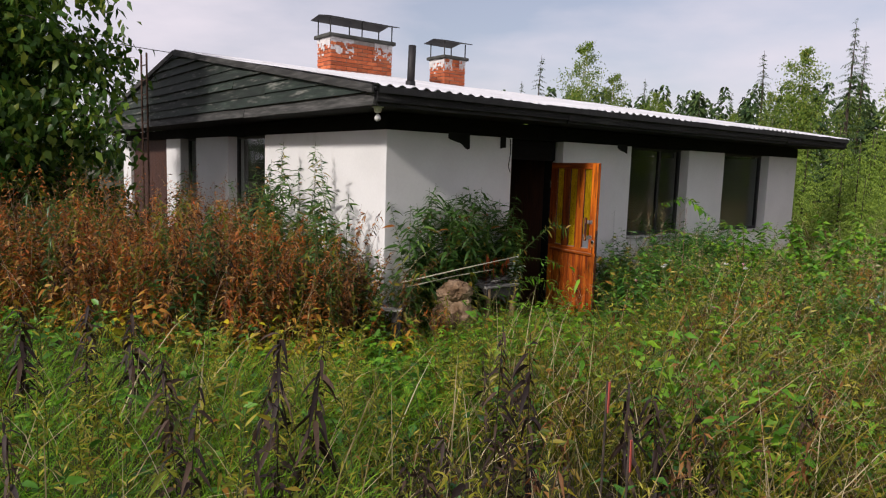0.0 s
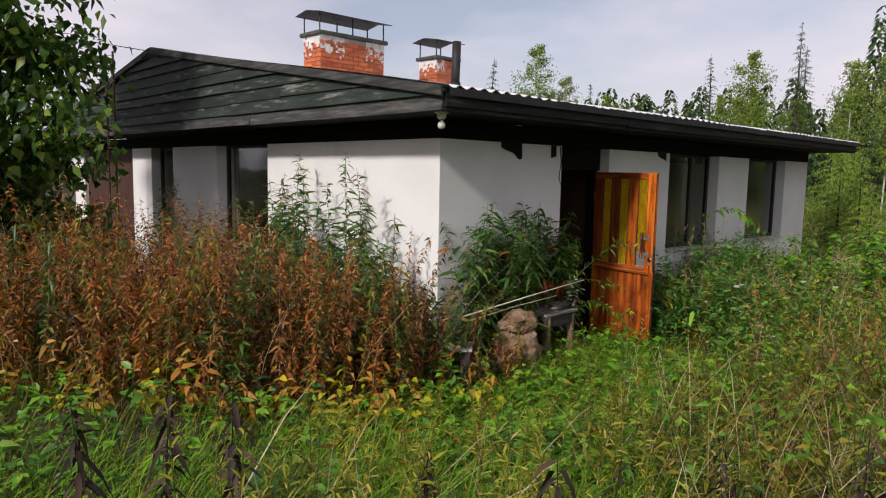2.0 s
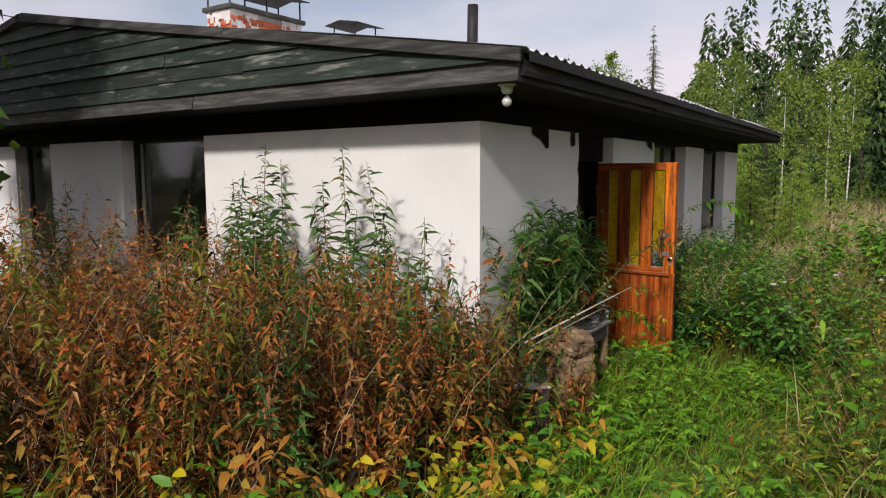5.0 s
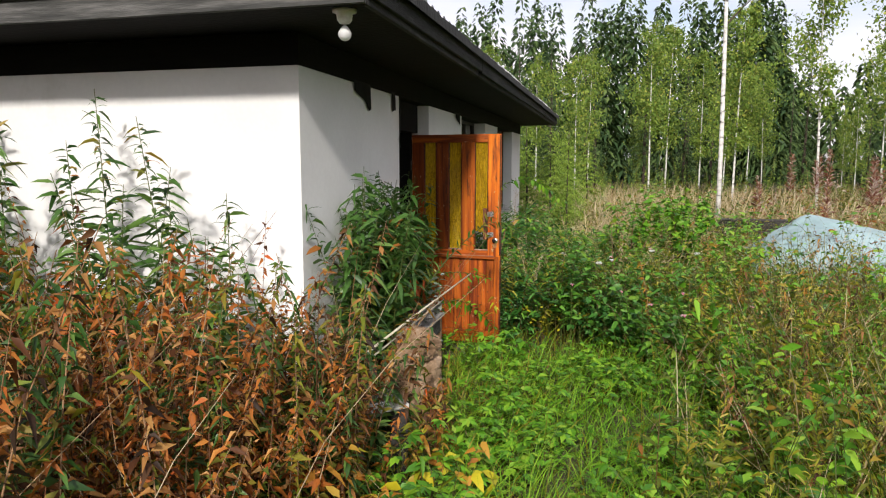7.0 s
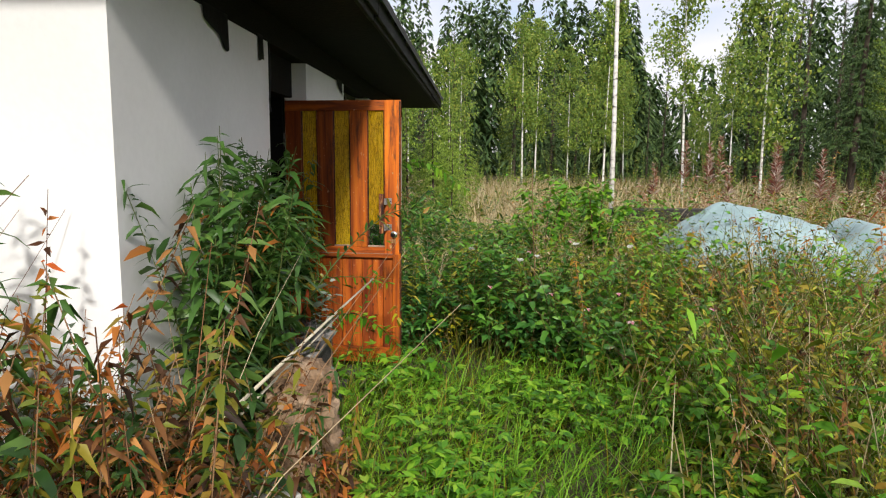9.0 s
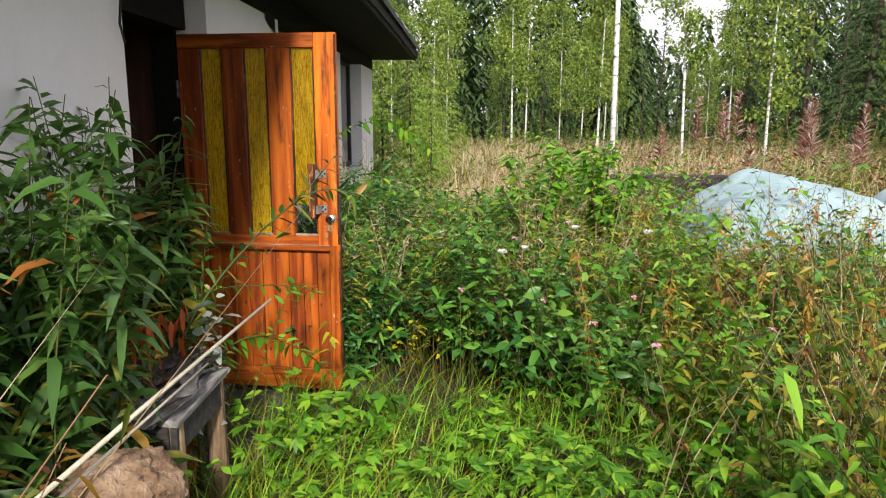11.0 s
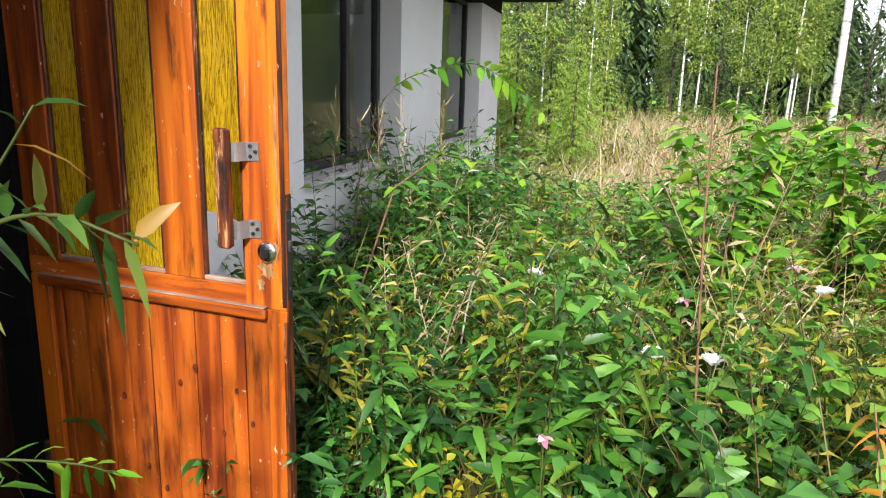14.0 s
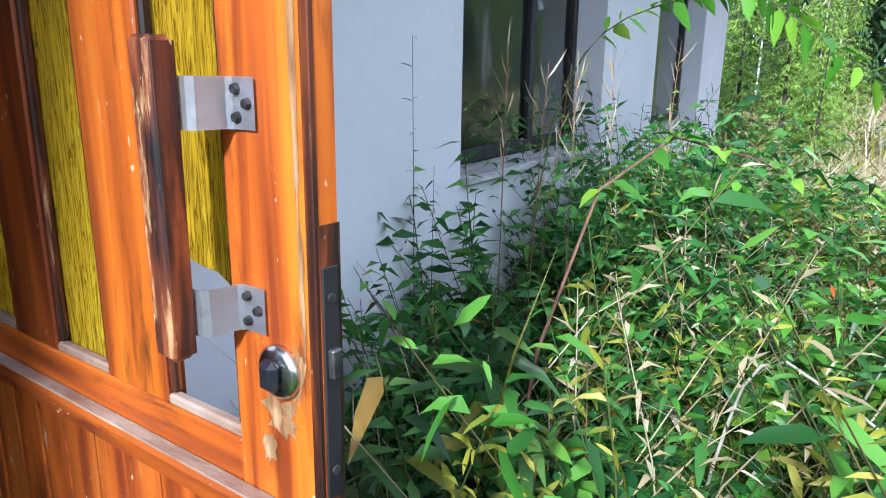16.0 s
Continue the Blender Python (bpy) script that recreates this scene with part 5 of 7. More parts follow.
# ---- tarpaulin heap, beams ----
def tarp():
    n, m_ = 70, 60
    bm = bmesh.new()
    g = []
    for i in range(n + 1):
        row = []
        for j in range(m_ + 1):
            u, v = -1 + 2 * i / n, -1 + 2 * j / m_
            x, y = 9.75 + 1.05 * u, 2.35 + 1.65 * v
            rad = max(abs(u) ** 2.4, abs(v) ** 2.6)
            h = 1.27 * max(0, 1 - rad) ** 0.55
            h *= 0.88 + 0.16 * noise.noise(Vector((x * 0.9, y * 1.1, 3.0))) + 0.10 * math.exp(-((v - 0.35) / 0.18) ** 2) - 0.28 * math.exp(-((v + 0.25) / 0.12) ** 2)
            f = 0.06 * noise.noise(Vector((x * 3.2, y * 3.2, h * 1.5))) + 0.03 * abs(noise.noise(Vector((x * 7, y * 6, h * 3))))
            gzv = gz(x, y)
            row.append(bm.verts.new((x - f * 1.2, y + f, gzv + h + f * 0.8 if h > 0.03 else gzv + 0.01)))
        g.append(row)
    for i in range(n):
        for j in range(m_):
            bm.faces.new((g[i][j], g[i + 1][j], g[i + 1][j + 1], g[i][j + 1]))
    return bm


smooth(tagged(part("tarpaulin", tarp(), M_tarp), "pale green tarpaulin thrown over a heap among the weeds", "tarpaulin"))
stack = tagged(empty("timber_stack"), "stack of charred squared beams among weeds", "timber stack")
for r in range(6):
    for k in range(2):
        part("beam", rough_up(box(12.1 + k * 0.19 + 0.02 * (r % 2), 12.28 + k * 0.19, 2.2 - 0.1 * (r % 3), 4.0 + 0.08 * ((r + k) % 3), r * 0.168 - 0.02, r * 0.168 + 0.146, 0.008), 0.012, 2, r + k), M_beam, stack)


# ---- weeds and grass ----
def stuff(s, name, mat, label, category, stem=None, stem_mat=None):
    """One object for plants that nobody could count: leaves, with their stems as a part."""
    ob = tagged(s.link(name, mat), label, category, kind="stuff")
    if stem is not None and stem.v:
        stem.link("stems", stem_mat, ob)
    return ob


def clumps(x, y):
    """Uneven growth: taller and lower patches."""
    return 0.96 + 0.24 * np.sin(2.1 * x + 1.3 * y) * np.cos(1.7 * y - 0.9 * x + 1) + 0.14 * np.sin(4.7 * x - 3.9 * y + 2)


# grass all over, thinner with distance
s = Soup()
P = scatter(36000, -3, 14, -3, 12, lambda x, y: rng.random(len(x)) < np.clip(1.35 - path_distance(x, y) / 4.5, 0.12, 1))
d = path_distance(P[:, 0], P[:, 1])
blades(s, P, rng.uniform(0.22, 0.55, len(P)) * np.clip(0.65 + 0.25 * d, 0.6, 1.25), rng.uniform(0.005, 0.010, len(P)), 0.5, 0.8)
stuff(s, "grass", G_grass, "long green grass with yellow blades", "grass")
s = Soup()
P = scatter(30000, -1.6, 7.1, 0.5, 6.9, lambda x, y: (y > 2.8 - 0.2 * x) & (y < 6.75) & (path_distance(x, y) < 1.9) & ((x > 4.2) | (y < 6.3)))
d = path_distance(P[:, 0], P[:, 1])
blades(s, P, rng.uniform(0.18, 0.52, len(P)) * np.clip(0.7 + 0.3 * d, 0.7, 1.2), rng.uniform(0.003, 0.007, len(P)), 0.9, 1.3)
stuff(s, "lush_grass", G_lush, "lush bright green grass along the trodden way", "grass")
s = Soup()
P = scatter(9000, 13, 30, -2, 9, lambda x, y: np.abs(y - 5.2) < 2.6 + 0.08 * (x - 13))
blades(s, P, rng.uniform(0.5, 0.95, len(P)), rng.uniform(0.010, 0.018, len(P)), 0.4, 0.7)
P = scatter(2600, -3, 12, -2.5, 5, lambda x, y: path_distance(x, y) > 0.5)
blades(s, P, rng.uniform(0.5, 0.9, len(P)), rng.uniform(0.004, 0.008, len(P)), 0.5, 0.7)
P = scatter(2300, 10.6, 16, 5.0, 6.9)
blades(s, P, rng.uniform(0.45, 0.85, len(P)), rng.uniform(0.006, 0.012, len(P)), 0.5, 0.8)
stuff(s, "dry_grass", G_straw, "pale dry grass gone to straw", "grass")
# far meadow of weeds
s = Soup()
P = scatter(18000, 14, 44, -22, 26, lambda x, y: rng.random(len(x)) < np.clip(1.3 - (x - 14) / 34, 0.25, 1))
blades(s, P, rng.uniform(0.4, 1.0, len(P)), rng.uniform(0.02, 0.045, len(P)), 0.5, 0.7)
P = scatter(9000, -26, 14, -12, 30, lambda x, y: (x < -3) | (y > 12) | (y < -3))
blades(s, P, rng.uniform(0.4, 0.9, len(P)), rng.uniform(0.02, 0.04, len(P)), 0.5, 0.7)
stuff(s, "meadow", G_grass, "rank meadow grass reaching to the wood", "meadow")


# rust-brown dead thicket before the gable
def rust_zone(x, y):
    edge = np.interp(x, [-6, 0.6, 1.4, 2.2, 2.8, 3.6, 4.3], [9.2, 8.4, 7.5, 6.75, 6.35, 6.40, 6.75])
    return (y > edge) & (x < 4.25) & (y < 14.5)


s, st = Soup(), Soup()
P = scatter(2300, -5, 4.3, 6.3, 12.5, lambda x, y: rust_zone(x, y) & (rng.random(len(x)) < np.clip(1.5 - 0.13 * (y - 6.5), 0.4, 1)), 0.8)
hgt = rng.uniform(0.70, 1.50, len(P)) * clumps(P[:, 0] * 1.4, P[:, 1] * 1.4) * np.clip(0.80 + 0.12 * (P[:, 1] - np.interp(P[:, 0], [-4, 4], [8.4, 6.4])), 0.75, 1.05)
stalk_plants(st, s, P, hgt, spread(len(P), 0.18), 72, 0.062, 0.024, 0.10, 0.25, 0.55, 0.0045, flat=True, taper=0.3, keep=0.85, fold=0.5, twist=1.1, seg=2)
P = scatter(900, -3.5, 4.2, 6.3, 12.0, rust_zone, 0.8)
stems(st, P, rng.uniform(0.8, 1.5, len(P)), spread(len(P), 0.35), np.full(len(P), 0.004))
stuff(s, "dead_fireweed_thicket", G_rust, "rust-brown withered fireweed thicket before the gable wall", "thicket", st, G_ruststem)
# the nearest withered fireweeds one by one
protos = []
for i in range(7):
    root = tagged(empty("withered_fireweed"), "withered rust-brown fireweed with curled hanging leaves", "fireweed", "withered fireweeds before the gable")
    q, qs = Soup(), Soup()
    stalk_plants(qs, q, np.zeros((1, 3)), np.array([rr.uniform(1.0, 1.45)]), spread(1, 0.16), 130, 0.072, 0.026, 0.06, 0.2, 0.7, 0.005, low=True, taper=0.3, fold=0.7, keep=0.9, twist=0.9)
    qs.link("stem", G_ruststem, root)
    q.link("leaves", (G_rust, G_brown, G_rust, G_olive, G_rust, G_brown, G_fire)[i], root)
    protos.append(root)
P = scatter(760, 0.6, 4.25, 6.35, 8.6, lambda x, y: rust_zone(x, y) & (x < 3.8) & (y < 8.6 - 0.25 * x + 0.6), 0.85)[:230]
for i, (x, y, z) in enumerate(P):
    m = pose(x, y, z, 0, 0, rr.uniform(0, 360)) @ Matrix.Scale(rr.uniform(0.75, 1.12), 4)
    ob = protos[i] if i < 7 else copy_thing(protos[i % 7], m)
    ob.matrix_basis = m
# yellow-green seedlings and lobed leaves along its foot
s, st = Soup(), Soup()
P = scatter(110, 0.2, 4.2, 5.9, 7.4, lambda x, y: np.abs(y - np.interp(x, [0.4, 1.6, 2.6, 3.6], [7.9, 7.0, 6.45, 6.2])) < 0.3)
stalk_plants(st, s, P, rng.uniform(0.2, 0.5, len(P)), spread(len(P), 0.3), 9, 0.11, 0.06, 0.4, 0.4, 0.5, 0.003, taper=0.2)
stuff(s, "yellowing_weeds", G_yellow, "yellow and green weeds along the foot of the thicket", "weeds", st, G_stem)
s, st = Soup(), Soup()
P = scatter(160, 0.2, 4.3, 5.9, 8.2, lambda x, y: np.abs(y - np.interp(x, [0.4, 1.6, 2.6, 3.6], [8.0, 7.1, 6.55, 6.35])) < 0.45)
stalk_plants(st, s, P, rng.uniform(0.3, 0.75, len(P)), spread(len(P), 0.3), 12, 0.10, 0.045, 0.3, 0.3, 0.7, 0.003, taper=0.3)
stuff(s, "orange_weeds", G_orange, "orange and rust withered weeds", "weeds", st, G_ruststem)

# broad-leaved herbs: along the way and by the door
def herb(n, x0, x1, y0, y1, where, h0, h1, per, ll, lw, mat, name, label, clear=0.35, low=False, rise=0.45, stem_mat=G_stem, lean=0.32, droop=0.5, fan=0, petiole=0.10):
    s, st = Soup(), Soup()
    P = scatter(n, x0, x1, y0, y1, where, clear)
    # grows in patches, each kind with its own
    u = len(name) * 1.7
    P = P[rng.random(len(P)) < np.clip(0.56 + 0.95 * np.sin(3.1 * P[:, 0] + 1.7 * P[:, 1] + u) * np.cos(2.7 * P[:, 1] - 1.9 * P[:, 0] + 2 * u), 0.12, 1)]
    # a trodden spot before the open door
    P = P[(np.hypot(P[:, 0] - 6.98, P[:, 1] - 6.06) > 0.60) | (h1 < 0.5)]
    d = path_distance(P[:, 0], P[:, 1])
    k = rng.uniform(h0, h1, len(P)) * np.clip(0.45 + 0.75 * d, 0.5, 1) * clumps(P[:, 0], P[:, 1])
    # the growth sinks towards a low glade of dry grass past the thicket
    glade = (P[:, 0] > 8.3) & (P[:, 0] < 17) & (P[:, 1] > 5.0) & (P[:, 1] < 6.6)
    k = np.where(glade, np.minimum(k, np.clip(1.50 - 0.115 * (P[:, 0] - 5.7), 0.45, 2) * rng.uniform(0.75, 1.06, len(P))), k)
    ln = spread(len(P), lean)
    if fan:
        fan_plants(st, s, P, k, ln, per, petiole, ll, lw, fan, 0.55 if fan > 3 else 1.0, rise=rise, droop=droop)
        return stuff(s, name, mat, label, "weeds", st, stem_mat)
    near = (d < 1.25) & (not low)
    for sel, hi in ((near, True), (~near, False)):
        if sel.any():
            stalk_plants(st, s, P[sel], k[sel], ln[sel], per, ll, lw, 0.25, rise, droop, 0.004, low=not hi, taper=0.35, wide=0.42, flat=low, twist=0.7, seg=2 if low else 3)
    return stuff(s, name, mat, label, "weeds", st, stem_mat)


herb(1100, -4, 4.0, 2.6, 8.2, lambda x, y: ~rust_zone(x, y) & (y > 3.0 + 0.25 * x), 0.25, 0.55, 9, 0.115, 0.050, G_balsam, "low_herbs", "low broad-leaved green weeds", 0.2)
herb(700, -4, 4.6, 3.6, 8.0, lambda x, y: ~rust_zone(x, y) & (y > 4.2 + 0.2 * x), 0.22, 0.46, 5, 0.085, 0.036, G_herb, "ground_elder", "fresh green ground elder with fan-shaped cut leaves", 0.15, fan=5, petiole=0.11, rise=0.9, droop=0.15)
herb(2000, -4.5, 5.5, -3, 5.6, lambda x, y: (x > 1.3 - 0.25 * y) | (y < 3.6), 0.35, 0.88, 20, 0.095, 0.024, G_olive, "olive_weeds", "olive and yellowing knee-high weeds", 0.4)
herb(700, -2.5, 4.6, 0.8, 6.0, lambda x, y: y > 1.8, 0.50, 0.98, 46, 0.075, 0.011, G_feather, "feathery_weeds", "feathery yellow-green weeds gone over", 0.5, rise=1.0, lean=0.15, droop=0.3)
herb(300, 1.4, 7.0, -2.5, 4.0, lambda x, y: y < 0.9 * x + 1.0, 0.5, 1.0, 36, 0.075, 0.018, G_brown, "ochre_weeds", "ochre and rust-brown dry weeds in the meadow", 0.5, stem_mat=G_ruststem, droop=0.8, rise=0.3)
herb(380, -3.0, 5.5, -1.5, 3.9, None, 0.45, 0.95, 40, 0.085, 0.022, G_darkstalk, "dark_stalks", "blackened dead stalks among the weeds", 0.5, stem_mat=G_darkstalk, rise=0.0, lean=0.1, droop=0.9)
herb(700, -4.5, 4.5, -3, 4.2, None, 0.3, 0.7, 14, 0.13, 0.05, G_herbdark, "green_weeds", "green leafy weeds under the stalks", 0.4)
herb(850, 3.0, 6.9, 4.2, 6.7, lambda x, y: (y < 6.6) & (x < 6.9), 0.18, 0.42, 6, 0.075, 0.034, G_herb, "path_herbs", "fresh green cut-leaved weeds on the way to the door", 0.1, fan=5, petiole=0.10, rise=0.9, droop=0.15)
herb(1050, 7.5, 12.5, 5.2, 7.12, lambda x, y: (x > 8.25) | (y < 6.3), 0.75, 1.2, 40, 0.115, 0.034, G_balsam, "willowherb_thicket", "dense green leafy thicket along the house wall", 0.55)
herb(760, 7.4, 11.5, 3.6, 6.8, None, 0.7, 1.15, 30, 0.10, 0.018, G_feather, "yellow_green_weeds", "fine yellow-green weeds in the thicket", 0.8, rise=0.8)
herb(480, 7.9, 11.5, 4.0, 6.7, None, 0.8, 1.25, 30, 0.10, 0.015, G_straw, "straw_weeds", "straw-coloured dry weeds in the thicket", 0.9, stem_mat=G_straw, rise=0.9)
herb(90, 7.6, 9.6, 4.3, 6.0, None, 0.55, 0.95, 9, 0.085, 0.050, G_herb, "broad_leaves", "large light green three-part leaves in the thicket", 1.05, fan=3, petiole=0.08, droop=0.25)
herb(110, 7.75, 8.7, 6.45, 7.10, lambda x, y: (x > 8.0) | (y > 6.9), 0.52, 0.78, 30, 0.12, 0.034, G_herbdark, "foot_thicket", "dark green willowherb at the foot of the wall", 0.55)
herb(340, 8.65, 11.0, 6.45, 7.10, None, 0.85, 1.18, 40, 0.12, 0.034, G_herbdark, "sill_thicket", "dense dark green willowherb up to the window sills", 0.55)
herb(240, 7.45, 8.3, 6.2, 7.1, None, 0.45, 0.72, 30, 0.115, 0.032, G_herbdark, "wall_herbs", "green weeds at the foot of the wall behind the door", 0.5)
herb(520, 6.5, 9.5, 3.4, 5.3, lambda x, y: path_distance(x, y) > 0.8, 0.55, 0.98, 22, 0.105, 0.050, G_balsam, "balsam_thicket", "bright green broad-leaved thicket beside the door", 0.5)
herb(360, 8.4, 12, 3.2, 6.4, None, 0.8, 1.35, 13, 0.095, 0.056, G_herb, "raspberry_thicket", "light green raspberry thicket past the door", 0.5, fan=3, petiole=0.07, droop=0.25)
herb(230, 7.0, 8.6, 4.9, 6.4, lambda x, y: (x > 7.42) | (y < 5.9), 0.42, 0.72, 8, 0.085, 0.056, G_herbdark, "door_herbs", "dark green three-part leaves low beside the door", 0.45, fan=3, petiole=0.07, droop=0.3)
herb(1700, 3.0, 12, -2.5, 4.7, lambda x, y: y < 5.0 - 0.12 * x + 0.6, 0.65, 1.2, 26, 0.085, 0.027, G_olive, "tangled_weeds", "tangled green and browning waist-high weeds", 0.55)
herb(900, 3.4, 9.5, 1.8, 4.7, None, 0.55, 1.05, 22, 0.12, 0.045, G_herb, "green_tangle", "green weeds growing through the tangle", 0.55)
herb(520, 4.6, 11.0, 2.0, 5.2, None, 0.75, 1.15, 30, 0.085, 0.020, G_feather, "yellowing_tangle", "yellow-green weeds standing in the tangle", 0.9, rise=0.7)
herb(300, 4.0, 9.0, 2.2, 4.7, None, 0.6, 1.05, 40, 0.065, 0.020, G_brown, "withered_weeds", "rust-brown withered weeds in the tangle", 0.6, stem_mat=G_ruststem, droop=0.9, rise=0.0)
brown_patch = lambda x, y: np.sin(1.9 * x + 0.6 * y) + np.sin(2.3 * y - 0.8 * x + 1.0) > 0.35
herb(560, 8.6, 14.5, 1.5, 5.9, brown_patch, 0.75, 1.25, 34, 0.085, 0.022, G_rust, "browned_weeds", "browned withered weeds in patches of the thicket", 0.9, stem_mat=G_ruststem, droop=0.8, rise=0.2)
herb(420, 8.2, 15, 1.0, 6.9, lambda x, y: ~brown_patch(x, y), 0.8, 1.3, 40, 0.10, 0.014, G_straw, "pale_weeds", "pale dry weeds gone to straw", 0.9, stem_mat=G_straw, droop=0.5, rise=0.9)
herb(75, 7.27, 7.66, 5.85, 6.45, None, 0.30, 0.92, 13, 0.062, 0.044, G_yellow, "yellow_herbs", "yellow-leaved herbs at the foot of the door", 0.4, rise=0.3)
herb(1000, 10, 26, -6, 7.0, lambda x, y: (x > 11) | (y < 4), 0.5, 1.0, 20, 0.15, 0.055, G_balsam, "far_weeds", "waist-high green weeds beyond the tarpaulin", 0.5, low=True)
herb(1000, 11.5, 30, -6, 10, None, 0.6, 1.1, 24, 0.16, 0.045, G_olive, "meadow_weeds", "tall yellowing weeds in the meadow", 0.5, low=True)
herb(110, 12.0, 20, -3, 2.6, None, 0.9, 1.6, 24, 0.16, 0.03, G_seed, "seeding_weeds", "reddish and pale weeds gone to seed", 0.5, low=True, stem_mat=G_ruststem)
herb(800, -5, 4.2, 6.3, 11, rust_zone, 0.7, 1.3, 30, 0.085, 0.024, G_olive, "brown_weeds", "olive-brown weeds mixed into the thicket", 0.6, low=True, stem_mat=G_ruststem)
herb(260, -4, 4.2, 6.4, 11, rust_zone, 0.7, 1.4, 40, 0.09, 0.024, G_brown, "dark_dead_weeds", "dark brown dead weeds in the thicket", 0.6, low=True, stem_mat=G_ruststem, droop=0.7)
herb(300, -3, 4.2, 6.5, 10.5, rust_zone, 0.8, 1.45, 44, 0.12, 0.026, G_fire, "green_stragglers", "still green fireweeds in the withered thicket", 0.6, low=True)
herb(700, -6, 3.0, 8.5, 14, None, 0.7, 1.2, 18, 0.14, 0.05, G_olive, "shade_weeds", "dull weeds under the tree", 0.6, low=True)
# grass and straw growing up through the thickets
for nm, mat, cnt, lab in (("thicket_grass", G_grass, 7500, "long thin grass growing up through the thicket"), ("thicket_straw", G_straw, 3800, "pale dry stems and grass among the weeds")):
    s = Soup()
    P = scatter(cnt, 3.2, 12.5, 1.0, 6.9, lambda x, y: (path_distance(x, y) > 1.15) & ((x > 7.6) | (y < 4.6)))
    blades(s, P, np.minimum(rng.uniform(0.6, 1.25, len(P)) * clumps(P[:, 0], P[:, 1]), np.where(P[:, 1] > 5.0, np.clip(1.55 - 0.115 * (P[:, 0] - 5.7), 0.5, 2), 2)), rng.uniform(0.004, 0.008, len(P)), 0.45, 0.8)
    stuff(s, nm, mat, lab, "grass")
# browned and straw patches in the meadow
s = Soup()
P = scatter(11000, 12.5, 34, -8, 10, lambda x, y: np.sin(0.7 * x + 0.3) * np.cos(0.9 * y + 0.4) + 0.35 * np.sin(1.9 * x - y) > -0.15)
blades(s, P, rng.uniform(0.8, 1.35, len(P)), rng.uniform(0.012, 0.024, len(P)), 0.4, 0.7)
stuff(s, "straw_meadow", G_straw, "pale beige dry grass standing in the meadow", "grass")
# shrubs along the edge of the wood
s, st = Soup(), Soup()
ang = np.radians(rng.uniform(-62, 55, 700))
dd = rng.uniform(25, 34, 700)
P = np.stack([4 + dd * np.cos(ang), 5 + dd * np.sin(ang), np.zeros(700)], 1)
P = P[~in_house(P[:, 0], P[:, 1], 1.0)]
P[:, 2] = ground_z(P[:, 0], P[:, 1])
stalk_plants(st, s, P, rng.uniform(0.9, 2.4, len(P)), spread(len(P), 0.1), 70, 0.14, 0.07, 0.05, 0.4, 0.4, 0.010, flat=True, taper=0.6)
stuff(s, "undergrowth", G_birch, "light green saplings and shrubs along the edge of the wood", "undergrowth", st, G_stem)


# single tall fireweeds
def fireweed(name, x, y, h, per, ll, lw, leaf, stem, label, lean=0.06, droop=0.45, rise=0.35, start=0.1, seed=0, tuft=None, category="fireweed", radius=0.006, taper=0.7):
    b = np.array([[x, y, gz(x, y) - 0.02]])
    s, st = Soup(), Soup()
    stalk_plants(st, s, b, np.array([h]), spread(1, lean), per, ll, lw, start, rise, droop, radius, taper=taper)
    root = tagged(empty(name), label, category, {"fireweed": "fireweeds about the house", "seeding_fireweed": "fireweeds gone to seed", "withered_stalk": "blackened stalks in the grass", "goldenrod": "feathery weeds in the grass", "dock": "withered docks", "dry_stalk": "dry stalks before the window"}.get(name, ""))
    st.link("stem", stem, root)
    s.link("leaves", leaf, root)
    if tuft is not None:
        q = Soup()
        n = 110
        t = rng.uniform(0.70, 1.0, n)
        az = rng.uniform(0, 6.28, n)
        Pq = np.stack([x + 0 * t, y + 0 * t, b[0, 2] + h * t * 0.99], 1)
        leaves(q, Pq, np.stack([np.cos(az), np.sin(az), rng.uniform(0.5, 1.6, n)], 1), 0.13 * (1.25 - t) * 2.4, 0.014, 0.2, flat=True)
        q.link("seed_head", tuft, root)
    return root


for (x, y, ztop, per) in ((4.10, 9.29, 2.31, 60), (4.02, 8.90, 2.16, 58), (4.12, 8.24, 2.30, 66), (4.10, 7.82, 2.13, 58), (4.05, 9.68, 2.07, 50), (3.95, 9.05, 1.95, 56), (4.15, 9.5, 1.9, 50),
                          (4.0, 9.15, 1.85, 50), (4.1, 7.45, 1.70, 40), (3.9, 12.2, 2.0, 40), (4.0, 12.7, 1.9, 40), (4.05, 10.2, 1.75, 36), (3.9, 8.05, 1.75, 46), (3.75, 7.3, 1.6, 36)):
    for dx, dy, f in ((-0.10, 0.13, 0.86), (-0.16, -0.12, 0.78)):
        fireweed("fireweed", x + dx, y + dy, (ztop - gz(x, y)) * f, int(per * 2.2), 0.20, 0.046, G_fire, G_stem, "green fireweed with drooping leaves against the white wall", 0.06, taper=0.5, droop=0.5, rise=0.35, radius=0.007)
    fireweed("fireweed", x, y, ztop - gz(x, y), int(per * 2.6), 0.25, 0.050, G_fire, G_stem, "tall green fireweed with drooping leaves against the white wall", 0.04, taper=0.62, droop=0.5, rise=0.35, radius=0.008)
for i in range(46):
    x, y = 4.62 + 1.55 * rr.random(), 6.80 + 0.28 * rr.random()
    if x > 5.0 and y < 6.85:
        y = 6.95 + 0.15 * rr.random()
    if x > 5.55:
        y = 7.06 + 0.08 * rr.random()
    fireweed("fireweed", x, y, rr.uniform(1.35, 1.86) - gz(x, y), 96, 0.20, 0.046, G_fire, G_stem, "dark green bushy fireweed by the house wall", 0.10, droop=0.6, taper=0.4)
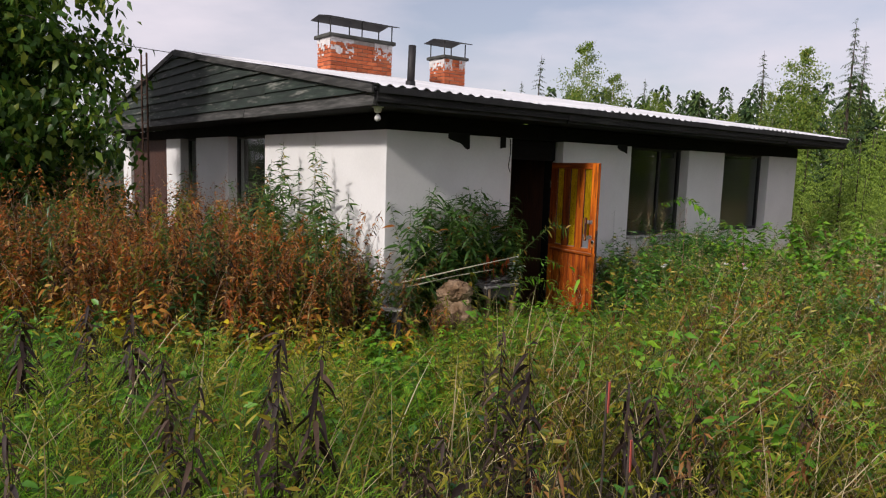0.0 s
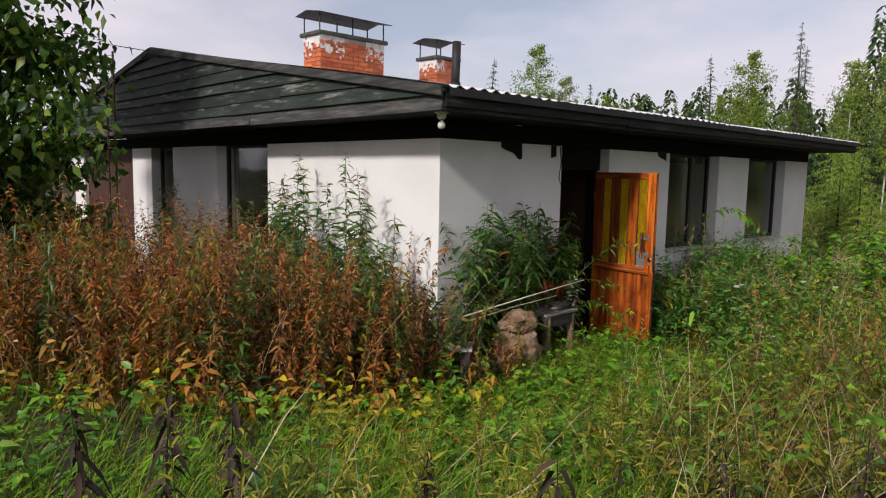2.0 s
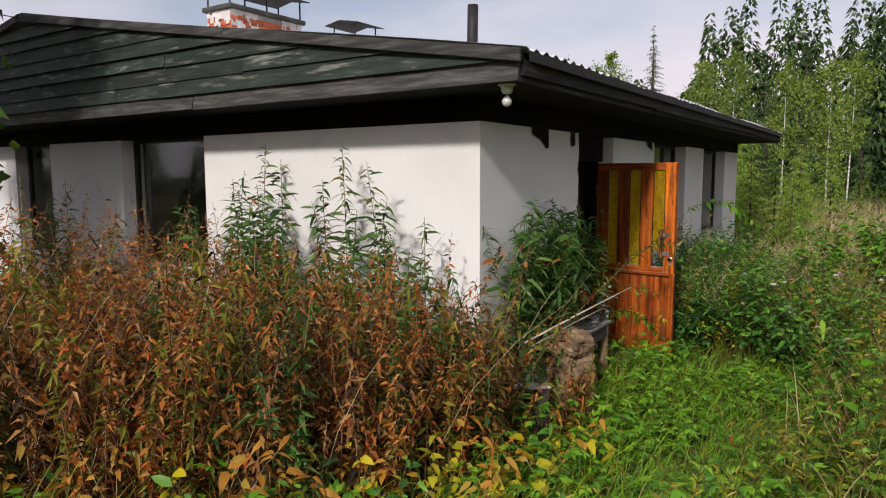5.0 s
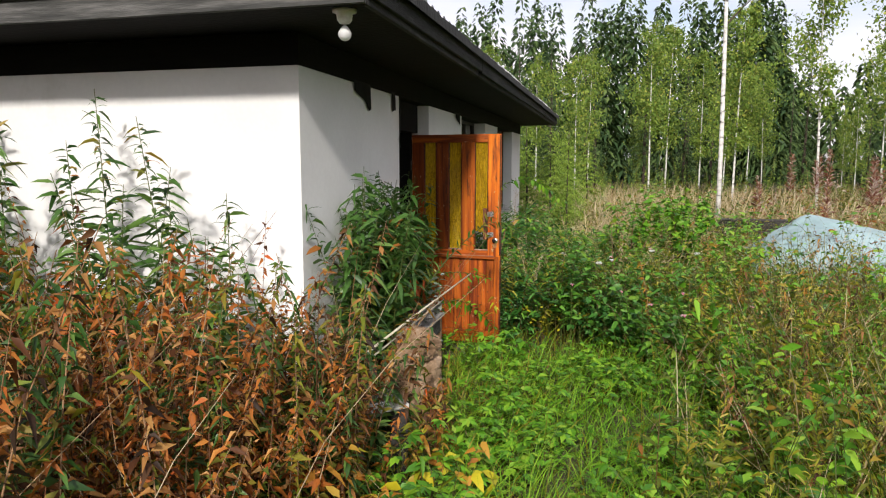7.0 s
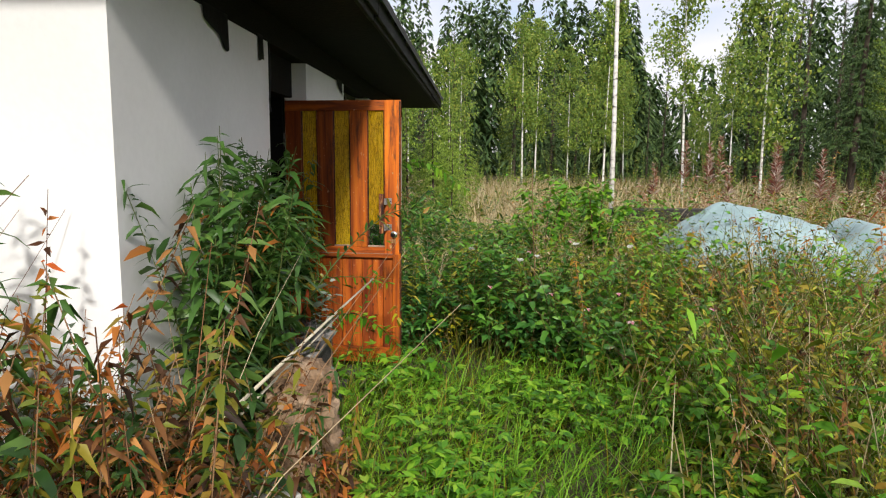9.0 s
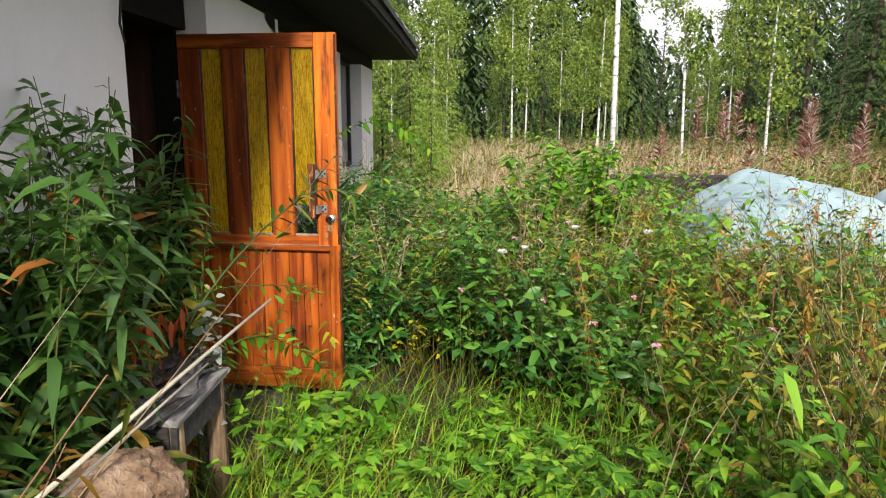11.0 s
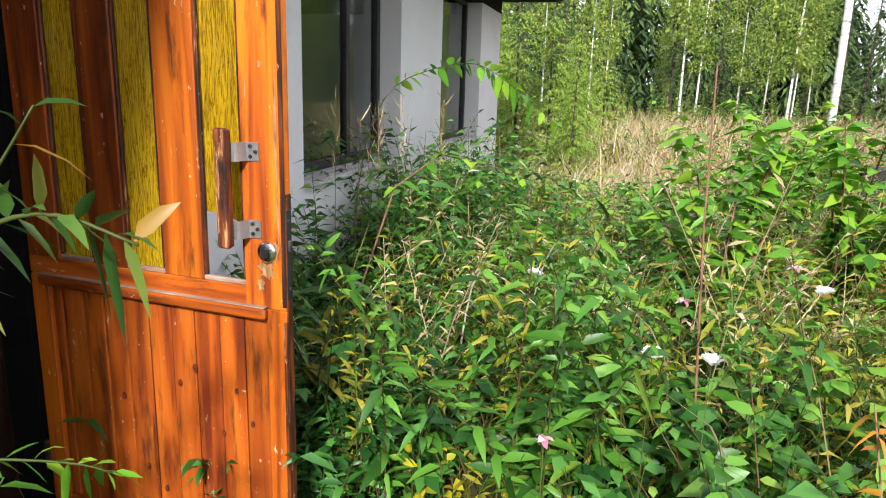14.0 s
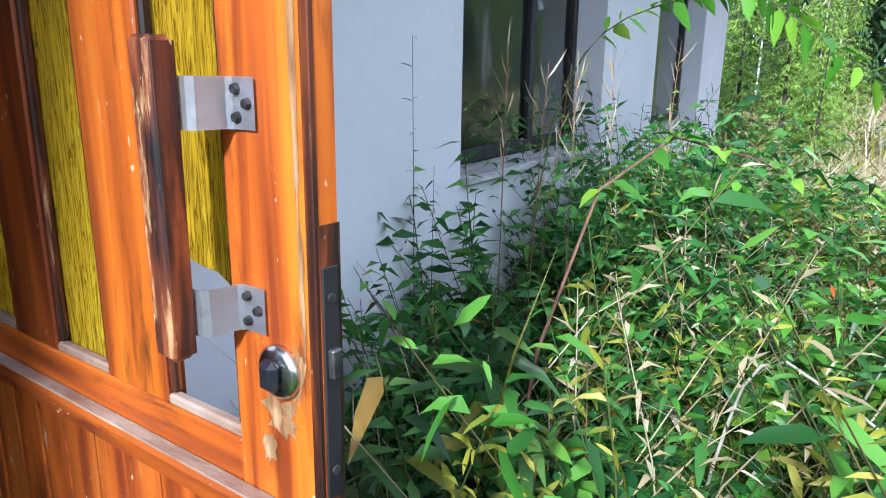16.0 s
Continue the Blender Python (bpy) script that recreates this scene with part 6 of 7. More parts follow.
for i in range(7):
    x, y = 6.12 + 0.22 * rr.random(), 7.0 + 0.12 * rr.random()
    fireweed("fireweed", x, y, rr.uniform(1.2, 1.55), 80, 0.19, 0.04, G_fire, G_stem, "dark green fireweed at the door jamb", 0.10, droop=0.6, taper=0.4)
for i in range(30):
    x, y = 3.35 + 1.0 * rr.random(), 6.50 + 0.55 * rr.random()
    fireweed("fireweed", x, y, rr.uniform(0.75, 1.2), (60, 84, 84)[i % 3], (0.13, 0.095, 0.095)[i % 3], (0.046, 0.03, 0.03)[i % 3], (G_fire, G_brown, G_fire)[i % 3], G_ruststem, ("dull green fireweed at the corner of the house", "dark brown withered fireweed at the corner of the house", "small-leaved green fireweed at the corner of the house")[i % 3], 0.14, droop=0.7, taper=0.4)
def cane(name, pts, r, n, ll, lw, leaf, label, stem=G_stem, start=0.25, droop=0.4, group=""):
    """A leafy cane along a curve."""
    root = tagged(empty(name), label, name.replace("_", " "), group)
    pa = np.array(pts, float)
    m = len(pts)
    tq = np.linspace(0, m - 1, 3 * m)
    fine = np.stack([np.interp(tq, range(m), pa[:, j]) for j in range(3)], 1)
    fine[1:-1] = (fine[:-2] + fine[1:-1] + fine[2:]) / 3
    smooth(part("stem", tube([tuple(q) for q in fine], [r * (1 - 0.7 * f) for f in np.linspace(0, 1, len(fine))], 6), stem, root))
    q = Soup()
    t = np.linspace(start, 0.99, n) * (len(fine) - 1)
    P = np.stack([np.interp(t, range(len(fine)), fine[:, j]) for j in range(3)], 1)
    along = unit(np.stack([np.gradient(fine[:, j]) for j in range(3)], 1))
    A = np.stack([np.interp(t, range(len(fine)), along[:, j]) for j in range(3)], 1)
    side = unit(np.cross(A, [0.9, 0.2, 0.3])) * np.where(np.arange(n) % 2, 1, -1)[:, None]
    D = A * 0.7 + side + rng.normal(0, 0.35, (n, 3))
    leaves(q, P, D, ll * rng.uniform(0.6, 1.25, n), lw * rng.uniform(0.7, 1.2, n), droop * rng.uniform(0.2, 1.6, n), wide=0.4)
    q.link("leaves", leaf, root)
    return root


# half-withered fireweeds crowding the corner of the house
for i in range(16):
    x, y = 3.15 + 0.95 * rr.random(), 6.62 + 0.55 * rr.random()
    fireweed("fireweed", x, y, rr.uniform(0.85, 1.12), (64, 84)[i % 2], (0.17, 0.11)[i % 2], (0.05, 0.03)[i % 2], (G_fire, G_brown)[i % 2], G_ruststem, ("dull green fireweed with long leaves at the corner of the house", "dark brown withered fireweed at the corner of the house")[i % 2], 0.12, droop=0.6, taper=0.4)
for i in range(12):
    x, y = 4.15 + 0.75 * rr.random(), 6.32 + 0.22 * rr.random()
    fireweed("fireweed", x, y, rr.uniform(0.45, 0.75), 70, 0.08, 0.026, (G_rust, G_brown, G_olive)[i % 3], G_ruststem, "low withered fireweed before the rotten planks", 0.2, droop=0.8, taper=0.4)
# willow shoots leaning out before the open door
WS = "willow shoots at the door"
cane("willow_shoot", [(6.03, 7.06, 0.0), (6.14, 6.97, 0.70), (6.245, 6.79, 0.99), (6.34, 6.59, 1.213), (6.37, 6.43, 1.34), (6.38, 6.32, 1.37), (6.39, 6.20, 1.33)], 0.007, 42, 0.092, 0.023, G_fire,
     "long willow shoot leaning out before the open door", group=WS)
cane("willow_shoot", [(6.32, 6.62, 1.18), (6.34, 6.48, 1.30), (6.345, 6.36, 1.42), (6.35, 6.30, 1.50)], 0.004, 9, 0.085, 0.022, G_fire, "short willow twig rising before the door", group=WS)
cane("willow_shoot", [(6.10, 7.02, 0.0), (6.2, 7.0, 0.72), (6.3, 6.902, 0.90), (6.4, 6.80, 0.915), (6.5, 6.60, 0.90), (6.57, 6.50, 0.87), (6.60, 6.46, 0.84)], 0.005, 30, 0.062, 0.022, G_herb, "arching leafy shoot before the door panels", group=WS)
cane("willow_shoot", [(6.42, 6.80, 0.0), (6.40, 6.764, 0.231), (6.40, 6.623, 0.665), (6.40, 6.54, 0.86), (6.42, 6.50, 0.93)], 0.004, 18, 0.060, 0.022, G_herb, "thin upright shoot before the door", group=WS)
cane("willow_shoot", [(6.28, 7.0, 0.0), (6.30, 6.90, 0.45), (6.38, 6.80, 0.66), (6.5, 6.66, 0.66), (6.66, 6.50, 0.50), (6.76, 6.42, 0.36)], 0.006, 44, 0.070, 0.036, G_herb, "bowed leafy branch at the foot of the door", group=WS)
for x, y, h in ((6.22, 6.92, 1.25), (6.30, 7.02, 1.42), (6.16, 7.05, 1.55), (6.26, 6.98, 1.08), (6.35, 7.06, 0.9)):
    fireweed("fireweed", x, y, h, 90, 0.17, 0.034, G_fire, G_stem, "dark green fireweed crowding the doorway", 0.08, droop=0.6, taper=0.4)
# seedling clump on the doorstep's edge
q, qs = Soup(), Soup()
Pq = np.array([(6.74, 6.30, 0.0), (6.60, 6.36, 0.0), (6.45, 6.44, 0.0), (6.88, 6.24, 0.0), (6.62, 6.26, 0.0)])
root = tagged(empty("raspberry_seedling"), "bright green raspberry shoots at the foot of the door", "raspberry")
fan_plants(qs, q, Pq, np.array([0.34, 0.28, 0.26, 0.30, 0.22]), spread(5, 0.2), 8, 0.07, 0.10, 0.058, 3, 1.0, 0.4, 0.5, 0.4)
qs.link("stem", G_stem, root)
q.link("leaves", G_herb, root)
root = tagged(empty("sallow_shoot"), "shoot with silvery grey leaf undersides by the bench", "sallow shoot")
s, st = Soup(), Soup()
stalk_plants(st, s, np.array([[6.0, 6.9, 0.0], [6.08, 6.85, 0.0]]), np.array([0.95, 0.85]), np.array([[0.15, -0.15], [0.2, -0.1]]), 34, 0.085, 0.045, 0.40, 0.2, 0.3, 0.004, taper=0.1)
st.link("stem", G_stem, root)
s.link("leaves", G_silver, root)
# yellow-leaved shoot before the door
root = tagged(empty("yellow_shoot"), "slender shoot with bright yellow leaves before the door", "shoot")
s, st = Soup(), Soup()
stalk_plants(st, s, np.array([[6.72, 6.40, 0.0]]), np.array([0.66]), np.array([[0.02, 0.02]]), 7, 0.075, 0.042, 0.8, 0.1, 0.8, 0.003, taper=0.0)
st.link("stem", G_stem, root)
s.link("leaves", G_yellow, root)

# blackened stalks near the start, and pale ones
for (x, y, h) in ((0.72, 5.29, 0.75), (1.02, 5.20, 0.80), (1.26, 5.05, 0.85), (1.16, 3.95, 0.8), (1.48, 3.44, 1.0), (1.62, 3.40, 1.0), (2.29, 2.89, 1.12), (2.42, 2.80, 1.12), (3.0, 2.7, 0.9), (3.21, 2.62, 0.85),
                  (3.9, 2.3, 0.8), (2.0, 4.6, 0.6)):
    fireweed("withered_stalk", x, y, h, 60, 0.13, 0.030, G_darkstalk, G_darkstalk, "blackened withered stalk with curled drooping leaves", 0.05, droop=1.1, rise=0.1, start=0.2, category="dead stalk", taper=0.4)
for (x, y, h) in ((3.0, 4.0, 0.95), (3.55, 4.7, 0.85), (3.15, 4.3, 0.8), (4.2, 5.0, 0.7), (2.7, 4.9, 0.7), (5.3, 4.2, 0.9), (1.25, 4.35, 0.95), (1.35, 4.15, 0.9), (1.5, 4.5, 0.85), (1.75, 3.9, 0.9), (2.05, 4.1, 0.95), (2.15, 3.9, 1.0), (2.3, 4.25, 0.85), (1.95, 4.6, 0.8), (2.75, 3.7, 0.9), (1.6, 3.7, 0.8)):
    fireweed("goldenrod", x, y, h, 110, 0.10, 0.013, G_feather, G_stem, "yellow-green feathery weed gone over", 0.12, droop=0.4, rise=0.8, start=0.35, category="weed", radius=0.004)
for (x, y, h) in ((6.3, 3.9, 1.0), (7.9, 3.6, 1.2), (5.0, 3.3, 0.9), (8.4, 4.4, 1.1), (6.97, 5.02, 1.02), (7.35, 4.25, 0.95), (7.6, 4.05, 1.0), (7.1, 4.1, 0.9), (7.9, 4.15, 1.05), (8.2, 3.9, 1.1), (7.4, 3.7, 0.95), (6.8, 4.0, 0.85), (8.6, 3.7, 1.1), (7.2, 4.6, 0.9)):
    fireweed("dock", x, y, h, 70, 0.07, 0.020, G_orange, G_ruststem, "withered dock with orange-brown hanging leaves", 0.06, droop=0.9, rise=0.3, start=0.3, category="dock", taper=0.3)
# fireweeds gone to seed beyond the tarpaulin
for i in range(14):
    x, y = 10.6 + 3.4 * rr.random(), 3.7 - 3.6 * rr.random()
    if abs(x - 12.3) < 0.4 and 2 < y < 4.2:
        x += 0.8
    fireweed("seeding_fireweed", x, y, rr.uniform(1.55, 2.15), 30, 0.11, 0.02, G_rust if i % 3 else G_fire, G_ruststem, "fireweed gone to seed with reddish feathery heads", 0.10, droop=0.6, start=0.25, tuft=G_seed, taper=0.6)
# dry pods before the window
for (x, y, h) in ((8.60, 6.82, 1.46), (8.62, 6.92, 1.50), (8.78, 6.76, 1.50), (9.05, 6.70, 1.52), (9.3, 6.62, 1.55), (8.95, 6.95, 1.45)):
    fireweed("dry_stalk", x, y, h, 20, 0.085, 0.005, G_straw, G_ruststem, "bare dry stalk with pale pods before the window", 0.05, droop=-0.3, rise=1.2, start=0.74, category="dead stalk", radius=0.004, taper=0.2)
for (x, y, h) in ((8.50, 7.15, 1.52), (8.56, 7.13, 1.15)):
    fireweed("dry_stalk", x, y, h, 12, 0.05, 0.006, G_darkstalk, G_darkstalk, "thin dead stalk standing against the white wall", 0.02, droop=0.8, rise=0.6, start=0.65, category="dead stalk", radius=0.003, taper=0.2)
for (x, y, h) in ((7.76, 6.60, 0.92), (7.86, 6.50, 0.82), (7.72, 6.72, 0.78), (7.95, 6.62, 0.95)):
    fireweed("fireweed", x, y, h, 44, 0.20, 0.042, G_fire, G_stem, "green willowherb with long glossy leaves beside the door", 0.08, droop=0.55, taper=0.2, start=0.3)
cane("bramble_cane", [(8.9, 7.0, 0.0), (9.0, 6.95, 1.2), (9.15, 6.845, 1.546), (9.2, 6.577, 1.65), (9.2, 6.374, 1.672), (9.2, 6.205, 1.56), (9.2, 5.961, 1.37)], 0.0035, 44, 0.075, 0.046, G_herb,
     "arching raspberry cane with light green leaves before the window", G_stem, 0.34)
cane("dry_stalk", [(8.35, 6.25, 0.0), (8.30, 6.22, 0.5), (8.2, 6.14, 0.88), (8.0, 5.95, 0.86), (7.8, 5.785, 0.80)], 0.0055, 6, 0.05, 0.008, G_straw, "pale broken stalk bent over the weeds", M_stick, 0.5)
cane("dry_stalk", [(8.5, 6.0, 0.0), (8.45, 5.95, 0.7), (8.3, 5.85, 1.0), (8.05, 5.72, 1.02)], 0.004, 6, 0.05, 0.008, G_straw, "pale dry stalk leaning out of the weeds", M_stick, 0.5)
# balsam flowers
for (x, y, z) in ((6.9, 5.05, 0.62), (7.05, 5.3, 0.7), (7.3, 4.75, 0.66), (6.6, 4.8, 0.6), (7.9, 5.4, 0.9), (6.5, 4.3, 0.72), (7.2, 5.75, 0.72), (8.3, 5.0, 0.95)):
    root = tagged(empty("balsam"), "pale pink balsam flower on a green stem", "flower", "balsam flowers")
    s = Soup()
    stems(s, np.array([[x, y, gz(x, y)]]), np.array([z]), np.zeros((1, 2)), np.array([0.005]))
    s.link("stem", G_stem, root)
    s = Soup()
    az = np.arange(7) * 0.9
    leaves(s, np.tile([x, y, z], (7, 1)), np.stack([np.cos(az), np.sin(az), 0.3 * np.sin(3 * az)], 1), 0.028, 0.022, 0.3)
    s.link("petals", G_pink, root)
# white bindweed flowers
for (x, y, z) in ((7.38, 5.51, 0.91), (7.24, 5.39, 0.96), (7.9, 5.0, 0.98), (7.6, 4.6, 1.0), (8.1, 5.9, 0.9)):
    root = tagged(empty("bindweed"), "white bindweed flower on a thin climbing stem", "flower", "bindweed flowers")
    s = Soup()
    stems(s, np.array([[x, y, gz(x, y)]]), np.array([z - 0.02]), np.zeros((1, 2)), np.array([0.003]))
    s.link("stem", G_stem, root)
    s = Soup()
    az = np.arange(6) * 1.047
    leaves(s, np.tile([x, y, z - 0.02], (6, 1)), np.stack([np.cos(az), np.sin(az), 0 * az + 0.9], 1), 0.034, 0.036, 0.1, wide=0.75)
    s.link("petals", G_white, root)
# plastic canister left by the wall behind the door
can = tagged(empty("canister", pose(8.12, 6.72, gz(8.12, 6.72) + 0.0, 0, 0, 20)), "dark blue-grey plastic canister standing among weeds", "canister")
smooth(part("body", tube([(0, 0, -0.02), (0, 0, 0.03), (0, 0, 0.34), (0, 0, 0.40), (0, 0, 0.43)], [0.115, 0.125, 0.125, 0.10, 0.045], 16), M_canister, can))
smooth(part("cap", tube([(0, 0, 0.428), (0, 0, 0.47)], [0.043, 0.040], 14), M_canister, can))
# orange withered leaves hanging in the dark bush
s = Soup()
Pq = np.stack([rng.uniform(5.75, 6.1, 16), rng.uniform(6.86, 6.95, 16), rng.uniform(0.78, 1.0, 16)], 1)
leaves(s, Pq, np.stack([rng.normal(0, 0.3, 16), rng.normal(0, 0.3, 16), np.full(16, -1.0)], 1), 0.11, 0.03, 0.1)
stems(s, Pq * [1, 1, 0], Pq[:, 2], np.zeros((16, 2)), np.full(16, 0.003))
tagged(s.link("withered_shoots", G_redleaf), "shoots with withered orange-red hanging leaves", "weeds", kind="stuff")
# red marking tape strips on stakes near the start
for (x, y, z) in ((2.75, 2.62, 1.0), (2.78, 2.50, 0.75)):
    tagged(part("marking_tape", rough_up(box(x - 0.006, x + 0.006, y - 0.003, y + 0.003, z - 0.10, z + 0.05, 0.001), 0.004, 20), M_tape), "strip of faded red tape tied to a weed", "tape")
    tagged(part("stake", tube([(x, y + 0.012, gz(x, y) - 0.05), (x, y + 0.012, z + 0.05)], 0.006, 6), M_bark), "thin wooden stake among weeds", "stake")

# arching leafy cane beside the door
root = tagged(empty("bramble_cane"), "arching bare cane with green leaves before the window", "cane")
pts = [(8.02, 6.62, 0.25), (8.22, 6.62, 0.75), (8.55, 6.60, 1.10), (8.95, 6.50, 1.22), (9.4, 6.3, 1.12), (9.8, 6.1, 0.95)]
smooth(part("stem", tube(pts, [0.005, 0.005, 0.0045, 0.004, 0.003, 0.002], 6), M_pinebark, root))
s = Soup()
pp = np.array(pts[2:])
tt = rng.uniform(0, 3, 26)
Pq = np.stack([np.interp(tt, range(4), pp[:, i]) for i in range(3)], 1)
az = rng.uniform(0, 6.28, 26)
leaves(s, Pq, np.stack([np.cos(az), np.sin(az), rng.uniform(-0.2, 0.6, 26)], 1), rng.uniform(0.07, 0.11, 26), rng.uniform(0.04, 0.06, 26), 0.5)
s.link("leaves", G_herb, root)


def shrub(x, y, h, n_shoots, label, mat, spreadk=0.35):
    root = tagged(empty("shrub"), label, "shrub", "raspberry shrubs past the door")
    q = Soup()
    for i in range(n_shoots):
        az = rng.uniform(0, 6.28)
        hh_ = h * rng.uniform(0.7, 1.0)
        ln = np.array([np.cos(az), np.sin(az)]) * rng.uniform(0.1, spreadk)
        pts = [(x + ln[0] * hh_ * t * t, y + ln[1] * hh_ * t * t, gz(x, y) - 0.03 + hh_ * (t - 0.18 * t ** 3)) for t in np.linspace(0, 1, 7)]
        smooth(part("shoot", tube(pts, [0.008, 0.0075, 0.007, 0.006, 0.005, 0.004, 0.002], 5), M_pinebark, root))
        pa = np.array(pts)
        t = rng.uniform(1.2, 6, 70)
        P = np.stack([np.interp(t, range(7), pa[:, j]) for j in range(3)], 1)
        a = rng.uniform(0, 6.28, 70)
        leaves(q, P, np.stack([np.cos(a), np.sin(a), rng.uniform(-0.1, 0.6, 70)], 1), rng.uniform(0.08, 0.13, 70), rng.uniform(0.05, 0.07, 70), 0.45, low=True)
    q.link("foliage", mat, root)
    return root


for x, y, h, k in ((8.7, 5.2, 1.85, 9), (9.2, 4.6, 1.9, 9), (10.2, 4.7, 1.9, 9), (11.2, 4.3, 1.85, 9), (8.0, 4.3, 1.35, 6), (12.2, 4.2, 1.8, 8)):
    shrub(x, y, h, k, "leafy raspberry shrub with arching canes", G_herb)
for x, y, h in ((8.3, 2.6, 1.25), (8.7, 1.9, 1.3), (9.0, 2.9, 1.15), (7.6, 2.2, 1.2), (8.1, 3.2, 1.2), (8.9, 1.3, 1.3)):
    fireweed("fireweed", x, y, h, 90, 0.12, 0.03, (G_rust, G_olive, G_fire)[int(x * 10) % 3], G_ruststem, "half-withered fireweed in front of the tarpaulin", 0.15, droop=0.6, taper=0.4)
# tall bare stalk in the thicket
tagged(smooth(part("dry_stalk", tube([(7.55, 5.36, 0.0), (7.58, 5.37, 0.7), (7.6, 5.40, 1.2), (7.63, 5.41, 1.62)], [0.0045, 0.004, 0.003, 0.002], 6), M_pinebark)), "tall bare brown stalk standing in the thicket", "dead stalk")

# ---- trees ----
def limb_points(p0, d, L, n, droop, wob):
    pts = [np.array(p0, float)]
    d = np.array(d, float)
    for i in range(n):
        d = d + rng.normal(0, wob, 3) + np.array([0, 0, -droop])
        d /= np.linalg.norm(d)
        pts.append(pts[-1] + d * L / n)
    return pts


def spruce(h, base_r, width, tiers, per, leaf, seed_z=0.08, mat=G_spruce, trunk=M_bark, label="dark green spruce at the edge of the wood", spray=0.5):
    root = tagged(empty("spruce_tree"), label, "tree", "young spruces in the meadow" if h < 5 else "spruces at the edge of the wood")
    smooth(part("trunk", tube([(0, 0, -0.3), (0, 0, h * 0.35), (0.03, 0.02, h * 0.75), (0.03, 0.03, h)], [base_r, base_r * 0.75, base_r * 0.3, 0.01], 7), trunk, root))
    s, lim = Soup(), bmesh.new()
    PP, DD, LL = [], [], []
    for i in range(tiers):
        f = (i + rng.uniform(0, 0.6)) / tiers
        z = h * (seed_z + (0.99 - seed_z) * f)
        R = width * (1 - f) ** 0.85 * rng.uniform(0.75, 1.1) + 0.08
        nb_ = max(4, int(per * (1 - 0.5 * f)))
        for k in range(nb_):
            az = 2 * np.pi * (k + rng.uniform(-0.3, 0.3)) / nb_ + i * 1.1
            r = R * rng.uniform(0.7, 1.12)
            nl = max(4, int(r / (leaf * 0.34)))
            t = np.linspace(0.12, 1, nl)
            dirn = np.array([np.cos(az), np.sin(az), 0])
            zz = z + h * rng.normal(0, 0.014)
            base = np.array([0, 0, zz]) + dirn * (r * t)[:, None] + np.array([0, 0, 1.0]) * (r * (0.18 * t - 0.55 * t * t + 0.12 * t ** 3))[:, None]
            side = np.array([-np.sin(az), np.cos(az), 0])
            for sg in (-1, 1):
                PP.append(base + rng.normal(0, leaf * 0.1, base.shape))
                DD.append(dirn * 0.6 + side * sg * spray * 1.5 + np.array([0, 0, -0.35]) + rng.normal(0, 0.25, base.shape))
                LL.append(leaf * (1.15 - 0.5 * t) * rng.uniform(0.7, 1.2, nl))
    PP, DD, LL = np.concatenate(PP), np.concatenate(DD), np.concatenate(LL)
    leaves(s, PP, DD, LL, LL * 0.27, 0.30, flat=True, fold=-0.3)
    s.link("crown", mat, root)
    return root


def birch(h, base_r, crown0, width, n_limbs, n_leaf, leaf, lean=0.02, label="slender white-barked birch with light green leaves", mat=G_birch, bark=M_birchbark, hang=0.5):
    root = tagged(empty("birch_tree"), label, "tree", "birches at the edge of the wood")
    lx_, ly_ = rng.normal(0, lean, 2)
    tr = [(lx_ * h * f * f, ly_ * h * f * f, -0.3 + (h + 0.3) * f) for f in np.linspace(0, 1, 7)]
    smooth(part("trunk", tube(tr, [base_r * (1 - 0.93 * f) for f in np.linspace(0, 1, 7)], 8), bark, root))
    s, bm = Soup(), bmesh.new()
    P, D = [], []
    for i in range(n_limbs):
        f = crown0 + (0.97 - crown0) * (i + rng.random()) / n_limbs
        az = rng.uniform(0, 6.28)
        L = width * np.sin(np.pi * np.clip((f - crown0) / (1 - crown0) * 0.85 + 0.12, 0, 1)) * rng.uniform(0.6, 1.15) + 0.25
        o = np.array([lx_ * h * f * f, ly_ * h * f * f, h * f])
        pts = limb_points(o, (np.cos(az), np.sin(az), 1.0), L, 4, 0.12 * hang * 2, 0.12)
        tube(pts, [base_r * 0.22 * (1 - f * 0.6)] + [base_r * 0.12 * (1 - f * 0.5)] * 3 + [0.004], 4, bm)
        m_ = n_leaf // n_limbs
        t = rng.uniform(0.25, 1.0, m_) * 4
        pa = np.array(pts)
        c = np.stack([np.interp(t, range(5), pa[:, j]) for j in range(3)], 1)
        drop = rng.exponential(0.22 * hang * 2, m_) * L * 0.5
        c = c + rng.normal(0, 0.13 * L + 0.05, (m_, 3)) * [1, 1, 0.8] - np.array([0, 0, 1.0]) * drop[:, None]
        P.append(c)
        D.append(rng.normal(0, 1, (m_, 3)) + [0, 0, -0.5])
    part("branching", bm, M_bark, root)
    P, D = np.concatenate(P), np.concatenate(D)
    leaves(s, P, D, leaf * rng.uniform(0.7, 1.3, len(P)), leaf * 0.75 * rng.uniform(0.7, 1.2, len(P)), 0.2, flat=True, twist=0.9)
    s.link("crown", mat, root)
    return root


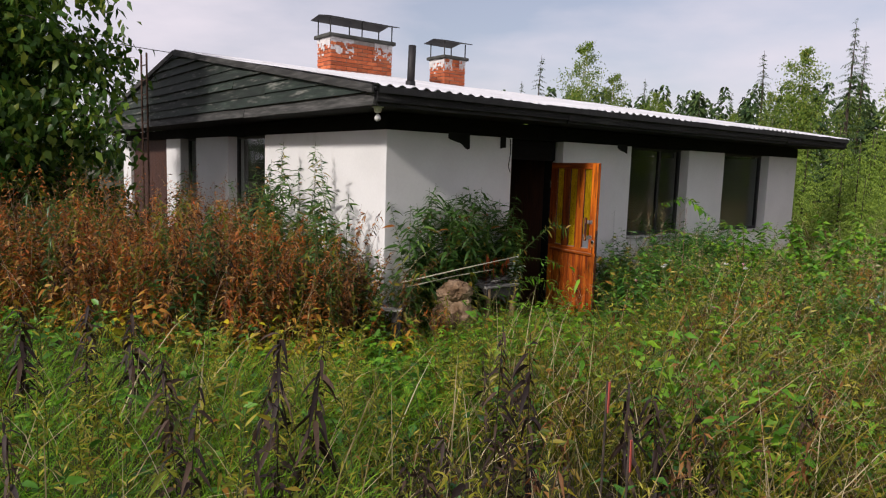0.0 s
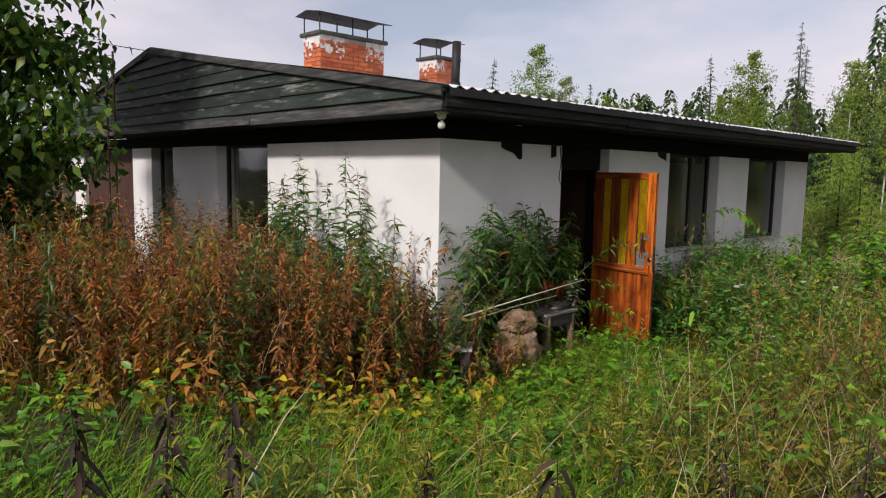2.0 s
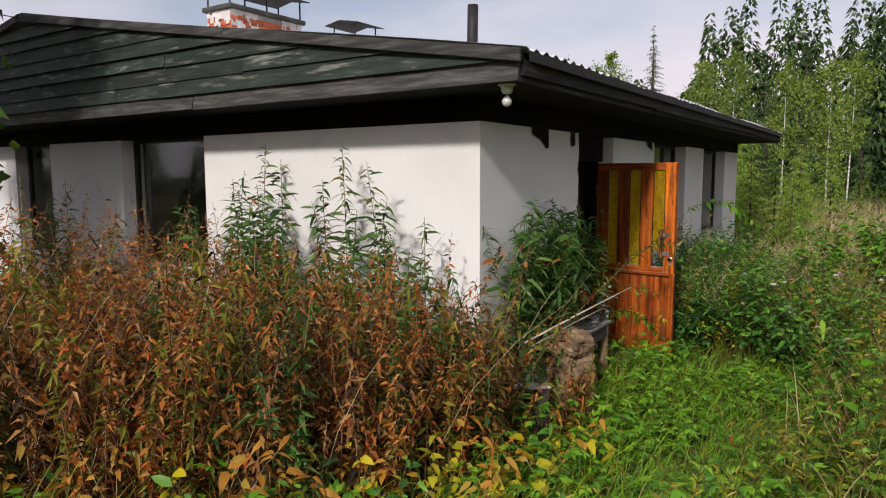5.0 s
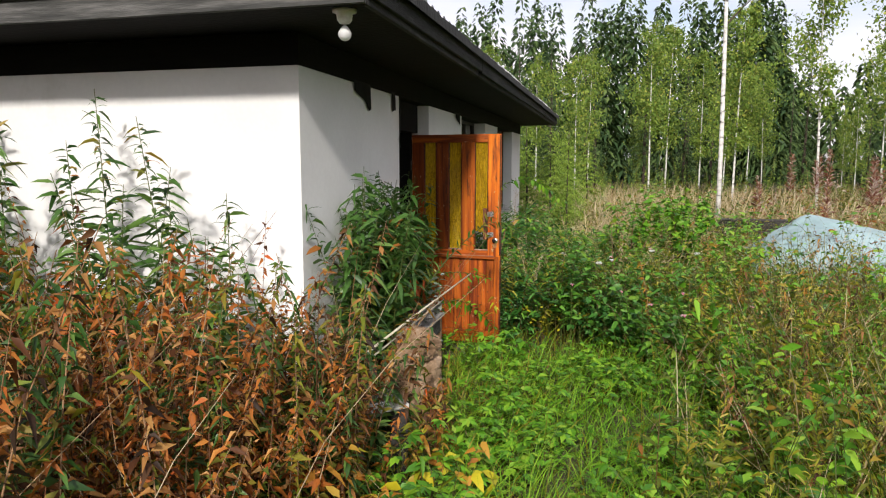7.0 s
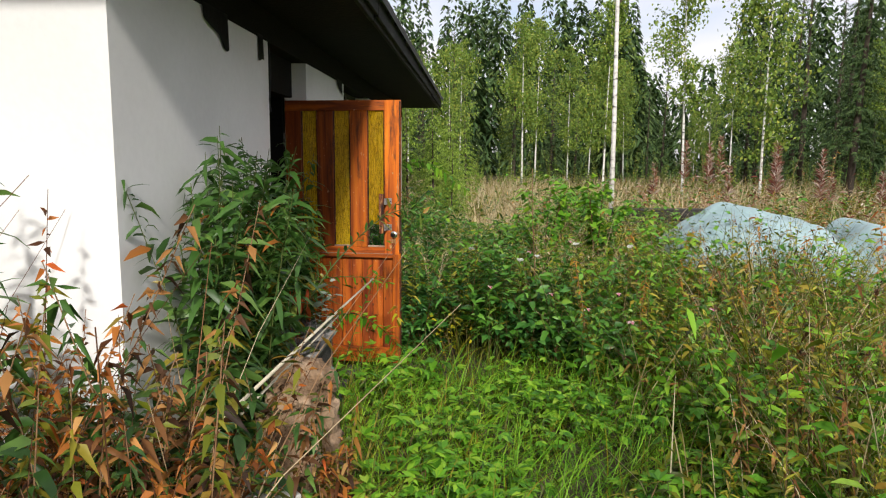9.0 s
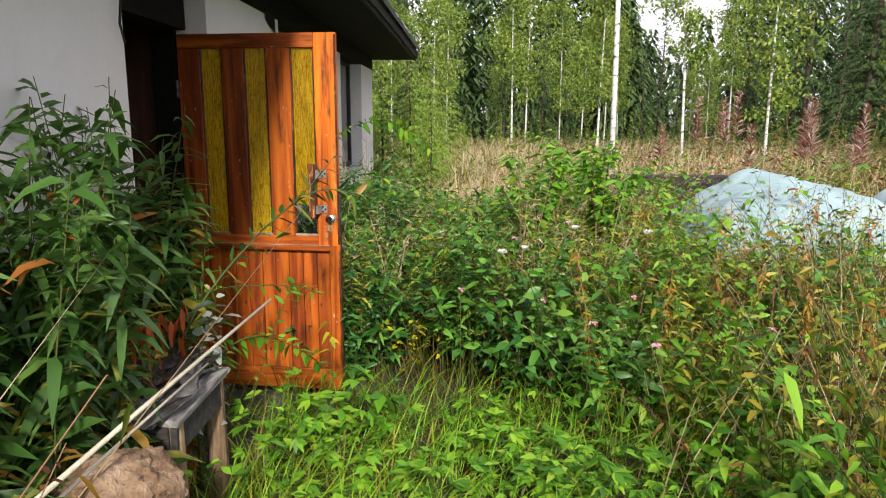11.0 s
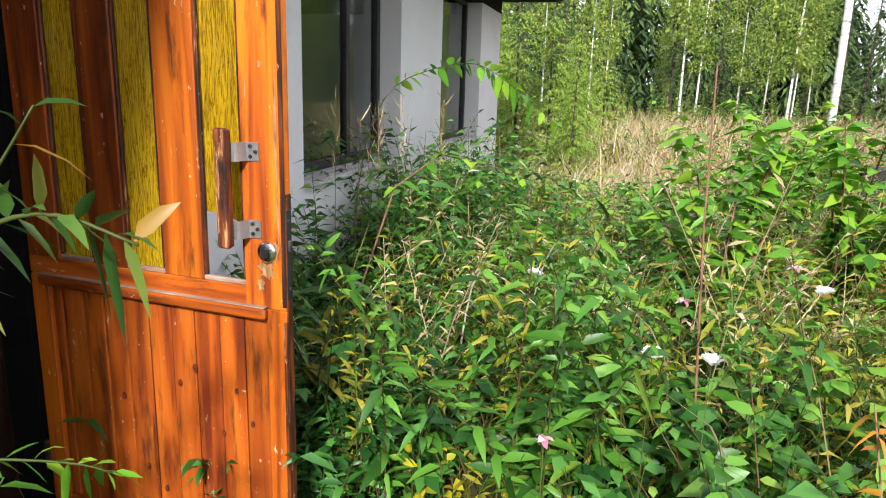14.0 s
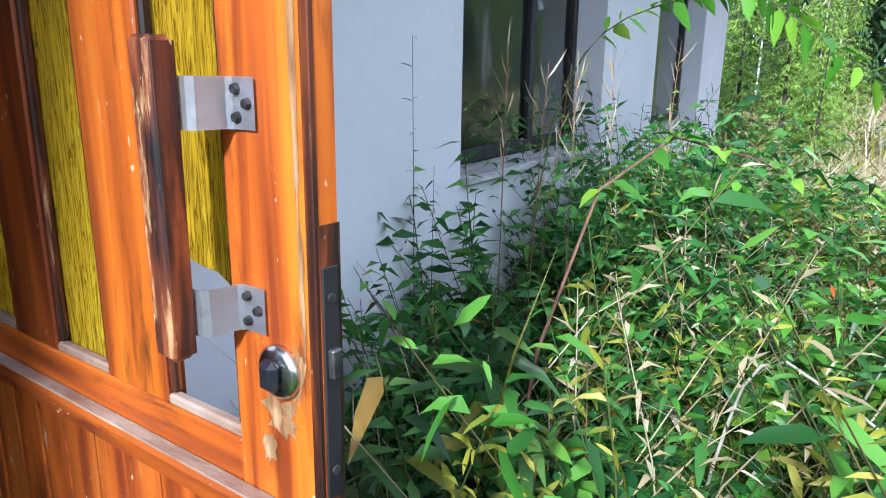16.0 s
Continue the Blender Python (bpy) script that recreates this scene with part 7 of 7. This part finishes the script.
def bare_birch(x, y, h):
    root = tagged(empty("birch_tree", pose(x, y, gz(x, y))), "dead white birch trunk with a few bare twigs", "tree")
    smooth(part("trunk", tube([(0, 0, -0.3), (0.02, 0.0, h * 0.3), (-0.02, 0.03, h * 0.6), (0.03, 0.05, h)], [0.045, 0.038, 0.030, 0.012], 10), M_birchbark, root))
    for z, az, L, up in ((4.6, 1.9, 1.7, 0.5), (4.2, -1.3, 1.4, 1.3), (4.9, -1.7, 1.5, 0.9), (5.4, 0.4, 1.3, 0.8), (5.9, 2.4, 1.2, 0.9), (6.4, -2.4, 1.1, 1.0)):
        pts = limb_points((0, 0.02, z), (math.cos(az), math.sin(az), up), L, 5, 0.02, 0.10)
        lm = part("limb", tube(pts, [0.02, 0.016, 0.012, 0.009, 0.006, 0.003], 5), M_bark, root)
        for j in range(1, 5):
            q = limb_points(pts[j], (math.cos(az + rr.choice((-0.9, 0.9))), math.sin(az + rr.choice((-0.9, 0.9))), 0.5), L * 0.4, 3, 0.03, 0.15)
            part("twig", tube(q, [0.006, 0.004, 0.003, 0.002], 4), M_bark, lm)
    return root


bare_birch(13.7, 3.59, 7.5)
sp_big = [spruce(11.5, 0.16, 1.9, 36, 7, 0.19), spruce(9.5, 0.13, 1.5, 32, 7, 0.18), spruce(13.0, 0.18, 2.0, 38, 7, 0.20, seed_z=0.16)]
sp_near = [spruce(10.5, 0.15, 2.0, 44, 10, 0.15, seed_z=0.10), spruce(12.0, 0.16, 1.8, 46, 10, 0.15, seed_z=0.2)]
bi_big = [birch(10.5, 0.065, 0.28, 1.6, 36, 4600, 0.14), birch(11.5, 0.068, 0.26, 1.7, 38, 4900, 0.14), birch(8.5, 0.055, 0.22, 1.5, 32, 3800, 0.135), birch(9.5, 0.06, 0.40, 1.3, 30, 3000, 0.135)]
proto = {"s": sp_big, "b": bi_big, "n": sp_near}
used = set()


def plant(kind, i, x, y, sc=1.0):
    src = proto[kind][i % len(proto[kind])]
    m = pose(x, y, gz(x, y) - 0.05, rng.normal(0, 1.0), rng.normal(0, 1.0), rng.uniform(0, 360)) @ Matrix.Scale(sc, 4)
    if (kind, i % len(proto[kind])) not in used:
        used.add((kind, i % len(proto[kind])))
        src.matrix_basis = m
        return src
    ob = copy_thing(src, m)
    ob.matrix_basis = m
    return ob


# edge of the wood, an arc from beyond the house round to the right of the walk
tree_no = 0
for row, (dist, n) in enumerate(((35, 38), (40, 38), (46, 34))):
    for i in range(n):
        ang = radians(-62 + 122 * (i + rng.uniform(-0.35, 0.35)) / n)
        dd = dist * rng.uniform(0.94, 1.08) * (1.0 + 0.42 * max(0, math.degrees(ang) - 8) / 45 - 0.25 * max(0, -math.degrees(ang) - 26) / 30)
        x, y = 4 + dd * math.cos(ang), 5 + dd * math.sin(ang)
        deg = math.degrees(ang)
        dark = deg < -20 or (row == 2) or rng.random() < (0.60 if row == 1 else 0.36)
        sc = rng.uniform(0.60, 0.88) * (1.25 if deg < -20 else 1.0) * (0.92 if 14 < deg else 1.0)
        if -19 < deg < -12:
            sc *= 0.62  # a dip in the tree line
        if 24 < deg < 62 and row == 0 and rng.random() < 0.2:
            continue
        plant("s" if dark and rng.random() < 0.82 else "b", int(rng.integers(0, 12)), x, y, sc)
for kind, i, x, y, sc in (("b", 1, 36.5, 32.5, 0.93), ("s", 1, 33.5, 34.0, 1.02), ("s", 0, 40, 17, 0.9), ("b", 0, 41, 20, 0.9), ("n", 0, 23, -8, 0.9), ("n", 1, 20.5, -9.5, 0.95), ("n", 1, 25, -6.2, 0.85),
                          ("b", 2, 24.5, -3.2, 0.95), ("b", 3, 26, -1.2, 0.9), ("b", 2, 30, 7.0, 0.75), ("b", 3, 31, 4.0, 0.8), ("b", 0, 29, 1.0, 0.75), ("b", 3, 33, 9, 0.72)):
    plant(kind, i, x, y, sc)
# young spruces in the meadow past the house
ysp = spruce(2.8, 0.035, 0.95, 26, 9, 0.08, seed_z=0.04, mat=G_young, label="young bright green spruce in the meadow")
ysp.matrix_basis = pose(15.9, 6.75, 0)
for x, y, sc in ((15.2, 6.35, 0.72), (16.6, 7.35, 1.05), (17.3, 6.5, 0.95), (17.6, 7.9, 1.15), (18.6, 6.6, 0.95), (20.5, 8.3, 1.2), (22, 6.2, 1.0), (16.6, 9.2, 1.1), (24, 9.5, 1.3), (19.4, 9.8, 1.2), (26, 7.5, 1.1), (25, 12, 1.4), (29, 11, 1.3)):
    m = pose(x, y, gz(x, y), 0, 0, rng.uniform(0, 360)) @ Matrix.Scale(sc, 4)
    copy_thing(ysp, m).matrix_basis = m

# far woods behind: one joined band of simple conical trees
s, tr = Soup(), Soup()
n = 620
ang = np.radians(np.where(rng.random(n) < 0.55, rng.uniform(-64, 64, n), rng.uniform(-95, 265, n)))
dd = np.where(np.abs((np.degrees(ang) + 180) % 360 - 180) < 62, rng.uniform(52, 66, n), rng.uniform(55, 75, n))
bx_, by_ = 4 + dd * np.cos(ang), 5 + dd * np.sin(ang)
# trees outside the front arc are unseen, added tall to darken window reflections
hh = np.where(np.abs((np.degrees(ang) + 180) % 360 - 180) < 62, rng.uniform(11.5, 16.5, n), rng.uniform(12, 16, n)) * np.where((np.degrees(ang) > 14) & (np.degrees(ang) < 130), 0.58, 1.0) * np.where((np.degrees(ang) > -19.5) & (np.degrees(ang) < -12), 0.55, 1.0)
for i in range(n):
    m_ = 200
    f = rng.random(m_) ** 0.8
    R = (1 - f) * 2.3 + 0.15
    az = rng.uniform(0, 6.28, m_)
    z = gz(bx_[i], by_[i])
    Pq = np.stack([bx_[i] + R * np.cos(az) * 0.6, by_[i] + R * np.sin(az) * 0.6, z + hh[i] * (0.02 + 0.96 * f)], 1)
    leaves(s, Pq, np.stack([np.cos(az), np.sin(az), np.full(m_, -0.5)], 1), 0.30 + R * 0.38, 0.26, 0.3, flat=True, twist=0.5)
tagged(s.link("far_woods", G_spruce), "dark spruce wood in the distance", "woods", kind="stuff")

# large leafy tree at the far end of the gable
def broad_tree():
    root = tagged(empty("bushy_tree", pose(0.75, 12.7, gz(0.75, 12.7))), "dense dark green leafy tree beside the gable", "tree")
    bm = tube([(0, 0, -0.3), (0.05, 0.05, 1.2), (-0.05, 0.1, 2.6), (0.05, 0.0, 4.2), (0.1, 0.0, 5.4)], [0.13, 0.11, 0.09, 0.055, 0.02], 8)
    smooth(part("trunk", bm, M_bark, root))
    bm = bmesh.new()
    s = Soup()
    P, D = [], []
    limbs = []
    for i in range(84):
        f = 0.03 + 0.95 * (i + rng.random()) / 84
        az = rng.uniform(0, 6.28)
        L = 2.2 * (1.1 - 0.5 * f) * rng.uniform(0.7, 1.1)
        limbs.append(((0, 0, 5.2 * f), (np.cos(az), np.sin(az), 0.55), L))
    # overhanging boughs towards the house
    limbs += [((0, 0, 3.4), (0.95, -0.55, 0.75), 2.7), ((0, 0, 3.9), (0.9, -0.75, 0.55), 2.5), ((0, 0, 3.0), (0.9, -0.4, 0.5), 2.2), ((0, 0, 4.3), (0.5, -0.8, 0.5), 2.2)]
    limbs += [((0, 0, 0.5 + 0.2 * i), (0.9, -0.55 + 0.05 * (i % 5), 0.35), 2.1 + 0.12 * (i % 4)) for i in range(14)]
    for o, d, L in limbs:
        pts = limb_points(o, d, L, 6, 0.10, 0.10)
        tube(pts, [0.030, 0.024, 0.018, 0.013, 0.009, 0.006, 0.003], 5, bm)
        pa = np.array(pts)
        m_ = int(280 * L / 2)
        t = rng.uniform(0.8, 6, m_)
        c = np.stack([np.interp(t, range(7), pa[:, j]) for j in range(3)], 1)
        P.append(c + rng.normal(0, 0.19, (m_, 3)) * [1, 1, 0.8] - np.array([0, 0, 0.05]))
        D.append(rng.normal(0, 0.8, (m_, 3)) + [0, 0, -0.5])
    part("branching", bm, M_bark, root)
    P, D = np.concatenate(P), np.concatenate(D)
    k = P[:, 2] > 0.15
    P, D = P[k], D[k]
    leaves(s, P, D, 0.14 * rng.uniform(0.7, 1.25, len(P)), 0.095 * rng.uniform(0.7, 1.2, len(P)), 0.3, low=True, twist=0.7)
    s.link("crown", G_bush, root)
    return root


broad_tree()
